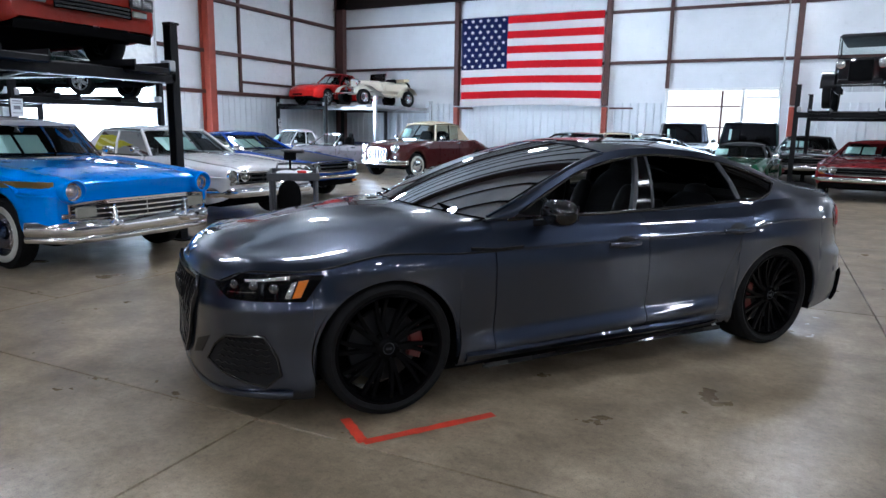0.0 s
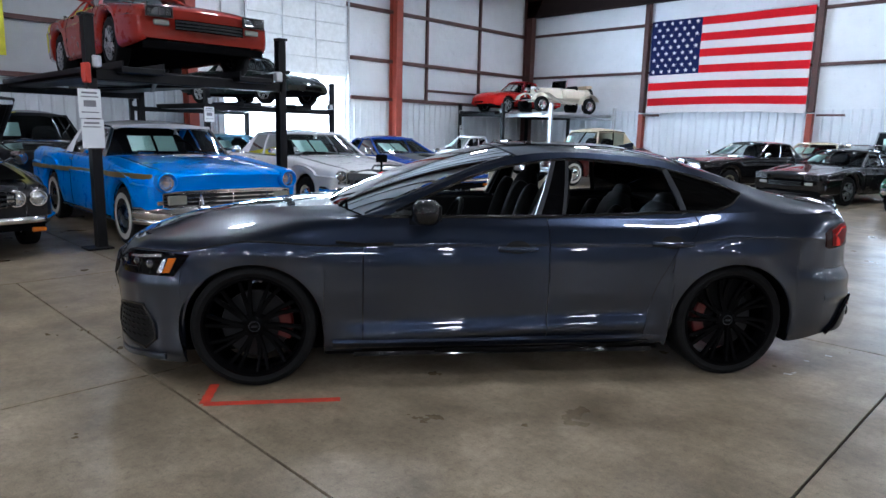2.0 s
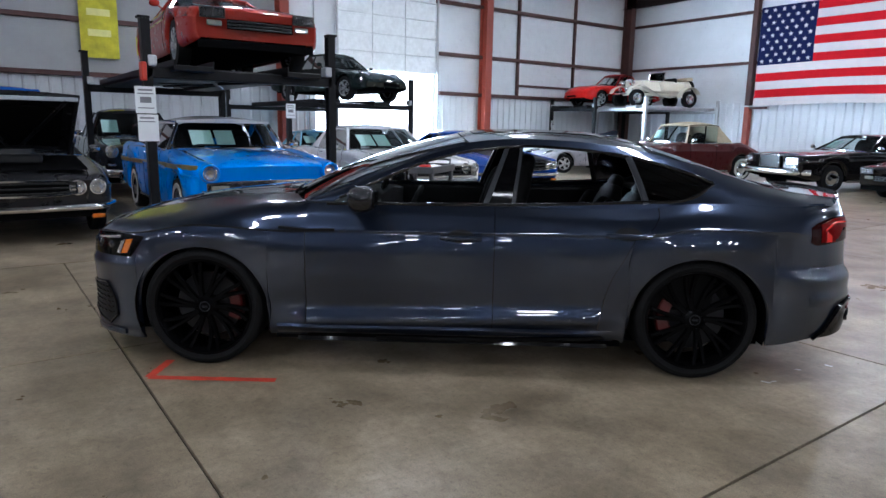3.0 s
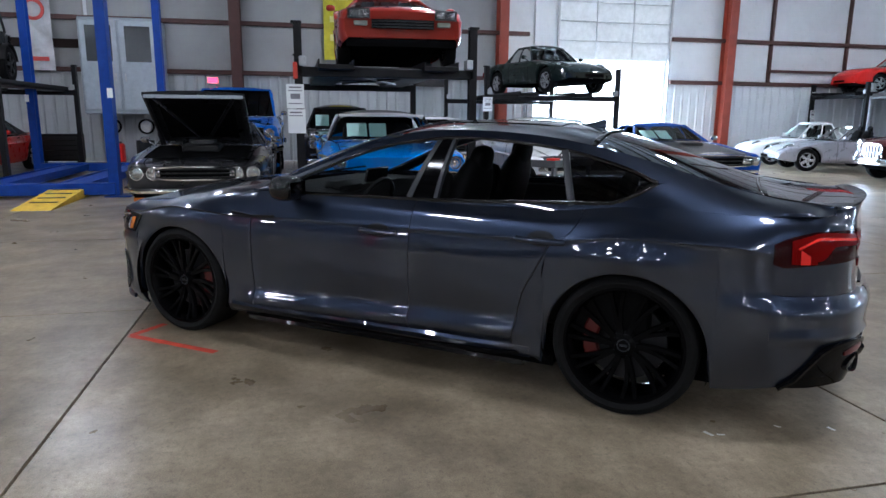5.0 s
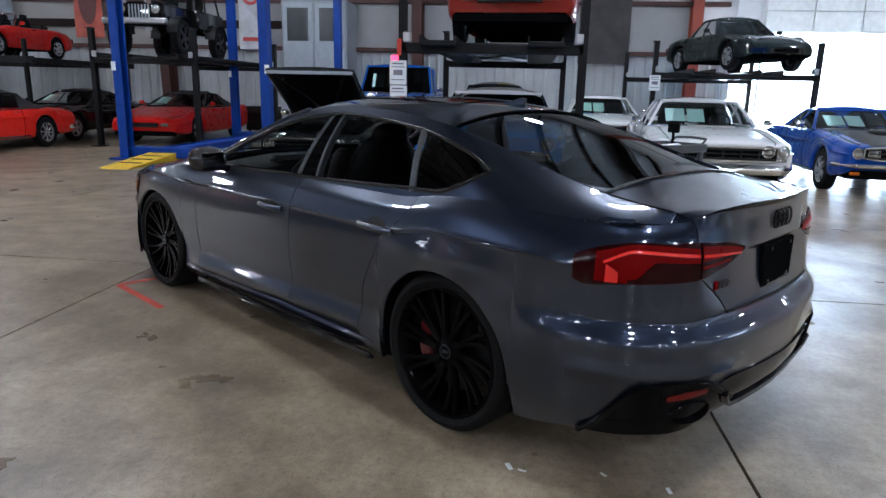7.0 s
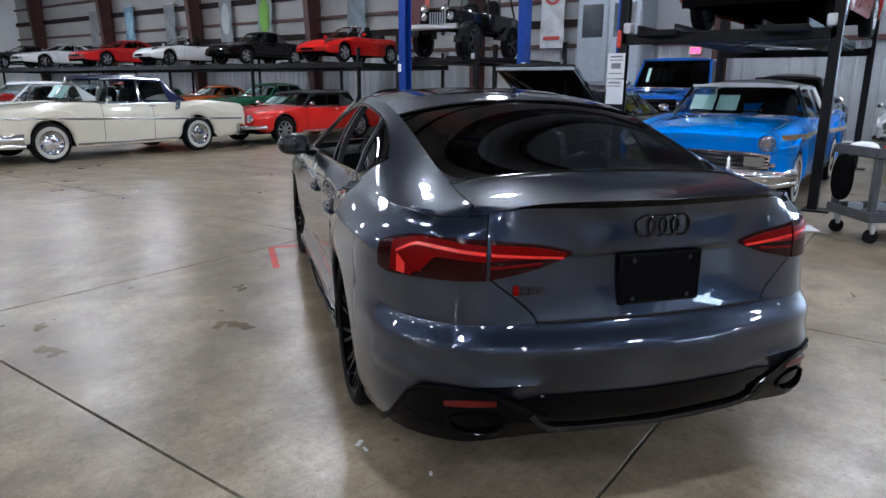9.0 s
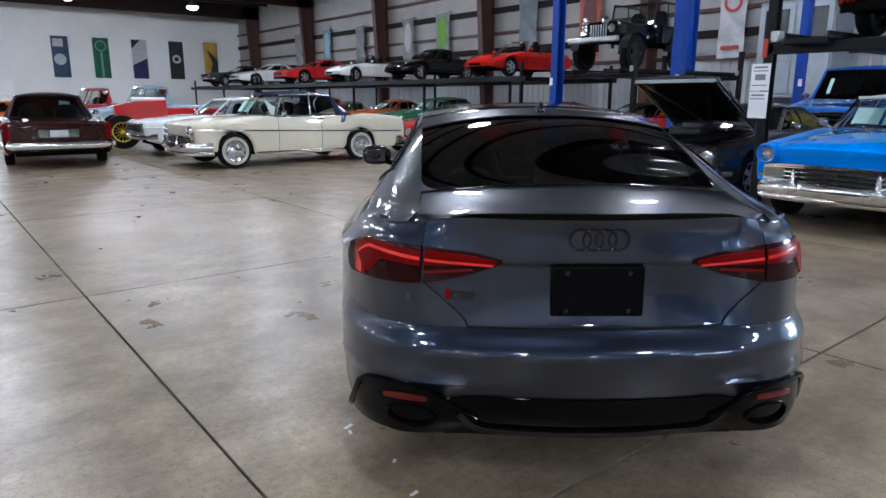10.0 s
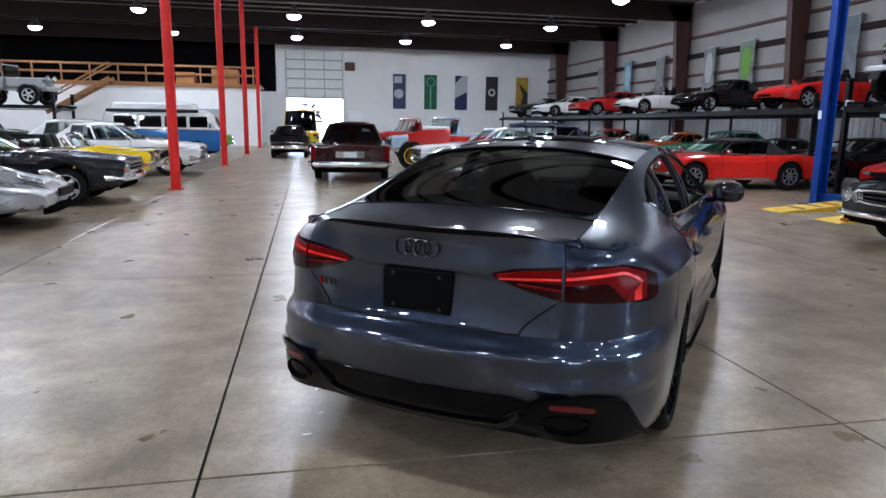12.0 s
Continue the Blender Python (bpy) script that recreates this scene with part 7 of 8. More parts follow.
# row along the west side
park("blue_hardtop", "fifties", "bright blue fifties hardtop with white roof, under a lift", -6.65, 4.77, -1, body=(0.0, 0.23, 0.80), roof=WHITE_ROOF, stripe=GOLD_TRIM, stripe_slope=0.02, stripe_h=0.06, park_lamps=True, fins=0.09, light_z=0.80, grille=(1.60, 0.20, 0.60))
park("hood_up_coupe", "muscle", "dark grey seventies coupe with its hood propped open", -7.38, 2.13, 0, body=(0.03, 0.03, 0.033), metal=0.6, lights="twin", light_y=0.70, light_z=0.64, bump_z=0.42, grille=(1.02, 0.17, 0.64), hood_open=True, bump_h=0.075, lean=-0.06, light_r=0.09, lamp_drop=-0.12, wheel="alloy", sheet=False, L=4.9)
park("white_sedan", "sedan60", "white sixties two-door with chrome grille and a green windscreen sheet", -7.65, 8.0, -4, body=(0.70, 0.71, 0.72))
park("blue_fastback", "muscle", "deep blue fastback with black hood panel and twin grille lamps", -8.7, 10.95, -4, body=(0.008, 0.06, 0.34), lights="twin", light_y=0.68, light_z=0.66, grille=(1.30, 0.2, 0.665), hood_panel=SATIN_BLACK, bump_h=0.07, lamp_drop=-0.12)
park("black_forties_coupe", "forties", "black forties coupe parked behind the row", -11.9, 4.45, -1, body=(0.012, 0.012, 0.014), sheet=True)
park("blue_pickup", "pickup", "blue pickup with dark windows parked by the wall", -12.2, 2.15, 0, 0.0, body=(0.01, 0.10, 0.40), category="pickup", H=2.02, rw=0.74, r=0.44, sill=0.56, hood=(1.22, 1.33), belt=1.37, deck=(1.37, 1.35), light_z=1.04, grille=(1.3, 0.26, 1.02), bump_z=0.74, glass=GLASS_DARK)
park("white_coupe_back", "sedan60", "white coupe far back under the low lift", -13.3, 7.1, 0, body=(0.70, 0.70, 0.70))
park("teal_coupe_back", "sports", "pale blue sports car in the second row", -13.9, 9.7, 0, body=(0.20, 0.42, 0.55))
park("silver_roadster", "sports", "silver mid-engined roadster with folded navy top", -13.75, 17.6, -112, body=(0.36, 0.36, 0.40), metal=0.3, top="open", roof=CANVAS_BLUE, sheet=False)
park("white_sport_coupe", "sports", "white sports coupe parked against the wall", -16.2, 18.4, -112, body=(0.72, 0.73, 0.73), H=1.33)
park("burgundy_convertible", "forties", "burgundy forties convertible with tan canvas top", -10.1, 17.4, -104, body=(0.055, 0.010, 0.010), top="soft", roof=CABIN_TAN)
park("dark_blue_roadster", "roadster", "dark blue small roadster behind the silver one", -12.6, 22.4, -105, body=(0.015, 0.03, 0.10), top="soft", roof=CANVAS_BLACK)
park("black_luxury_coupe", "luxury", "long black luxury coupe with square lamps and chrome grille", -6.2, 18.9, -112, body=(0.005, 0.0045, 0.005))
park("black_t_top", "wedge", "black eighties coupe with square lamps", -3.3, 18.3, -104, body=(0.004, 0.004, 0.0045), lights="square", light_y=0.62, light_z=0.635, hood=(0.74, 0.92), round=0.05, ends=0.20, lean=-0.06)
park("green_roadster", "roadster", "dark green small roadster with chrome grille", -0.75, 17.2, -98, body=(0.012, 0.07, 0.035), top="soft", roof=CANVAS_BLACK)
park("red_fastback", "muscle", "dark red fastback with twin lamps", 2.05, 17.7, -102, body=(0.16, 0.012, 0.016), lights="twin")
park("dark_sedan_north", "sedan60", "black sedan parked beside the lift", 1.0, 22.8, -95, body=(0.015, 0.016, 0.018))
park("dark_suv", "suv", "dark four-wheel drive near the open door", -0.6, 21.8, -92, body=(0.015, 0.03, 0.03), category="car", glass=GLASS_DARK)
park("grey_wagon", "suv", "pale grey wagon standing by the north window", -2.6, 24.3, -80, body=(0.30, 0.32, 0.34), glass=GLASS_DARK)
park("cream_sedan_north", "sedan60", "cream sedan against the end wall", -5.4, 24.2, -95, body=(0.62, 0.55, 0.38))
park("red_convertible_north", "sedan60", "red sixties convertible by the window", -3.9, 23.6, -95, body=(0.40, 0.03, 0.02), top="open", roof=CANVAS_BLACK)
# south-west, by the blue lift and the racks
park("red_sport_coupe", "wedge", "bright red low sports car under the storage lift", -13.4, -3.95, 2, body=(0.55, 0.015, 0.012), top="soft", roof=CANVAS_BLACK)
park("black_targa", "wedge", "black low sports car under the storage rack", -12.9, -6.9, 0, body=(0.004, 0.004, 0.0045))
park("red_convertible", "sedan60", "bright red sixties convertible with black top", -8.55, -6.4, 0, body=(0.66, 0.022, 0.014), top="soft", roof=CANVAS_BLACK, L=4.75, wb=2.6, fo=1.0, H=1.22, belt=0.85, crease=0.6, round=0.08, ends=0.2, hood=(0.76, 0.90), deck=(0.90, 0.82), bump_z=0.42, light_z=0.62, grille=(1.0, 0.12, 0.60), wheel="spoke", bumper="chrome", bump_h=0.10, bow=0.16)
park("cream_hardtop", "fifties", "cream early-fifties hardtop, navy roof, whitewall tyres", -3.35, -6.62, 0.5, body=(0.66, 0.62, 0.50), roof=NAVY_ROOF, stripe=CHROME, H=1.52, bow=0.16, brow=False, stripe_h=0.035, stripe_drop=0.30, stripe_slope=0.03, slash=True, crease=0.3, bump_h=0.19)
park("white_cruiser", "sedan60", "white sixties cruiser with a wide chrome front", -3.5, -10.4, -2, body=(0.68, 0.70, 0.72))
park("grey_blue_pickup", "pickup", "pale blue-grey old pickup behind the cruisers", -3.4, -17.2, 0, body=(0.30, 0.40, 0.50), category="pickup")
park("red_rod", "roadster", "red open car behind the cream hardtop", -7.2, -12.0, 0, body=(0.45, 0.02, 0.02), top="open")
park("silver_blue_coupe", "muscle", "pale silver coupe in the middle row", -7.0, -15.0, 0, body=(0.40, 0.44, 0.48), metal=0.4)
park("red_pickup", "pickup", "red pickup far down the row", -3.0, -24.0, 0, body=(0.35, 0.02, 0.02), category="pickup")
for i, (y, col) in enumerate(((-10.0, (0.015, 0.016, 0.018)), (-13.4, (0.02, 0.12, 0.06)), (-16.6, (0.45, 0.10, 0.02)), (-20.0, (0.02, 0.09, 0.05)), (-23.5, (0.5, 0.02, 0.02)), (-27.2, (0.3, 0.32, 0.35)), (-31.0, (0.02, 0.02, 0.03)))):
    park("rack_row_car", ("roadster", "sedan60", "muscle")[i % 3], "classic car parked below the storage rack", -13.2, y, 0, body=col, group="cars below the rack")
RACK = [(-10.1, "sports", "red small roadster with its top down", (0.55, 0.015, 0.015), dict(top="open")), (-15.2, "sports", "black sports convertible with bright wheels", (0.003, 0.003, 0.0036), dict(top="soft", roof=CANVAS_BLACK)),
        (-20.3, "sports", "white small roadster with its top down", (0.72, 0.72, 0.72), dict(top="open")), (-25.4, "wedge", "red targa sports car", (0.50, 0.02, 0.016), dict()),
        (-31.6, "wedge", "white coupe", (0.72, 0.73, 0.74), dict()), (-36.6, "muscle", "dark grey coupe", (0.03, 0.03, 0.033), dict(roof=CANVAS_BLACK))]
for y, st, lab, col, kw in RACK:
    park("racked_car", st, lab + " up on the storage rack", -14.55, y, 0, 2.12, body=col, group="cars on the storage rack", sheet=False, **kw)
# aisle and east row
park("burgundy_limousine", "luxury", "dark burgundy luxury coupe seen from behind, parked in the aisle", -0.95, -12.3, -95, H=1.5, body=(0.020, 0.0012, 0.002), roof=surface("burgundy_vinyl", (0.022, 0.0025, 0.0035), 0.6), tail=RED_LENS, rear_panel=True)
park("black_beetle", "beetle", "small rounded black car with chrome bumper, far down the aisle", 1.15, -23.0, -92, body=(0.003, 0.003, 0.0035), glass=GLASS_DARK, round=0.12, H=1.36)
park("yellow_pickup", "pickup", "bright yellow old pickup far down the aisle", 0.75, -27.6, -92, body=(0.70, 0.52, 0.01), category="pickup", H=2.12, glass=GLASS_DARK, rw=0.70, round=0.12)
park("orange_coupe", "sports", "orange sports car at the end of the aisle", -1.6, -27.0, -90, body=(0.55, 0.14, 0.01))
park("pink_car", "sedan60", "rose red coupe up on a lift beyond the open far door", 0.3, -46.6, 90, 1.75, body=(0.45, 0.05, 0.09), sheet=False)
park("silver_coupe", "wedge", "silver nineties coupe with smooth nose", 4.9, -1.35, 186, body=(0.40, 0.41, 0.42), metal=0.7, lights="flush", plan=0.26, nose=0.2, ends=0.3, hood=(0.62, 0.92))
park("dark_green_fastback", "muscle", "dark green sixties fastback with chrome grille ring", 4.55, -4.3, 184, body=(0.012, 0.02, 0.016), lights="single")
park("yellow_vintage", "roadster", "yellow vintage roadster with wire wheels", 4.7, -8.0, 184, body=(0.65, 0.45, 0.01), wheel="wire", top="open")
park("white_hardtop", "sedan60", "white sixties hardtop with chrome bumper", 4.25, -11.2, 184, body=(0.72, 0.72, 0.70), stripe=CHROME)
park("black_cruiser", "fifties", "black fifties cruiser in the east row", 6.0, -14.6, 184, body=(0.012, 0.012, 0.016), roof=WHITE_ROOF)
park("green_compact", "sedan60", "lime green sixties compact", 5.0, -25.6, 184, body=(0.16, 0.45, 0.06))
park("black_truck_east", "pickup", "dark green panel truck in the east row", 9.6, -15.5, 184, body=(0.02, 0.035, 0.03), category="pickup")
park("silver_cabriolet_east", "sedan60", "pale grey sedan in the second east row", 10.5, -8.0, 184, body=(0.45, 0.46, 0.47))
park("blue_coupe_east", "muscle", "navy coupe in the second east row", 10.5, -11.6, 184, body=(0.02, 0.03, 0.10))

# ---- lifts and racks ----
def channel(x, y, s, w, d, t, z0, z1):
    """One folded U-channel post: web along x, both flanges turned towards s."""
    u = [(-w, -t), (w, -t), (w, d), (w - t, d), (w - t, 0), (t - w, 0), (t - w, d), (-w, d)]
    v = [(x + a, y + s * b, z) for z in (z0, z1) for a, b in u]
    f = [(i, (i + 1) % 8, (i + 1) % 8 + 8, i + 8) for i in range(8)]
    for o in (0, 8):
        f += [(o, o + 5, o + 6, o + 7), (o, o + 1, o + 4, o + 5), (o + 1, o + 2, o + 3, o + 4)]
    return v, f


def car_lift(name, label, m, length=5.0, width=2.5, deck=2.05, post_h=2.62, steel=BLACK_STEEL, runway=True, group="car lifts"):
    """Four-post lift, its front at x = 0, running back along -x."""
    t = thing(name, label, "car lift", group, m=m)
    for x in (0, -length):
        for y in (-width / 2, width / 2):
            s = 1 if y < 0 else -1
            ps = part("post", channel(x, y, s, 0.060, 0.095, 0.012, 0.0, post_h), steel, t, smooth=False)
            part("base_plate", box(x, y, 0.01, 0.28, 0.28, 0.02, 0.002), steel, ps)
            part("cap", box(x, y + s * 0.03, post_h + 0.01, 0.14, 0.14, 0.03, 0.006), steel, ps)
            if runway:
                part("latch_box", box(x, y + s * 0.10, deck + 0.03, 0.16, 0.10, 0.13, 0.012), GALV, ps)
        if runway:
            part("cross_beam", box(x, 0, deck - 0.11, 0.12, width - 0.06, 0.13, 0.012), steel, t)
    if runway:
        for y in (-0.72, 0.72):
            part("runway", join(box(-length / 2, y, deck - 0.05, length + 0.5, 0.48, 0.07, 0.01), box(-length / 2, y - 0.23, deck - 0.01, length + 0.5, 0.02, 0.11), box(-length / 2, y + 0.23, deck - 0.01, length + 0.5, 0.02, 0.11)), steel, t, smooth=False)
        for k in range(4):
            part("drip_tray", box(-0.7 - k * (length - 1.2) / 3.2, 0, deck - 0.02, 0.9, 0.94, 0.02, 0.006), SATIN_BLACK, t)
        part("brace", sweep([(-0.1, -0.45, deck - 0.14), (-length * 0.5, 0.45, deck - 0.14)], 0.05, 0.03), steel, t)
        part("brace", sweep([(-0.1, 0.45, deck - 0.14), (-length * 0.5, -0.45, deck - 0.14)], 0.05, 0.03), steel, t)
    return t


car_lift("storage_lift", "black four-post storage lift holding an orange-red coupe", pose(-6.58, 4.73, 0), width=2.52, deck=2.1)
park("orange_red_coupe", "wedge", "orange-red eighties coupe up on the black lift", -7.62, 5.0, -3, 2.14, body=(0.26, 0.022, 0.014), sheet=False, lights="square", light_y=0.62, light_z=0.645, hood=(0.755, 0.93), round=0.05, ends=0.20, grille=(0.86, 0.12, 0.51), lean=-0.06)
car_lift("storage_lift", "black four-post lift holding a dark green coupe by the big door", pose(-13.3, 9.85, 0), width=3.6, deck=2.0, length=4.6)
park("dark_green_coupe", "sports", "dark green-grey fastback coupe up on a lift", -13.7, 10.5, 14, 2.04, body=(0.006, 0.012, 0.011), H=1.28, sheet=False, L=4.3)
car_lift("storage_lift", "black four-post lift holding a red cabriolet in the corner", pose(-17.0, 21.75, 0, 0, 0, -90), width=2.45, deck=2.3, length=4.6)
car_lift("storage_lift", "grey four-post lift holding a cream vintage roadster", pose(-15.1, 22.4, 0, 0, 0, -92), width=2.5, deck=2.3, length=4.4, steel=GALV)
park("red_cabriolet", "sports", "bright red cabriolet up on the corner lift", -17.3, 23.0, -100, 2.34, body=(0.55, 0.015, 0.015), top="soft", roof=surface("red_canvas", (0.35, 0.015, 0.015), 0.8), H=1.35, hood=(0.78, 0.92), sheet=False)


def wing_roadster(m):
    """Cream roadster of the thirties: narrow bonnet, sweeping wings, upright radiator."""
    c = thing("cream_vintage_roadster", "cream vintage roadster with sweeping wings up on the grey lift", "car", "parked cars", m=m)
    cr = car_paint("vintage_cream", (0.62, 0.58, 0.48), 0, 0.3)
    part("bonnet", grid_vf([[(x, w * s, 0.62 + (h - 0.62) * (1 - abs(s) ** 3)) for s in np.linspace(1, -1, 11)] for x, w, h in ((1.25, 0.27, 1.02), (0.7, 0.34, 1.05), (0.1, 0.45, 1.06))]), cr, c)
    part("tub", join(box(-0.45, 0, 0.78, 1.15, 1.06, 0.46, 0.10), box(-1.15, 0, 0.78, 0.5, 0.9, 0.52, 0.14), box(0, 0, 0.5, 2.7, 0.7, 0.12, 0.02)), cr, c)
    g = part("radiator", box(1.28, 0, 0.82, 0.09, 0.50, 0.50, 0.05), CHROME, c)
    for k in range(6):
        part("slat", box(1.33, (k - 2.5) * 0.07, 0.80, 0.012, 0.03, 0.38), cr, g)
    for s in (1, -1):
        pts = [(1.75, 0.46), (1.62, 0.68), (1.35, 0.80), (1.05, 0.78), (0.70, 0.60), (0.30, 0.42), (-0.35, 0.36)]
        part("front_wing", grid_vf([[(x, s * y, z + 0.05 * (1 - ((y - 0.60) / 0.16) ** 2)) for y in np.linspace(0.44, 0.76, 7)] for x, z in pts]), cr, c)
        part("rear_wing", grid_vf([[(-1.1 + 0.44 * math.cos(t), s * y, 0.36 + 0.44 * math.sin(t) + 0.04 * (1 - ((y - 0.6) / 0.16) ** 2)) for y in np.linspace(0.44, 0.76, 7)] for t in np.linspace(0.0, math.pi * 0.9, 12)]), cr, c)
        h = part("headlight", moved(lathe([(0.0, 0.07), (0.09, 0.05), (0.105, 0.03), (0.09, -0.07), (0.03, -0.14)], 18, "x"), pose(1.40, s * 0.36, 0.92)), CHROME, c)
        part("spot_lamp", moved(lathe([(0.0, 0.05), (0.07, 0.035), (0.075, 0.0), (0.02, -0.08)], 14, "x"), pose(1.55, s * 0.20, 0.66)), CHROME, c)
        for x in (1.3, -1.1):
            put_wheel(c, x, s * 0.60, 0.33, "cap", s)
        part("screen_post", sweep([(0.05, s * 0.50, 1.02), (0.0, s * 0.50, 1.34)], 0.03, 0.03), CHROME, c)
    part("windscreen", box(0.02, 0, 1.19, 0.01, 1.0, 0.30), GLASS, c)
    part("screen_frame", sweep([(0.0, -0.5, 1.34), (0.0, 0.5, 1.34)], 0.03, 0.03), CHROME, c)
    part("folded_top", sweep([(-1.15, y, 1.12) for y in (-0.5, 0, 0.5)], 0.30, 0.12), CABIN_TAN, c)
    part("bumper", sweep([(1.85, y, 0.48) for y in (-0.72, -0.3, 0.3, 0.72)], 0.03, 0.06), CHROME, c)
    part("spare_wheel", moved(join(lathe([(0.2, -0.07), (0.31, -0.07), (0.33, 0), (0.31, 0.07), (0.2, 0.07)], 20, "x")), pose(-1.48, 0, 0.8)), RUBBER, c)
    part("seat", box(-0.55, 0, 1.0, 0.16, 0.95, 0.3, 0.06), LEATHER, c)
    return c


wing_roadster(pose(-15.0, 24.4, 2.32, 0, 0, -108))
car_lift("storage_lift", "black four-post lift holding a black vintage car by the end wall", pose(1.75, 18.6, 0, 0, 0, -96), width=2.5, deck=2.02, length=4.6)
car_lift("storage_lift", "black four-post lift holding a black off-roader", pose(-11.7, -3.35, 0), width=2.5, deck=2.05, length=4.8)


def vintage_car(m):
    """Upright black tourer of the twenties: tall body, free wings, drum lamps."""
    c = thing("vintage_tourer", "black upright vintage tourer with folded hood up on a lift", "car", "parked cars", m=m)
    bl = car_paint("vintage_black", (0.010, 0.010, 0.011), 0, 0.3)
    part("body", join(box(-0.6, 0, 0.95, 2.0, 1.2, 0.55, 0.08), prism([(0.45, 0.62), (1.35, 0.62), (1.38, 1.05), (0.45, 1.15)], -0.36, 0.36), box(-0.2, 0, 0.6, 3.3, 0.9, 0.12, 0.02)), bl, c)
    rad = part("radiator", box(1.42, 0, 0.86, 0.08, 0.50, 0.56, 0.04), bl, c, "black radiator shell")
    part("core", box(1.465, 0, 0.84, 0.01, 0.46, 0.46, 0.01), TRIM_BLACK, rad)
    part("windscreen", box(0.40, 0, 1.48, 0.012, 1.1, 0.5), GLASS, c)
    part("windscreen_frame", sweep([(0.40, -0.56, 1.22), (0.40, 0.56, 1.22), (0.40, 0.56, 1.74), (0.40, -0.56, 1.74)], 0.03, 0.03, up=(1, 0, 0), closed=True), bl, c)
    part("canopy", box(-0.6, 0, 1.74, 2.2, 1.10, 0.10, 0.05), CANVAS_BLACK, c)
    for s in (1, -1):
        part("canopy_post", sweep([(-0.9, s * 0.58, 1.2), (-0.9, s * 0.6, 1.8)], 0.03, 0.03), bl, c)
        h = part("headlight", moved(lathe([(0.0, 0.06), (0.09, 0.05), (0.11, 0.03), (0.10, -0.06), (0.04, -0.13)], 18, "x"), pose(1.42, s * 0.42, 1.0)), CHROME, c)
        part("lens", moved(lathe([(0.0, 0.07), (0.085, 0.058)], 18, "x"), pose(1.42, s * 0.42, 1.0)), LAMP_GLASS, h)
        for x in (1.15, -1.35):
            part("wing", grid_vf([[(x + 0.45 * math.cos(t), s * y, 0.40 + 0.45 * math.sin(t)) for y in (0.50, 0.78)] for t in np.linspace(0.1, math.pi * 0.95, 12)]), bl, c)
            put_wheel(c, x, s * 0.64, 0.38, "wire", s)
        part("running_board", box(-0.1, s * 0.66, 0.42, 1.6, 0.22, 0.03, 0.01), bl, c)
    part("bumper", sweep([(1.62, y, 0.5) for y in (-0.7, -0.3, 0.3, 0.7)], 0.03, 0.05), bl, c)
    return c


vintage_car(pose(1.95, 19.6, 2.06, 0, 0, -98))


def off_roader(name, label, m, color):
    """Open-sided off-roader with round lamps, slotted grille, roll cage and tall tyres."""
    c = thing(name, label, "off-roader", "parked cars", m=m)
    bl = car_paint("offroad_%02d" % int(color[0] * 99), color, 0, 0.32)
    part("body", join(box(-0.85, 0, 0.92, 1.7, 1.45, 0.50, 0.05), box(0.75, 0, 0.95, 1.5, 1.12, 0.42, 0.06), box(0, 0, 0.66, 3.4, 0.8, 0.12)), bl, c)
    g = part("grille", box(1.52, 0, 0.95, 0.06, 1.12, 0.44, 0.03), bl, c)
    for k in range(7):
        part("slot", box(1.553, (k - 3) * 0.075, 0.95, 0.012, 0.04, 0.30, 0.005), SATIN_BLACK if color[0] > 0.1 else GREY_PANEL, g)
    for s in (1, -1):
        h = part("headlight", moved(lathe([(0.0, 0.05), (0.08, 0.035), (0.10, 0.03), (0.10, -0.03)], 18, "x"), pose(1.55, s * 0.40, 1.0)), LAMP_GLASS, c)
        part("spot_lamp", moved(lathe([(0.0, 0.05), (0.09, 0.035), (0.10, -0.03), (0.05, -0.1)], 16, "x"), pose(1.70, s * 0.30, 1.18)), CHROME, c)
        for x in (1.08, -1.12):
            part("flare", grid_vf([[(x + 0.47 * math.cos(t), s * y, 0.44 + 0.45 * math.sin(t)) for y in (0.60, 0.86)] for t in np.linspace(0.15, math.pi - 0.15, 10)]), SATIN_BLACK, c)
            put_wheel(c, x, s * 0.74, 0.42, "blackalloy" if color[0] < 0.1 else "alloy", s)
        part("roll_cage", tube([(0.05, s * 0.64, 1.15), (-0.05, s * 0.62, 1.75), (-1.3, s * 0.62, 1.75), (-1.6, s * 0.64, 1.15)], 0.03, 8), SATIN_BLACK, c)
    part("roll_hoop", tube([(-0.7, 0.62, 1.15), (-0.7, 0.6, 1.76), (-0.7, -0.6, 1.76), (-0.7, -0.62, 1.15)], 0.03, 8), SATIN_BLACK, c)
    part("windscreen", box(0.02, 0, 1.42, 0.012, 1.26, 0.5), GLASS, c)
    part("windscreen_frame", sweep([(0.03, -0.66, 1.16), (0.03, 0.66, 1.16), (-0.03, 0.62, 1.70), (-0.03, -0.62, 1.70)], 0.04, 0.04, up=(1, 0, 0), closed=True), bl, c)
    part("bumper", box(1.78, 0, 0.72, 0.12, 1.5, 0.14, 0.03), surface("dull_chrome", (0.34, 0.35, 0.36), 0.3, 0.9), c)
    for y in (0.33, -0.33):
        part("seat", moved(egg(0, 0, 0, 0.09, 0.22, 0.34, 3.4, 12, 8), pose(-0.75, y, 1.25, 0, -12, 0)), LEATHER, c)
    return c


off_roader("off_roader", "black off-roader with chrome lamps up on a storage lift", pose(-13.7, -3.75, 2.1, 0, 0, 4), (0.003, 0.003, 0.0034))
off_roader("off_roader", "silver off-roader parked up on the east rack", pose(13.2, -24.3, 2.1, 0, 0, 172), (0.36, 0.37, 0.38))

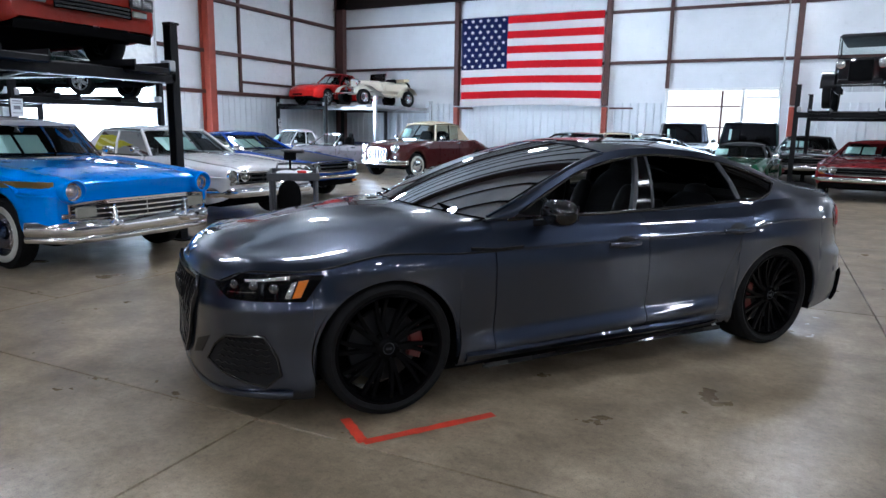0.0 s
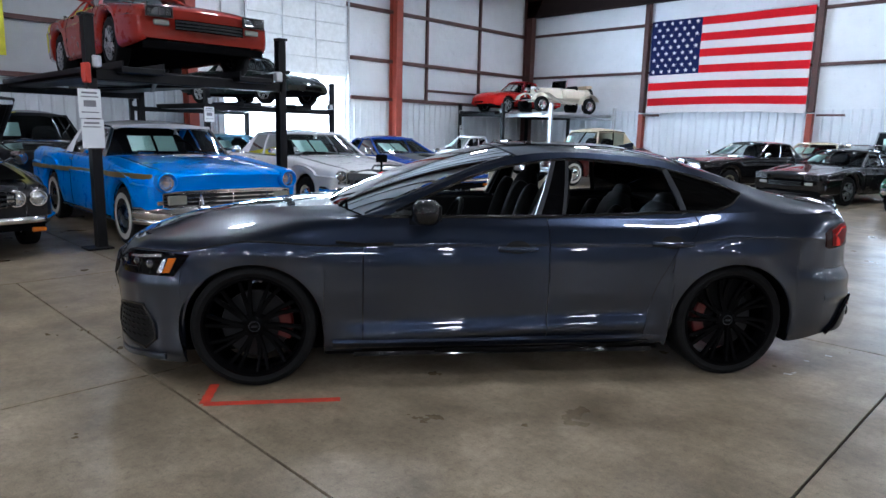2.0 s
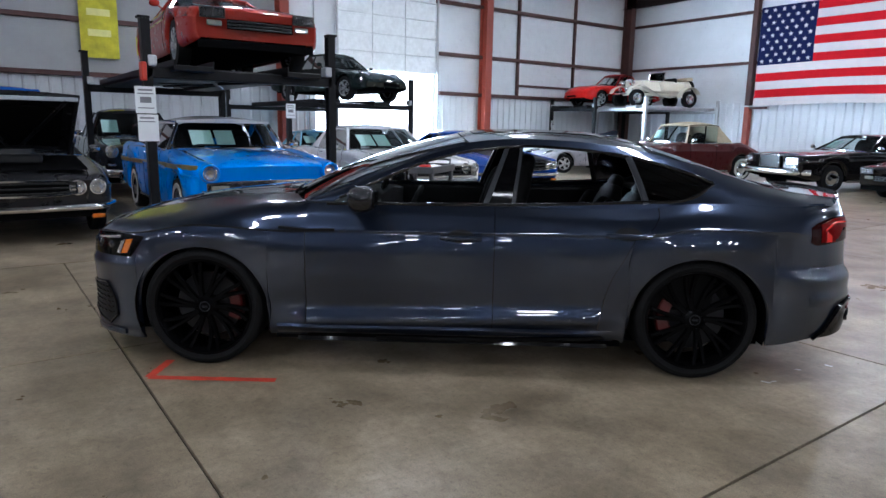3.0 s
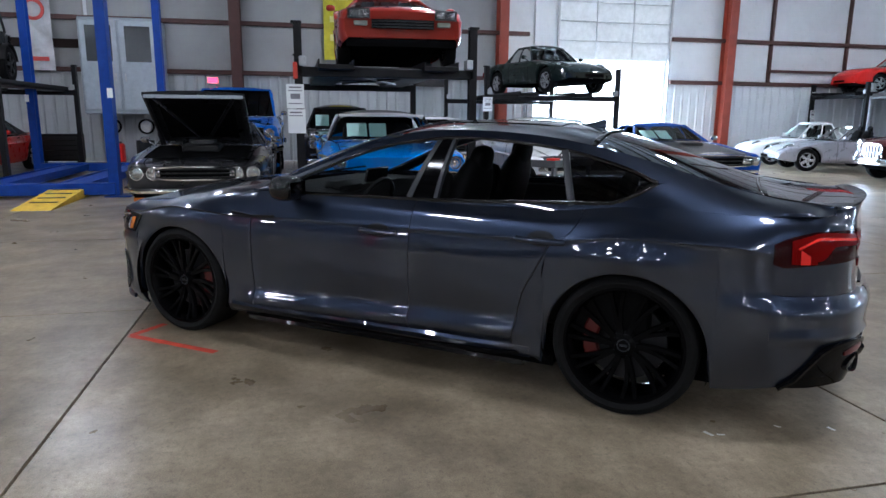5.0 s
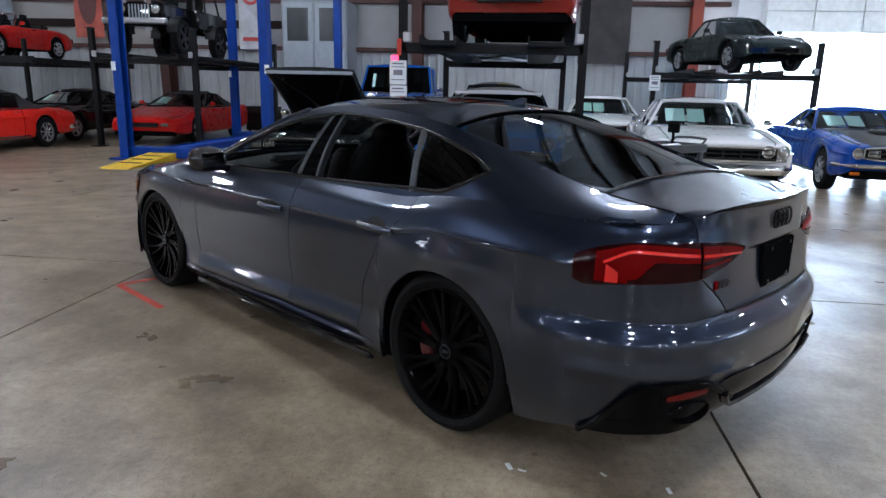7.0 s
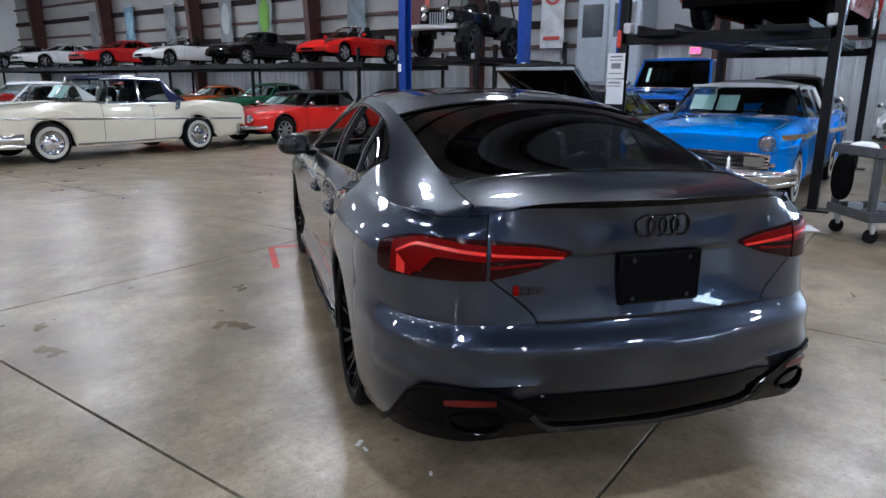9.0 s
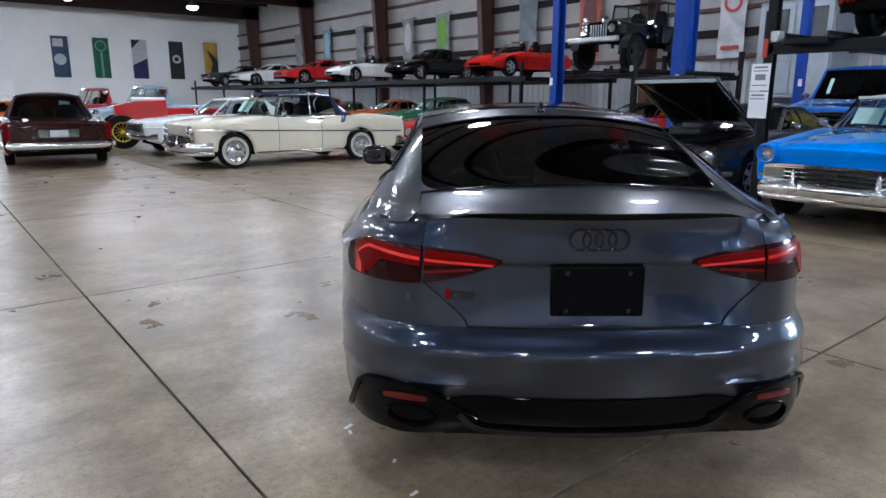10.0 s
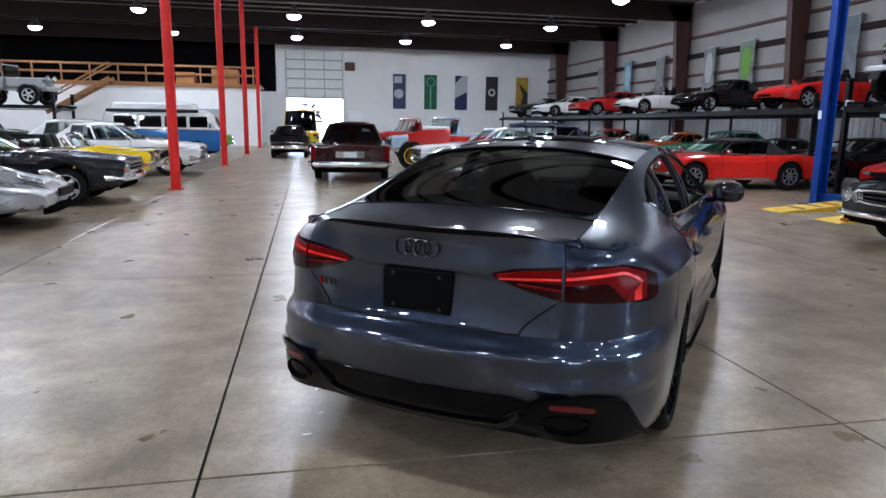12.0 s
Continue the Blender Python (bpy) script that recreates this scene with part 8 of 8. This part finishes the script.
def camper_bus(m):
    """Flat-fronted camper bus: blue below the belt, white above, raised white roof, rows of windows."""
    c = thing("camper_bus", "blue and white flat-fronted camper bus with a raised white roof", "van", "parked cars", m=m)
    blue, white = car_paint("bus_blue", (0.02, 0.13, 0.38), 0, 0.3), car_paint("bus_white", (0.70, 0.71, 0.70), 0, 0.3)

    def ring(z, w, f, r, n=9):
        """Rounded plan line at height z: half width w, front f, rear r."""
        pts = [(f - 0.16 * abs(t) ** 2.6, t * w, z) for t in np.linspace(-1, 1, n)]
        pts += [(x, w, z) for x in np.linspace(f - 0.35, r + 0.3, 12)]
        pts += [(r + 0.14 * abs(t) ** 2.6, -t * w, z) for t in np.linspace(-1, 1, n)]
        return pts + [(x, -w, z) for x in np.linspace(r + 0.3, f - 0.35, 12)]

    part("lower_body", grid_vf(np.array([ring(z, w, f, -2.2) for z, w, f in ((0.36, 0.80, 2.12), (0.42, 0.85, 2.19), (0.75, 0.865, 2.22), (1.05, 0.86, 2.20), (1.15, 0.85, 2.17))]).transpose(1, 0, 2), True), blue, c)
    part("belt_moulding", sweep(ring(1.16, 0.862, 2.18, -2.21), 0.02, 0.035, closed=True), CHROME, c)
    part("upper_body", grid_vf(np.array([ring(z, w, f, r) for z, w, f, r in ((1.16, 0.85, 2.16, -2.2), (1.30, 0.83, 2.10, -2.18), (1.70, 0.77, 1.90, -2.10), (1.80, 0.74, 1.82, -2.05), (1.90, 0.62, 1.66, -1.92), (1.93, 0.40, 1.40, -1.7), (1.94, 0.05, 0.3, -0.6))]).transpose(1, 0, 2), True), white, c)
    part("raised_roof", grid_vf(np.array([ring(z, w, f, r) for z, w, f, r in ((1.90, 0.58, 1.30, -1.9), (2.10, 0.56, 1.22, -1.85), (2.16, 0.50, 1.10, -1.75), (2.18, 0.05, 0.3, -0.6))]).transpose(1, 0, 2), True), white, c)
    for s in (1, -1):
        part("windscreen", grid_vf([[(2.135 - 0.16 * abs(y / 0.83) ** 2.6 - (z - 1.30) * 0.46 + 0.02, s * y, z) for z in (1.26, 1.45, 1.66)] for y in np.linspace(0.04, 0.70, 7)]), GLASS_DARK, c)
        for x0, x1 in ((1.62, 0.98), (0.86, 0.10), (-0.02, -0.78), (-0.90, -1.66)):
            w = part("side_window", grid_vf([[(x, s * (0.845 - (z - 1.2) * 0.148 + 0.012), z) for z in (1.27, 1.45, 1.65)] for x in (x0, (x0 + x1) / 2, x1)]), GLASS_DARK, c)
            part("window_frame", sweep([(x, s * (0.845 - (z - 1.2) * 0.148 + 0.014), z) for x, z in ((x0, 1.26), (x1, 1.26), (x1, 1.66), (x0, 1.66))], 0.03, 0.02, up=(0, 1, 0), closed=True), CHROME, w)
        h = part("headlight", moved(lathe([(0.0, 0.05), (0.08, 0.04), (0.105, 0.02), (0.11, -0.04)], 20, "x"), pose(2.16, s * 0.56, 0.86)), LAMP_GLASS, c)
        part("bezel", moved(lathe([(0.10, 0.02), (0.115, 0.03), (0.125, 0.0)], 20, "x"), pose(2.16, s * 0.56, 0.86)), CHROME, h)
        for x in (1.2, -1.2):
            put_wheel(c, x, s * 0.72, 0.33, "cap", s)
            part("wheel_well", grid_vf([[(x + 0.40 * math.cos(t), s * y, 0.35 + 0.40 * math.sin(t)) for y in (0.872, 0.60)] for t in np.linspace(-0.1, math.pi + 0.1, 14)]), TRIM_BLACK, c)
            part("wheel_gap", moved(lathe([(0.0, 0.0), (0.40, 0.0), (0.405, -0.02)], 24), pose(x, s * 0.868, 0.35)), TRIM_BLACK, c)
        part("awning", bar([(1.3, s * 0.80, 1.86), (-1.9, s * 0.80, 1.86)], 0.14, 0.12), CANVAS_BLACK, c)
        part("door_mirror", egg(1.72, s * 1.0, 1.32, 0.04, 0.08, 0.10, 2.6, 12, 8), CHROME, c)
    part("nose_panel", grid_vf([[(2.215 - 0.16 * abs(y / 0.86) ** 2.6 + 0.006, y, z) for z in np.linspace(0.62 + 0.35 * (abs(y) / 0.5), 1.12, 5)] for y in np.linspace(-0.45, 0.45, 11)]), white, c)
    for e, x in ((1, 2.24), (-1, -2.26)):
        part("bumper", bar([(x - e * 0.16 * abs(t) ** 3, t * 0.86, 0.50) for t in np.linspace(-1, 1, 11)], 0.07, 0.16), white, c)
    return c


camper_bus(front_at("bus", 4.7, -19.0, 184))

car_lift("storage_lift", "black four-post lift in the yard beyond the far door", pose(0.3, -44.8, -0.18, 0, 0, 90), width=2.5, deck=1.9, length=4.6)

# storage rack along the west wall
rack = thing("storage_rack", "long black steel storage rack carrying cars at head height", "storage rack")
for y in np.arange(-7.6, -39.5, -5.1):
    for x in (-13.45, -17.9):
        part("upright", join(box(x, y, 1.25, 0.11, 0.02, 2.5), box(x, y - 0.05, 1.25, 0.02, 0.10, 2.5), box(x, y, 0.01, 0.24, 0.24, 0.02)), BLACK_STEEL, rack, smooth=False)
    part("cross_beam", box(-15.7, y, 1.98, 4.5, 0.10, 0.14, 0.01), BLACK_STEEL, rack)
for x in (-13.45, -17.9):
    part("long_beam", box(x, -23.2, 1.99, 0.09, 31.6, 0.17, 0.01), BLACK_STEEL, rack)
for y in [r[0] for r in RACK]:
    for dy in (-0.66, 0.66):
        part("runway", box(-15.6, y + dy, 2.08, 4.7, 0.46, 0.06, 0.01), BLACK_STEEL, rack)

# blue drive-on service lift with yellow ramps
bl = thing("service_lift", "blue four-post service lift lowered to the floor with yellow ramps", "car lift")
for x, y in ((-9.55, 0.42), (-9.35, -2.5), (-14.7, 0.35), (-14.7, -2.65)):
    s = 1 if y < -1 else -1
    ps = part("post", channel(x, y, s, 0.115, 0.145, 0.02, 0.0, 4.6), BLUE_STEEL, bl, smooth=False)
    part("base_plate", box(x, y, 0.012, 0.42, 0.42, 0.024, 0.002), BLUE_STEEL, ps)
    part("warning_tag", box(x + 0.115, y, 1.75, 0.004, 0.09, 0.16), PAPER, ps)
for y in (-1.72, -0.38):
    part("runway", join(box(-12.1, y, 0.13, 4.9, 0.52, 0.12, 0.01), box(-12.1, y - 0.25, 0.17, 4.9, 0.03, 0.10), box(-12.1, y + 0.25, 0.17, 4.9, 0.03, 0.10)), BLUE_STEEL, bl, smooth=False)
    rm = part("ramp", prism([(-7.78, 0.0), (-9.66, 0.0), (-9.66, 0.17), (-7.8, 0.015)], y - 0.27, y + 0.27), YELLOW_STEEL, bl, "worn yellow ramp")
    for k in range(4):
        part("tread", box(-8.3 - k * 0.35, y, 0.062 + k * 0.029, 0.06, 0.4, 0.012, 0.003), SATIN_BLACK, rm)
for x in (-9.5, -14.7):
    part("cross_beam", box(x, -1.06, 0.14, 0.26, 2.9, 0.2, 0.015), BLUE_STEEL, bl)

# sheets taped to lift posts
def post_sheets(x, y, z, w=0.22, h=0.30, n=2):
    t = thing("price_sheet", "white printed sheets taped to a lift post", "paper sheet", "post sheets", m=pose(x, y, z, 0, 0, 0))
    for k in range(n):
        s = part("sheet", box(0.02 * k, 0.01 * k, -k * (h + 0.012), 0.004, w, h), PAPER, t, smooth=False)
        for q, (dz, ww, hh) in enumerate(((0.11, 0.15, 0.02), (0.07, 0.17, 0.012), (0.0, 0.12, 0.07), (-0.09, 0.17, 0.012))[: 4 if k == 0 else 2]):
            part("print_bar", box(0.02 * k + 0.003, 0, -k * (h + 0.012) + dz * h / 0.3, 0.003, ww * w / 0.22, hh), INK, s, smooth=False)


post_sheets(-6.49, 3.46, 1.66, 0.235, 0.32)
post_sheets(-13.2, 8.1, 1.72, 0.24, 0.34, 1)
post_sheets(-18.1, 21.75, 1.6, 0.2, 0.3, 2)
part("red_wrap", box(-6.58, 3.47, 2.0, 0.155, 0.06, 0.22, 0.01), surface("red_post_wrap", (0.5, 0.04, 0.02), 0.6), None)
tagged(bpy.data.objects["red_wrap"], "red tape wrapped round the lift post", "tape")

# engine on a trolley in front of the white sedan
tr = thing("utility_cart", "grey two-tier utility cart on castors, loaded with papers, rags and parts", "cart", m=pose(-5.45, 6.80, 0, 0, 0, 128))
CART = surface("dirty_grey_plastic", (0.050, 0.053, 0.060), 0.5, vary=0.3, scale=7.0)
for z in (0.22, 0.80):
    ty = part("tray", box(0, 0, z, 1.02, 0.62, 0.03, 0.008), CART, tr)
    for s in (1, -1):
        part("tray_lip", box(0, s * 0.305, z + 0.035, 1.03, 0.022, 0.09, 0.006), CART, ty)
        part("tray_lip", box(s * 0.505, 0, z + 0.035, 0.022, 0.62, 0.09, 0.006), CART, ty)
for x in (-0.46, 0.46):
    for y in (-0.27, 0.27):
        part("post", box(x, y, 0.51, 0.075, 0.05, 0.56, 0.012), CART, tr)
        ct = part("castor", moved(lathe([(0.0, -0.02), (0.065, -0.02), (0.068, 0.0), (0.065, 0.02), (0.0, 0.02)], 16), pose(x * 0.92, y * 0.95, 0.068)), RUBBER, tr)
        part("fork", box(x * 0.92, y * 0.95, 0.15, 0.05, 0.06, 0.12, 0.01), GALV, ct)
part("handle", tube([(0.50, -0.24, 0.86), (0.60, -0.22, 0.93), (0.62, 0.0, 0.94), (0.60, 0.22, 0.93), (0.50, 0.24, 0.86)], 0.016), CART, tr)
part("handset", join(box(0.33, 0.05, 0.93, 0.03, 0.03, 0.20, 0.006), box(0.33, 0.05, 1.05, 0.05, 0.16, 0.11, 0.012)), TRIM_BLACK, tr, "black handset on a short stand")
part("red_box", box(-0.20, -0.10, 0.855, 0.16, 0.12, 0.07, 0.01), RED_STEEL, tr)
part("paper_sheet", moved(box(0, 0, 0, 0.30, 0.21, 0.012), pose(0.05, 0.02, 0.835, 0, 4, 20)), PAPER, tr)
part("paper_sheet", moved(box(0, 0, 0, 0.28, 0.20, 0.010), pose(0.12, -0.08, 0.85, 5, -6, -30)), PAPER, tr)
part("rag", egg(-0.38, 0.08, 0.86, 0.11, 0.14, 0.05, 2.2, 14, 8), PAPER, tr)
part("rag", egg(0.05, 0.0, 0.27, 0.26, 0.18, 0.05, 2.2, 14, 8), surface("grey_rag", (0.30, 0.30, 0.32), 0.9, vary=0.3), tr)
for k in range(5):
    part("small_part", box(-0.35 + 0.17 * k, 0.12 - 0.07 * (k % 3), 0.29, 0.11, 0.09, 0.07 + 0.02 * (k % 2), 0.012), GREY_PANEL, tr)
part("hanging_bag", moved(egg(0, 0, 0, 0.06, 0.14, 0.22, 2.4, 16, 10), pose(-0.57, 0.05, 0.58)), TRIM_BLACK, tr, "black bag hung on the end")

# workshop clutter by the wall below the booth
bin_ = thing("tool_chest", "black steel tool chest on castors against the wall", "tool chest", m=pose(-17.2, -2.8, 0))
part("case", box(0, 0, 0.50, 0.55, 0.95, 0.72, 0.015), BLACK_STEEL, bin_)
for k in range(5):
    part("drawer", box(0.28, 0, 0.24 + 0.13 * k, 0.02, 0.88, 0.11, 0.006), SATIN_BLACK, bin_)
for y in (-0.4, 0.4):
    part("castor", moved(lathe([(0.0, -0.02), (0.07, -0.02), (0.07, 0.02), (0.0, 0.02)], 12), pose(0.18, y, 0.07)), RUBBER, bin_)
for y in (-1.75, -0.85):
    hr = thing("hose_reel", "black air hose wound on a wall reel below the booth", "hose reel", "hose reels", m=pose(X_W + 0.42, y, 1.05))
    a = np.linspace(0, 2 * math.pi, 25)[:-1]
    for k in range(3):
        part("hose", tube([(0.04 * k, 0.20 * math.cos(t), 0.20 * math.sin(t)) for t in a], 0.024, 8, True), TRIM_BLACK, hr)
    part("drum", moved(lathe([(0.0, -0.06), (0.15, -0.06), (0.15, 0.10), (0.0, 0.10)], 20, "x"), pose(0, 0, 0)), GALV, hr)
    part("bracket", box(-0.18, 0, 0.0, 0.30, 0.08, 0.08, 0.01), SATIN_BLACK, hr)
rb = thing("red_canister", "red steel canister standing on the concrete by the wall", "canister", m=pose(-17.6, -1.55, 0))
part("can", box(0, 0, 0.30, 0.30, 0.42, 0.58, 0.05), RED_STEEL, rb)
part("cap", moved(lathe([(0.0, 0.05), (0.05, 0.05), (0.055, 0.0)], 14, "z"), pose(0, 0.1, 0.59)), SATIN_BLACK, rb)
cb = thing("black_canister", "black round drum standing on the concrete by the wall", "drum", m=pose(-17.5, -0.75, 0))
part("drum", lathe([(0.0, 0.0), (0.24, 0.0), (0.25, 0.02), (0.245, 0.30), (0.255, 0.32), (0.245, 0.34), (0.25, 0.66), (0.24, 0.68), (0.0, 0.675)], 24, "z"), BLACK_STEEL, cb)

# grey booth with two glazed doors by the wall
bo = thing("wall_booth", "grey steel booth with two glazed doors fixed high on the wall", "booth", m=pose(-18.15, -1.25, 0))
part("shell", box(0, 0, 2.7, 1.2, 2.05, 2.6, 0.03), GREY_PANEL, bo)
for y in (-0.5, 0.5):
    d = part("door", box(0.62, y, 2.72, 0.05, 0.94, 2.4, 0.015), surface("grey_blue_door", (0.36, 0.41, 0.46), 0.45), bo)
    part("pane", box(0.65, y, 3.3, 0.012, 0.66, 0.95, 0.005), surface("dark_booth_pane", (0.035, 0.04, 0.045), 0.15), d)
    part("handle", box(0.66, y * 0.25, 2.4, 0.04, 0.03, 0.22, 0.01), GALV, d)

# exit sign, wall posters and panels
ex = thing("exit_sign", "small red glowing exit sign on the wall", "exit sign", m=pose(X_W + 0.10, 1.05, 2.43))
part("case", box(0, 0, 0, 0.07, 0.34, 0.22, 0.012), PAPER, ex)
part("face", box(0.038, 0, 0, 0.006, 0.28, 0.15, 0.003), glow("exit_red", (1.0, 0.03, 0.08), 3.0), ex)


def poster(y, z, w, h, color, mark=None, shape="bar", tilt=0.0):
    t = thing("poster", "printed cloth banner hanging on the lined wall", "banner", "west wall banners", m=pose(X_W + 0.24, y, z))
    part("cloth", grid_vf([[(0.02 * math.sin(v * 9 + u * 4), (u - 0.5) * w, (v - 0.5) * h) for v in np.linspace(0, 1, 10)] for u in np.linspace(0, 1, 5)]), surface("poster_%02d%02d%02d" % tuple(int(c * 99) for c in color), color, 0.75, vary=0.35, scale=2.0), t)
    part("hanging_rod", box(-0.12, 0, h * 0.5, 0.25, w * 0.9, 0.025), GALV, t)
    if mark:
        mm = surface("poster_mark_%02d%02d%02d" % tuple(int(c * 99) for c in mark), mark, 0.75)
        if shape == "ring":
            part("print", moved(lathe([(w * 0.24, 0.02), (w * 0.27, 0.035), (w * 0.33, 0.035), (w * 0.35, 0.02)], 24, "x"), pose(0.01, 0, h * 0.22)), mm, t)
            part("print", box(0.03, 0, -h * 0.36, 0.01, w * 0.7, h * 0.05), mm, t)
        elif shape == "egg":
            part("print", egg(0.02, 0, 0.05, 0.02, w * 0.33, h * 0.36, 2.2, 18, 10), mm, t)
        else:
            for q in (0.3, 0.12, -0.1, -0.28):
                part("print", box(0.03, 0, q * h, 0.01, w * 0.6, h * 0.06), mm, t)


poster(-3.62, 3.75, 0.85, 2.3, (0.55, 0.57, 0.60), (0.55, 0.08, 0.07), "ring")
poster(4.85, 4.6, 0.95, 3.0, (0.55, 0.50, 0.03), (0.75, 0.72, 0.3))
poster(-9.2, 4.2, 1.0, 2.6, (0.42, 0.10, 0.07), (0.12, 0.05, 0.05), "egg")
poster(-12.4, 4.3, 1.0, 2.4, (0.16, 0.19, 0.22))
poster(-18.0, 4.3, 1.0, 2.0, (0.20, 0.24, 0.22), (0.15, 0.34, 0.05), "egg")
poster(-20.8, 4.3, 0.9, 2.0, (0.22, 0.23, 0.24), (0.42, 0.44, 0.45), "egg")
poster(-25.4, 4.3, 0.9, 2.0, (0.20, 0.21, 0.22))
poster(-29.2, 4.4, 0.9, 2.0, (0.16, 0.26, 0.34), (0.25, 0.42, 0.5), "egg")
poster(-33.0, 4.4, 0.9, 2.0, (0.20, 0.21, 0.22))
poster(7.45, 3.3, 1.5, 1.9, (0.05, 0.045, 0.045))

# mezzanine and block wall at the far south-east
mz = thing("mezzanine", "raw timber mezzanine with stair over a white block wall", "mezzanine")
part("block_wall", box(15.2, -36.2, 1.85, 23.6, 0.2, 3.7), DRYWALL, mz)
part("floor_deck", box(15.2, -38.0, 3.78, 23.6, 3.6, 0.16), WOOD, mz)
part("fascia", box(15.2, -36.05, 3.74, 23.6, 0.08, 0.26), WOOD, mz)
for x in np.arange(3.8, 27, 1.6):
    part("rail_post", box(x, -36.1, 4.4, 0.09, 0.09, 1.15, 0.008), WOOD, mz)
for z in (4.4, 4.9):
    part("rail", box(15.2, -36.1, z, 23.4, 0.05, 0.13, 0.008), WOOD, mz)
for y in (-35.9, -34.9):
    part("stringer", sweep([(12.0, y, 4.0), (15.6, y, 1.9)], 0.06, 0.24), WOOD, mz)
    part("stair_rail", sweep([(12.0, y, 4.9), (15.6, y, 2.8)], 0.05, 0.10), WOOD, mz)
for k in range(12):
    part("tread", box(12.2 + k * 0.29, -35.4, 3.88 - k * 0.170, 0.28, 1.0, 0.04), WOOD, mz)
for i, (x, w, h) in enumerate(((5.6, 1.6, 0.95), (8.0, 1.1, 0.7), (19.5, 1.8, 0.9))):
    solid("crate", box(x, -37.2, 3.86 + h / 2, w, 1.2, h, 0.02), surface("crate_board", (0.34, 0.15, 0.05), 0.8), "brown cardboard crate on the mezzanine", "crate", "mezzanine crates")
solid("electrical_box", box(7.0, -36.02, 2.0, 2.4, 0.12, 0.6, 0.02), GREY_PANEL, "long grey box on the white block wall", "wall box")
# east rack under the silver off-roader
car_lift("storage_lift", "black lift carrying a silver off-roader in the east row", pose(11.2, -24.3, 0, 0, 0, 180), width=2.5, deck=2.05, length=4.8)

# yellow-wheeled vintage truck seen beyond the cream car
vt = thing("vintage_truck", "red vintage open truck with yellow spoked wheels", "vintage truck", "parked cars", m=pose(-4.2, -13.2, 0, 0, 0, -8))
part("chassis", box(-0.1, 0, 0.62, 3.4, 0.7, 0.12, 0.02), SATIN_BLACK, vt)
part("body", join(box(-0.75, 0, 0.9, 1.5, 1.1, 0.42, 0.06), prism([(0.0, 0.72), (1.35, 0.72), (1.4, 1.18), (0.9, 1.3), (0.0, 1.34)], -0.38, 0.38)), car_paint("vintage_red", (0.45, 0.02, 0.015), 0, 0.35), vt)
part("tank_top", box(0.45, 0, 1.37, 0.9, 0.6, 0.10, 0.04), PAPER, vt)
for x in (1.25, -1.3):
    for s in (1, -1):
        put_wheel(vt, x, s * 0.68, 0.47, "wire", s)
# far white electrical boxes, fire point
solid("wall_cabinet", box(-3.1, Y_S + 0.12, 2.0, 1.1, 0.24, 1.0, 0.02), PAPER, "pale cabinet beside the overhead door", "wall cabinet")

# scraps on the floor behind the grey car
for x, y, a, w in ((0.42, 5.24, 20, 0.05), (0.44, 5.29, 70, 0.035), (0.49, 5.83, 10, 0.04), (0.42, 5.60, 40, 0.03)):
    solid("paper_scrap", moved(grid_vf([[(u * w, v * w * 0.4, 0.003 + 0.006 * (u * u + v * v)) for v in (-0.5, 0, 0.5)] for u in (-0.5, -0.2, 0.2, 0.5)]), pose(x, y, 0, 0, 0, a)), PAPER, "small torn white paper scrap on the concrete", "paper scrap", "scraps")
solid("floor_sheet", moved(grid_vf([[(u * 0.32, v * 0.22, 0.002 + 0.01 * u * u) for v in (-0.5, 0, 0.5)] for u in (-0.5, -0.2, 0.2, 0.5)]), pose(-5.39, 6.03, 0, 0, 0, 25)), PAPER, "white sheet of paper lying on the concrete", "paper sheet")


# ---- floor slabs ----
def slab_mesh(w, d):
    key = ("slab", round(w, 2), round(d, 2))
    if key not in SLABS:
        g = 0.013
        SLABS[key] = mesh_of("slab", box(0, 0, -0.03, w - g, d - g, 0.06, 0.0015), CONCRETE, False)
    return SLABS[key]


SLABS = {}


def lay(x0, x1, y0, y1):
    ob = new("slab", slab_mesh(x1 - x0, y1 - y0))
    ob.parent = floor
    ob.location = ((x0 + x1) / 2, (y0 + y1) / 2, 0)


ys_e = [Y_S] + [2.335 + 3.82 * k for k in range(-11, 7)] + [Y_N]
xs_e = [-5.18, -2.14, 0.925, 3.33, 6.38, 9.43, 12.48, 15.53, 18.58, 26.0, 36.0, X_E]
ys_w = [Y_S] + [3.36 + 3.86 * k for k in range(-12, 7) if Y_S < 3.36 + 3.86 * k - 0.2] + [Y_N]
xs_w = [X_W, -14.3, -11.26, -8.22, -5.18]
for xs, ys in ((xs_e, ys_e), (xs_w, ys_w)):
    for x0, x1 in zip(xs[:-1], xs[1:]):
        for y0, y1 in zip(ys[:-1], ys[1:]):
            if y1 - y0 > 0.05 and x1 - x0 > 0.05:
                lay(x0, x1, y0, y1)
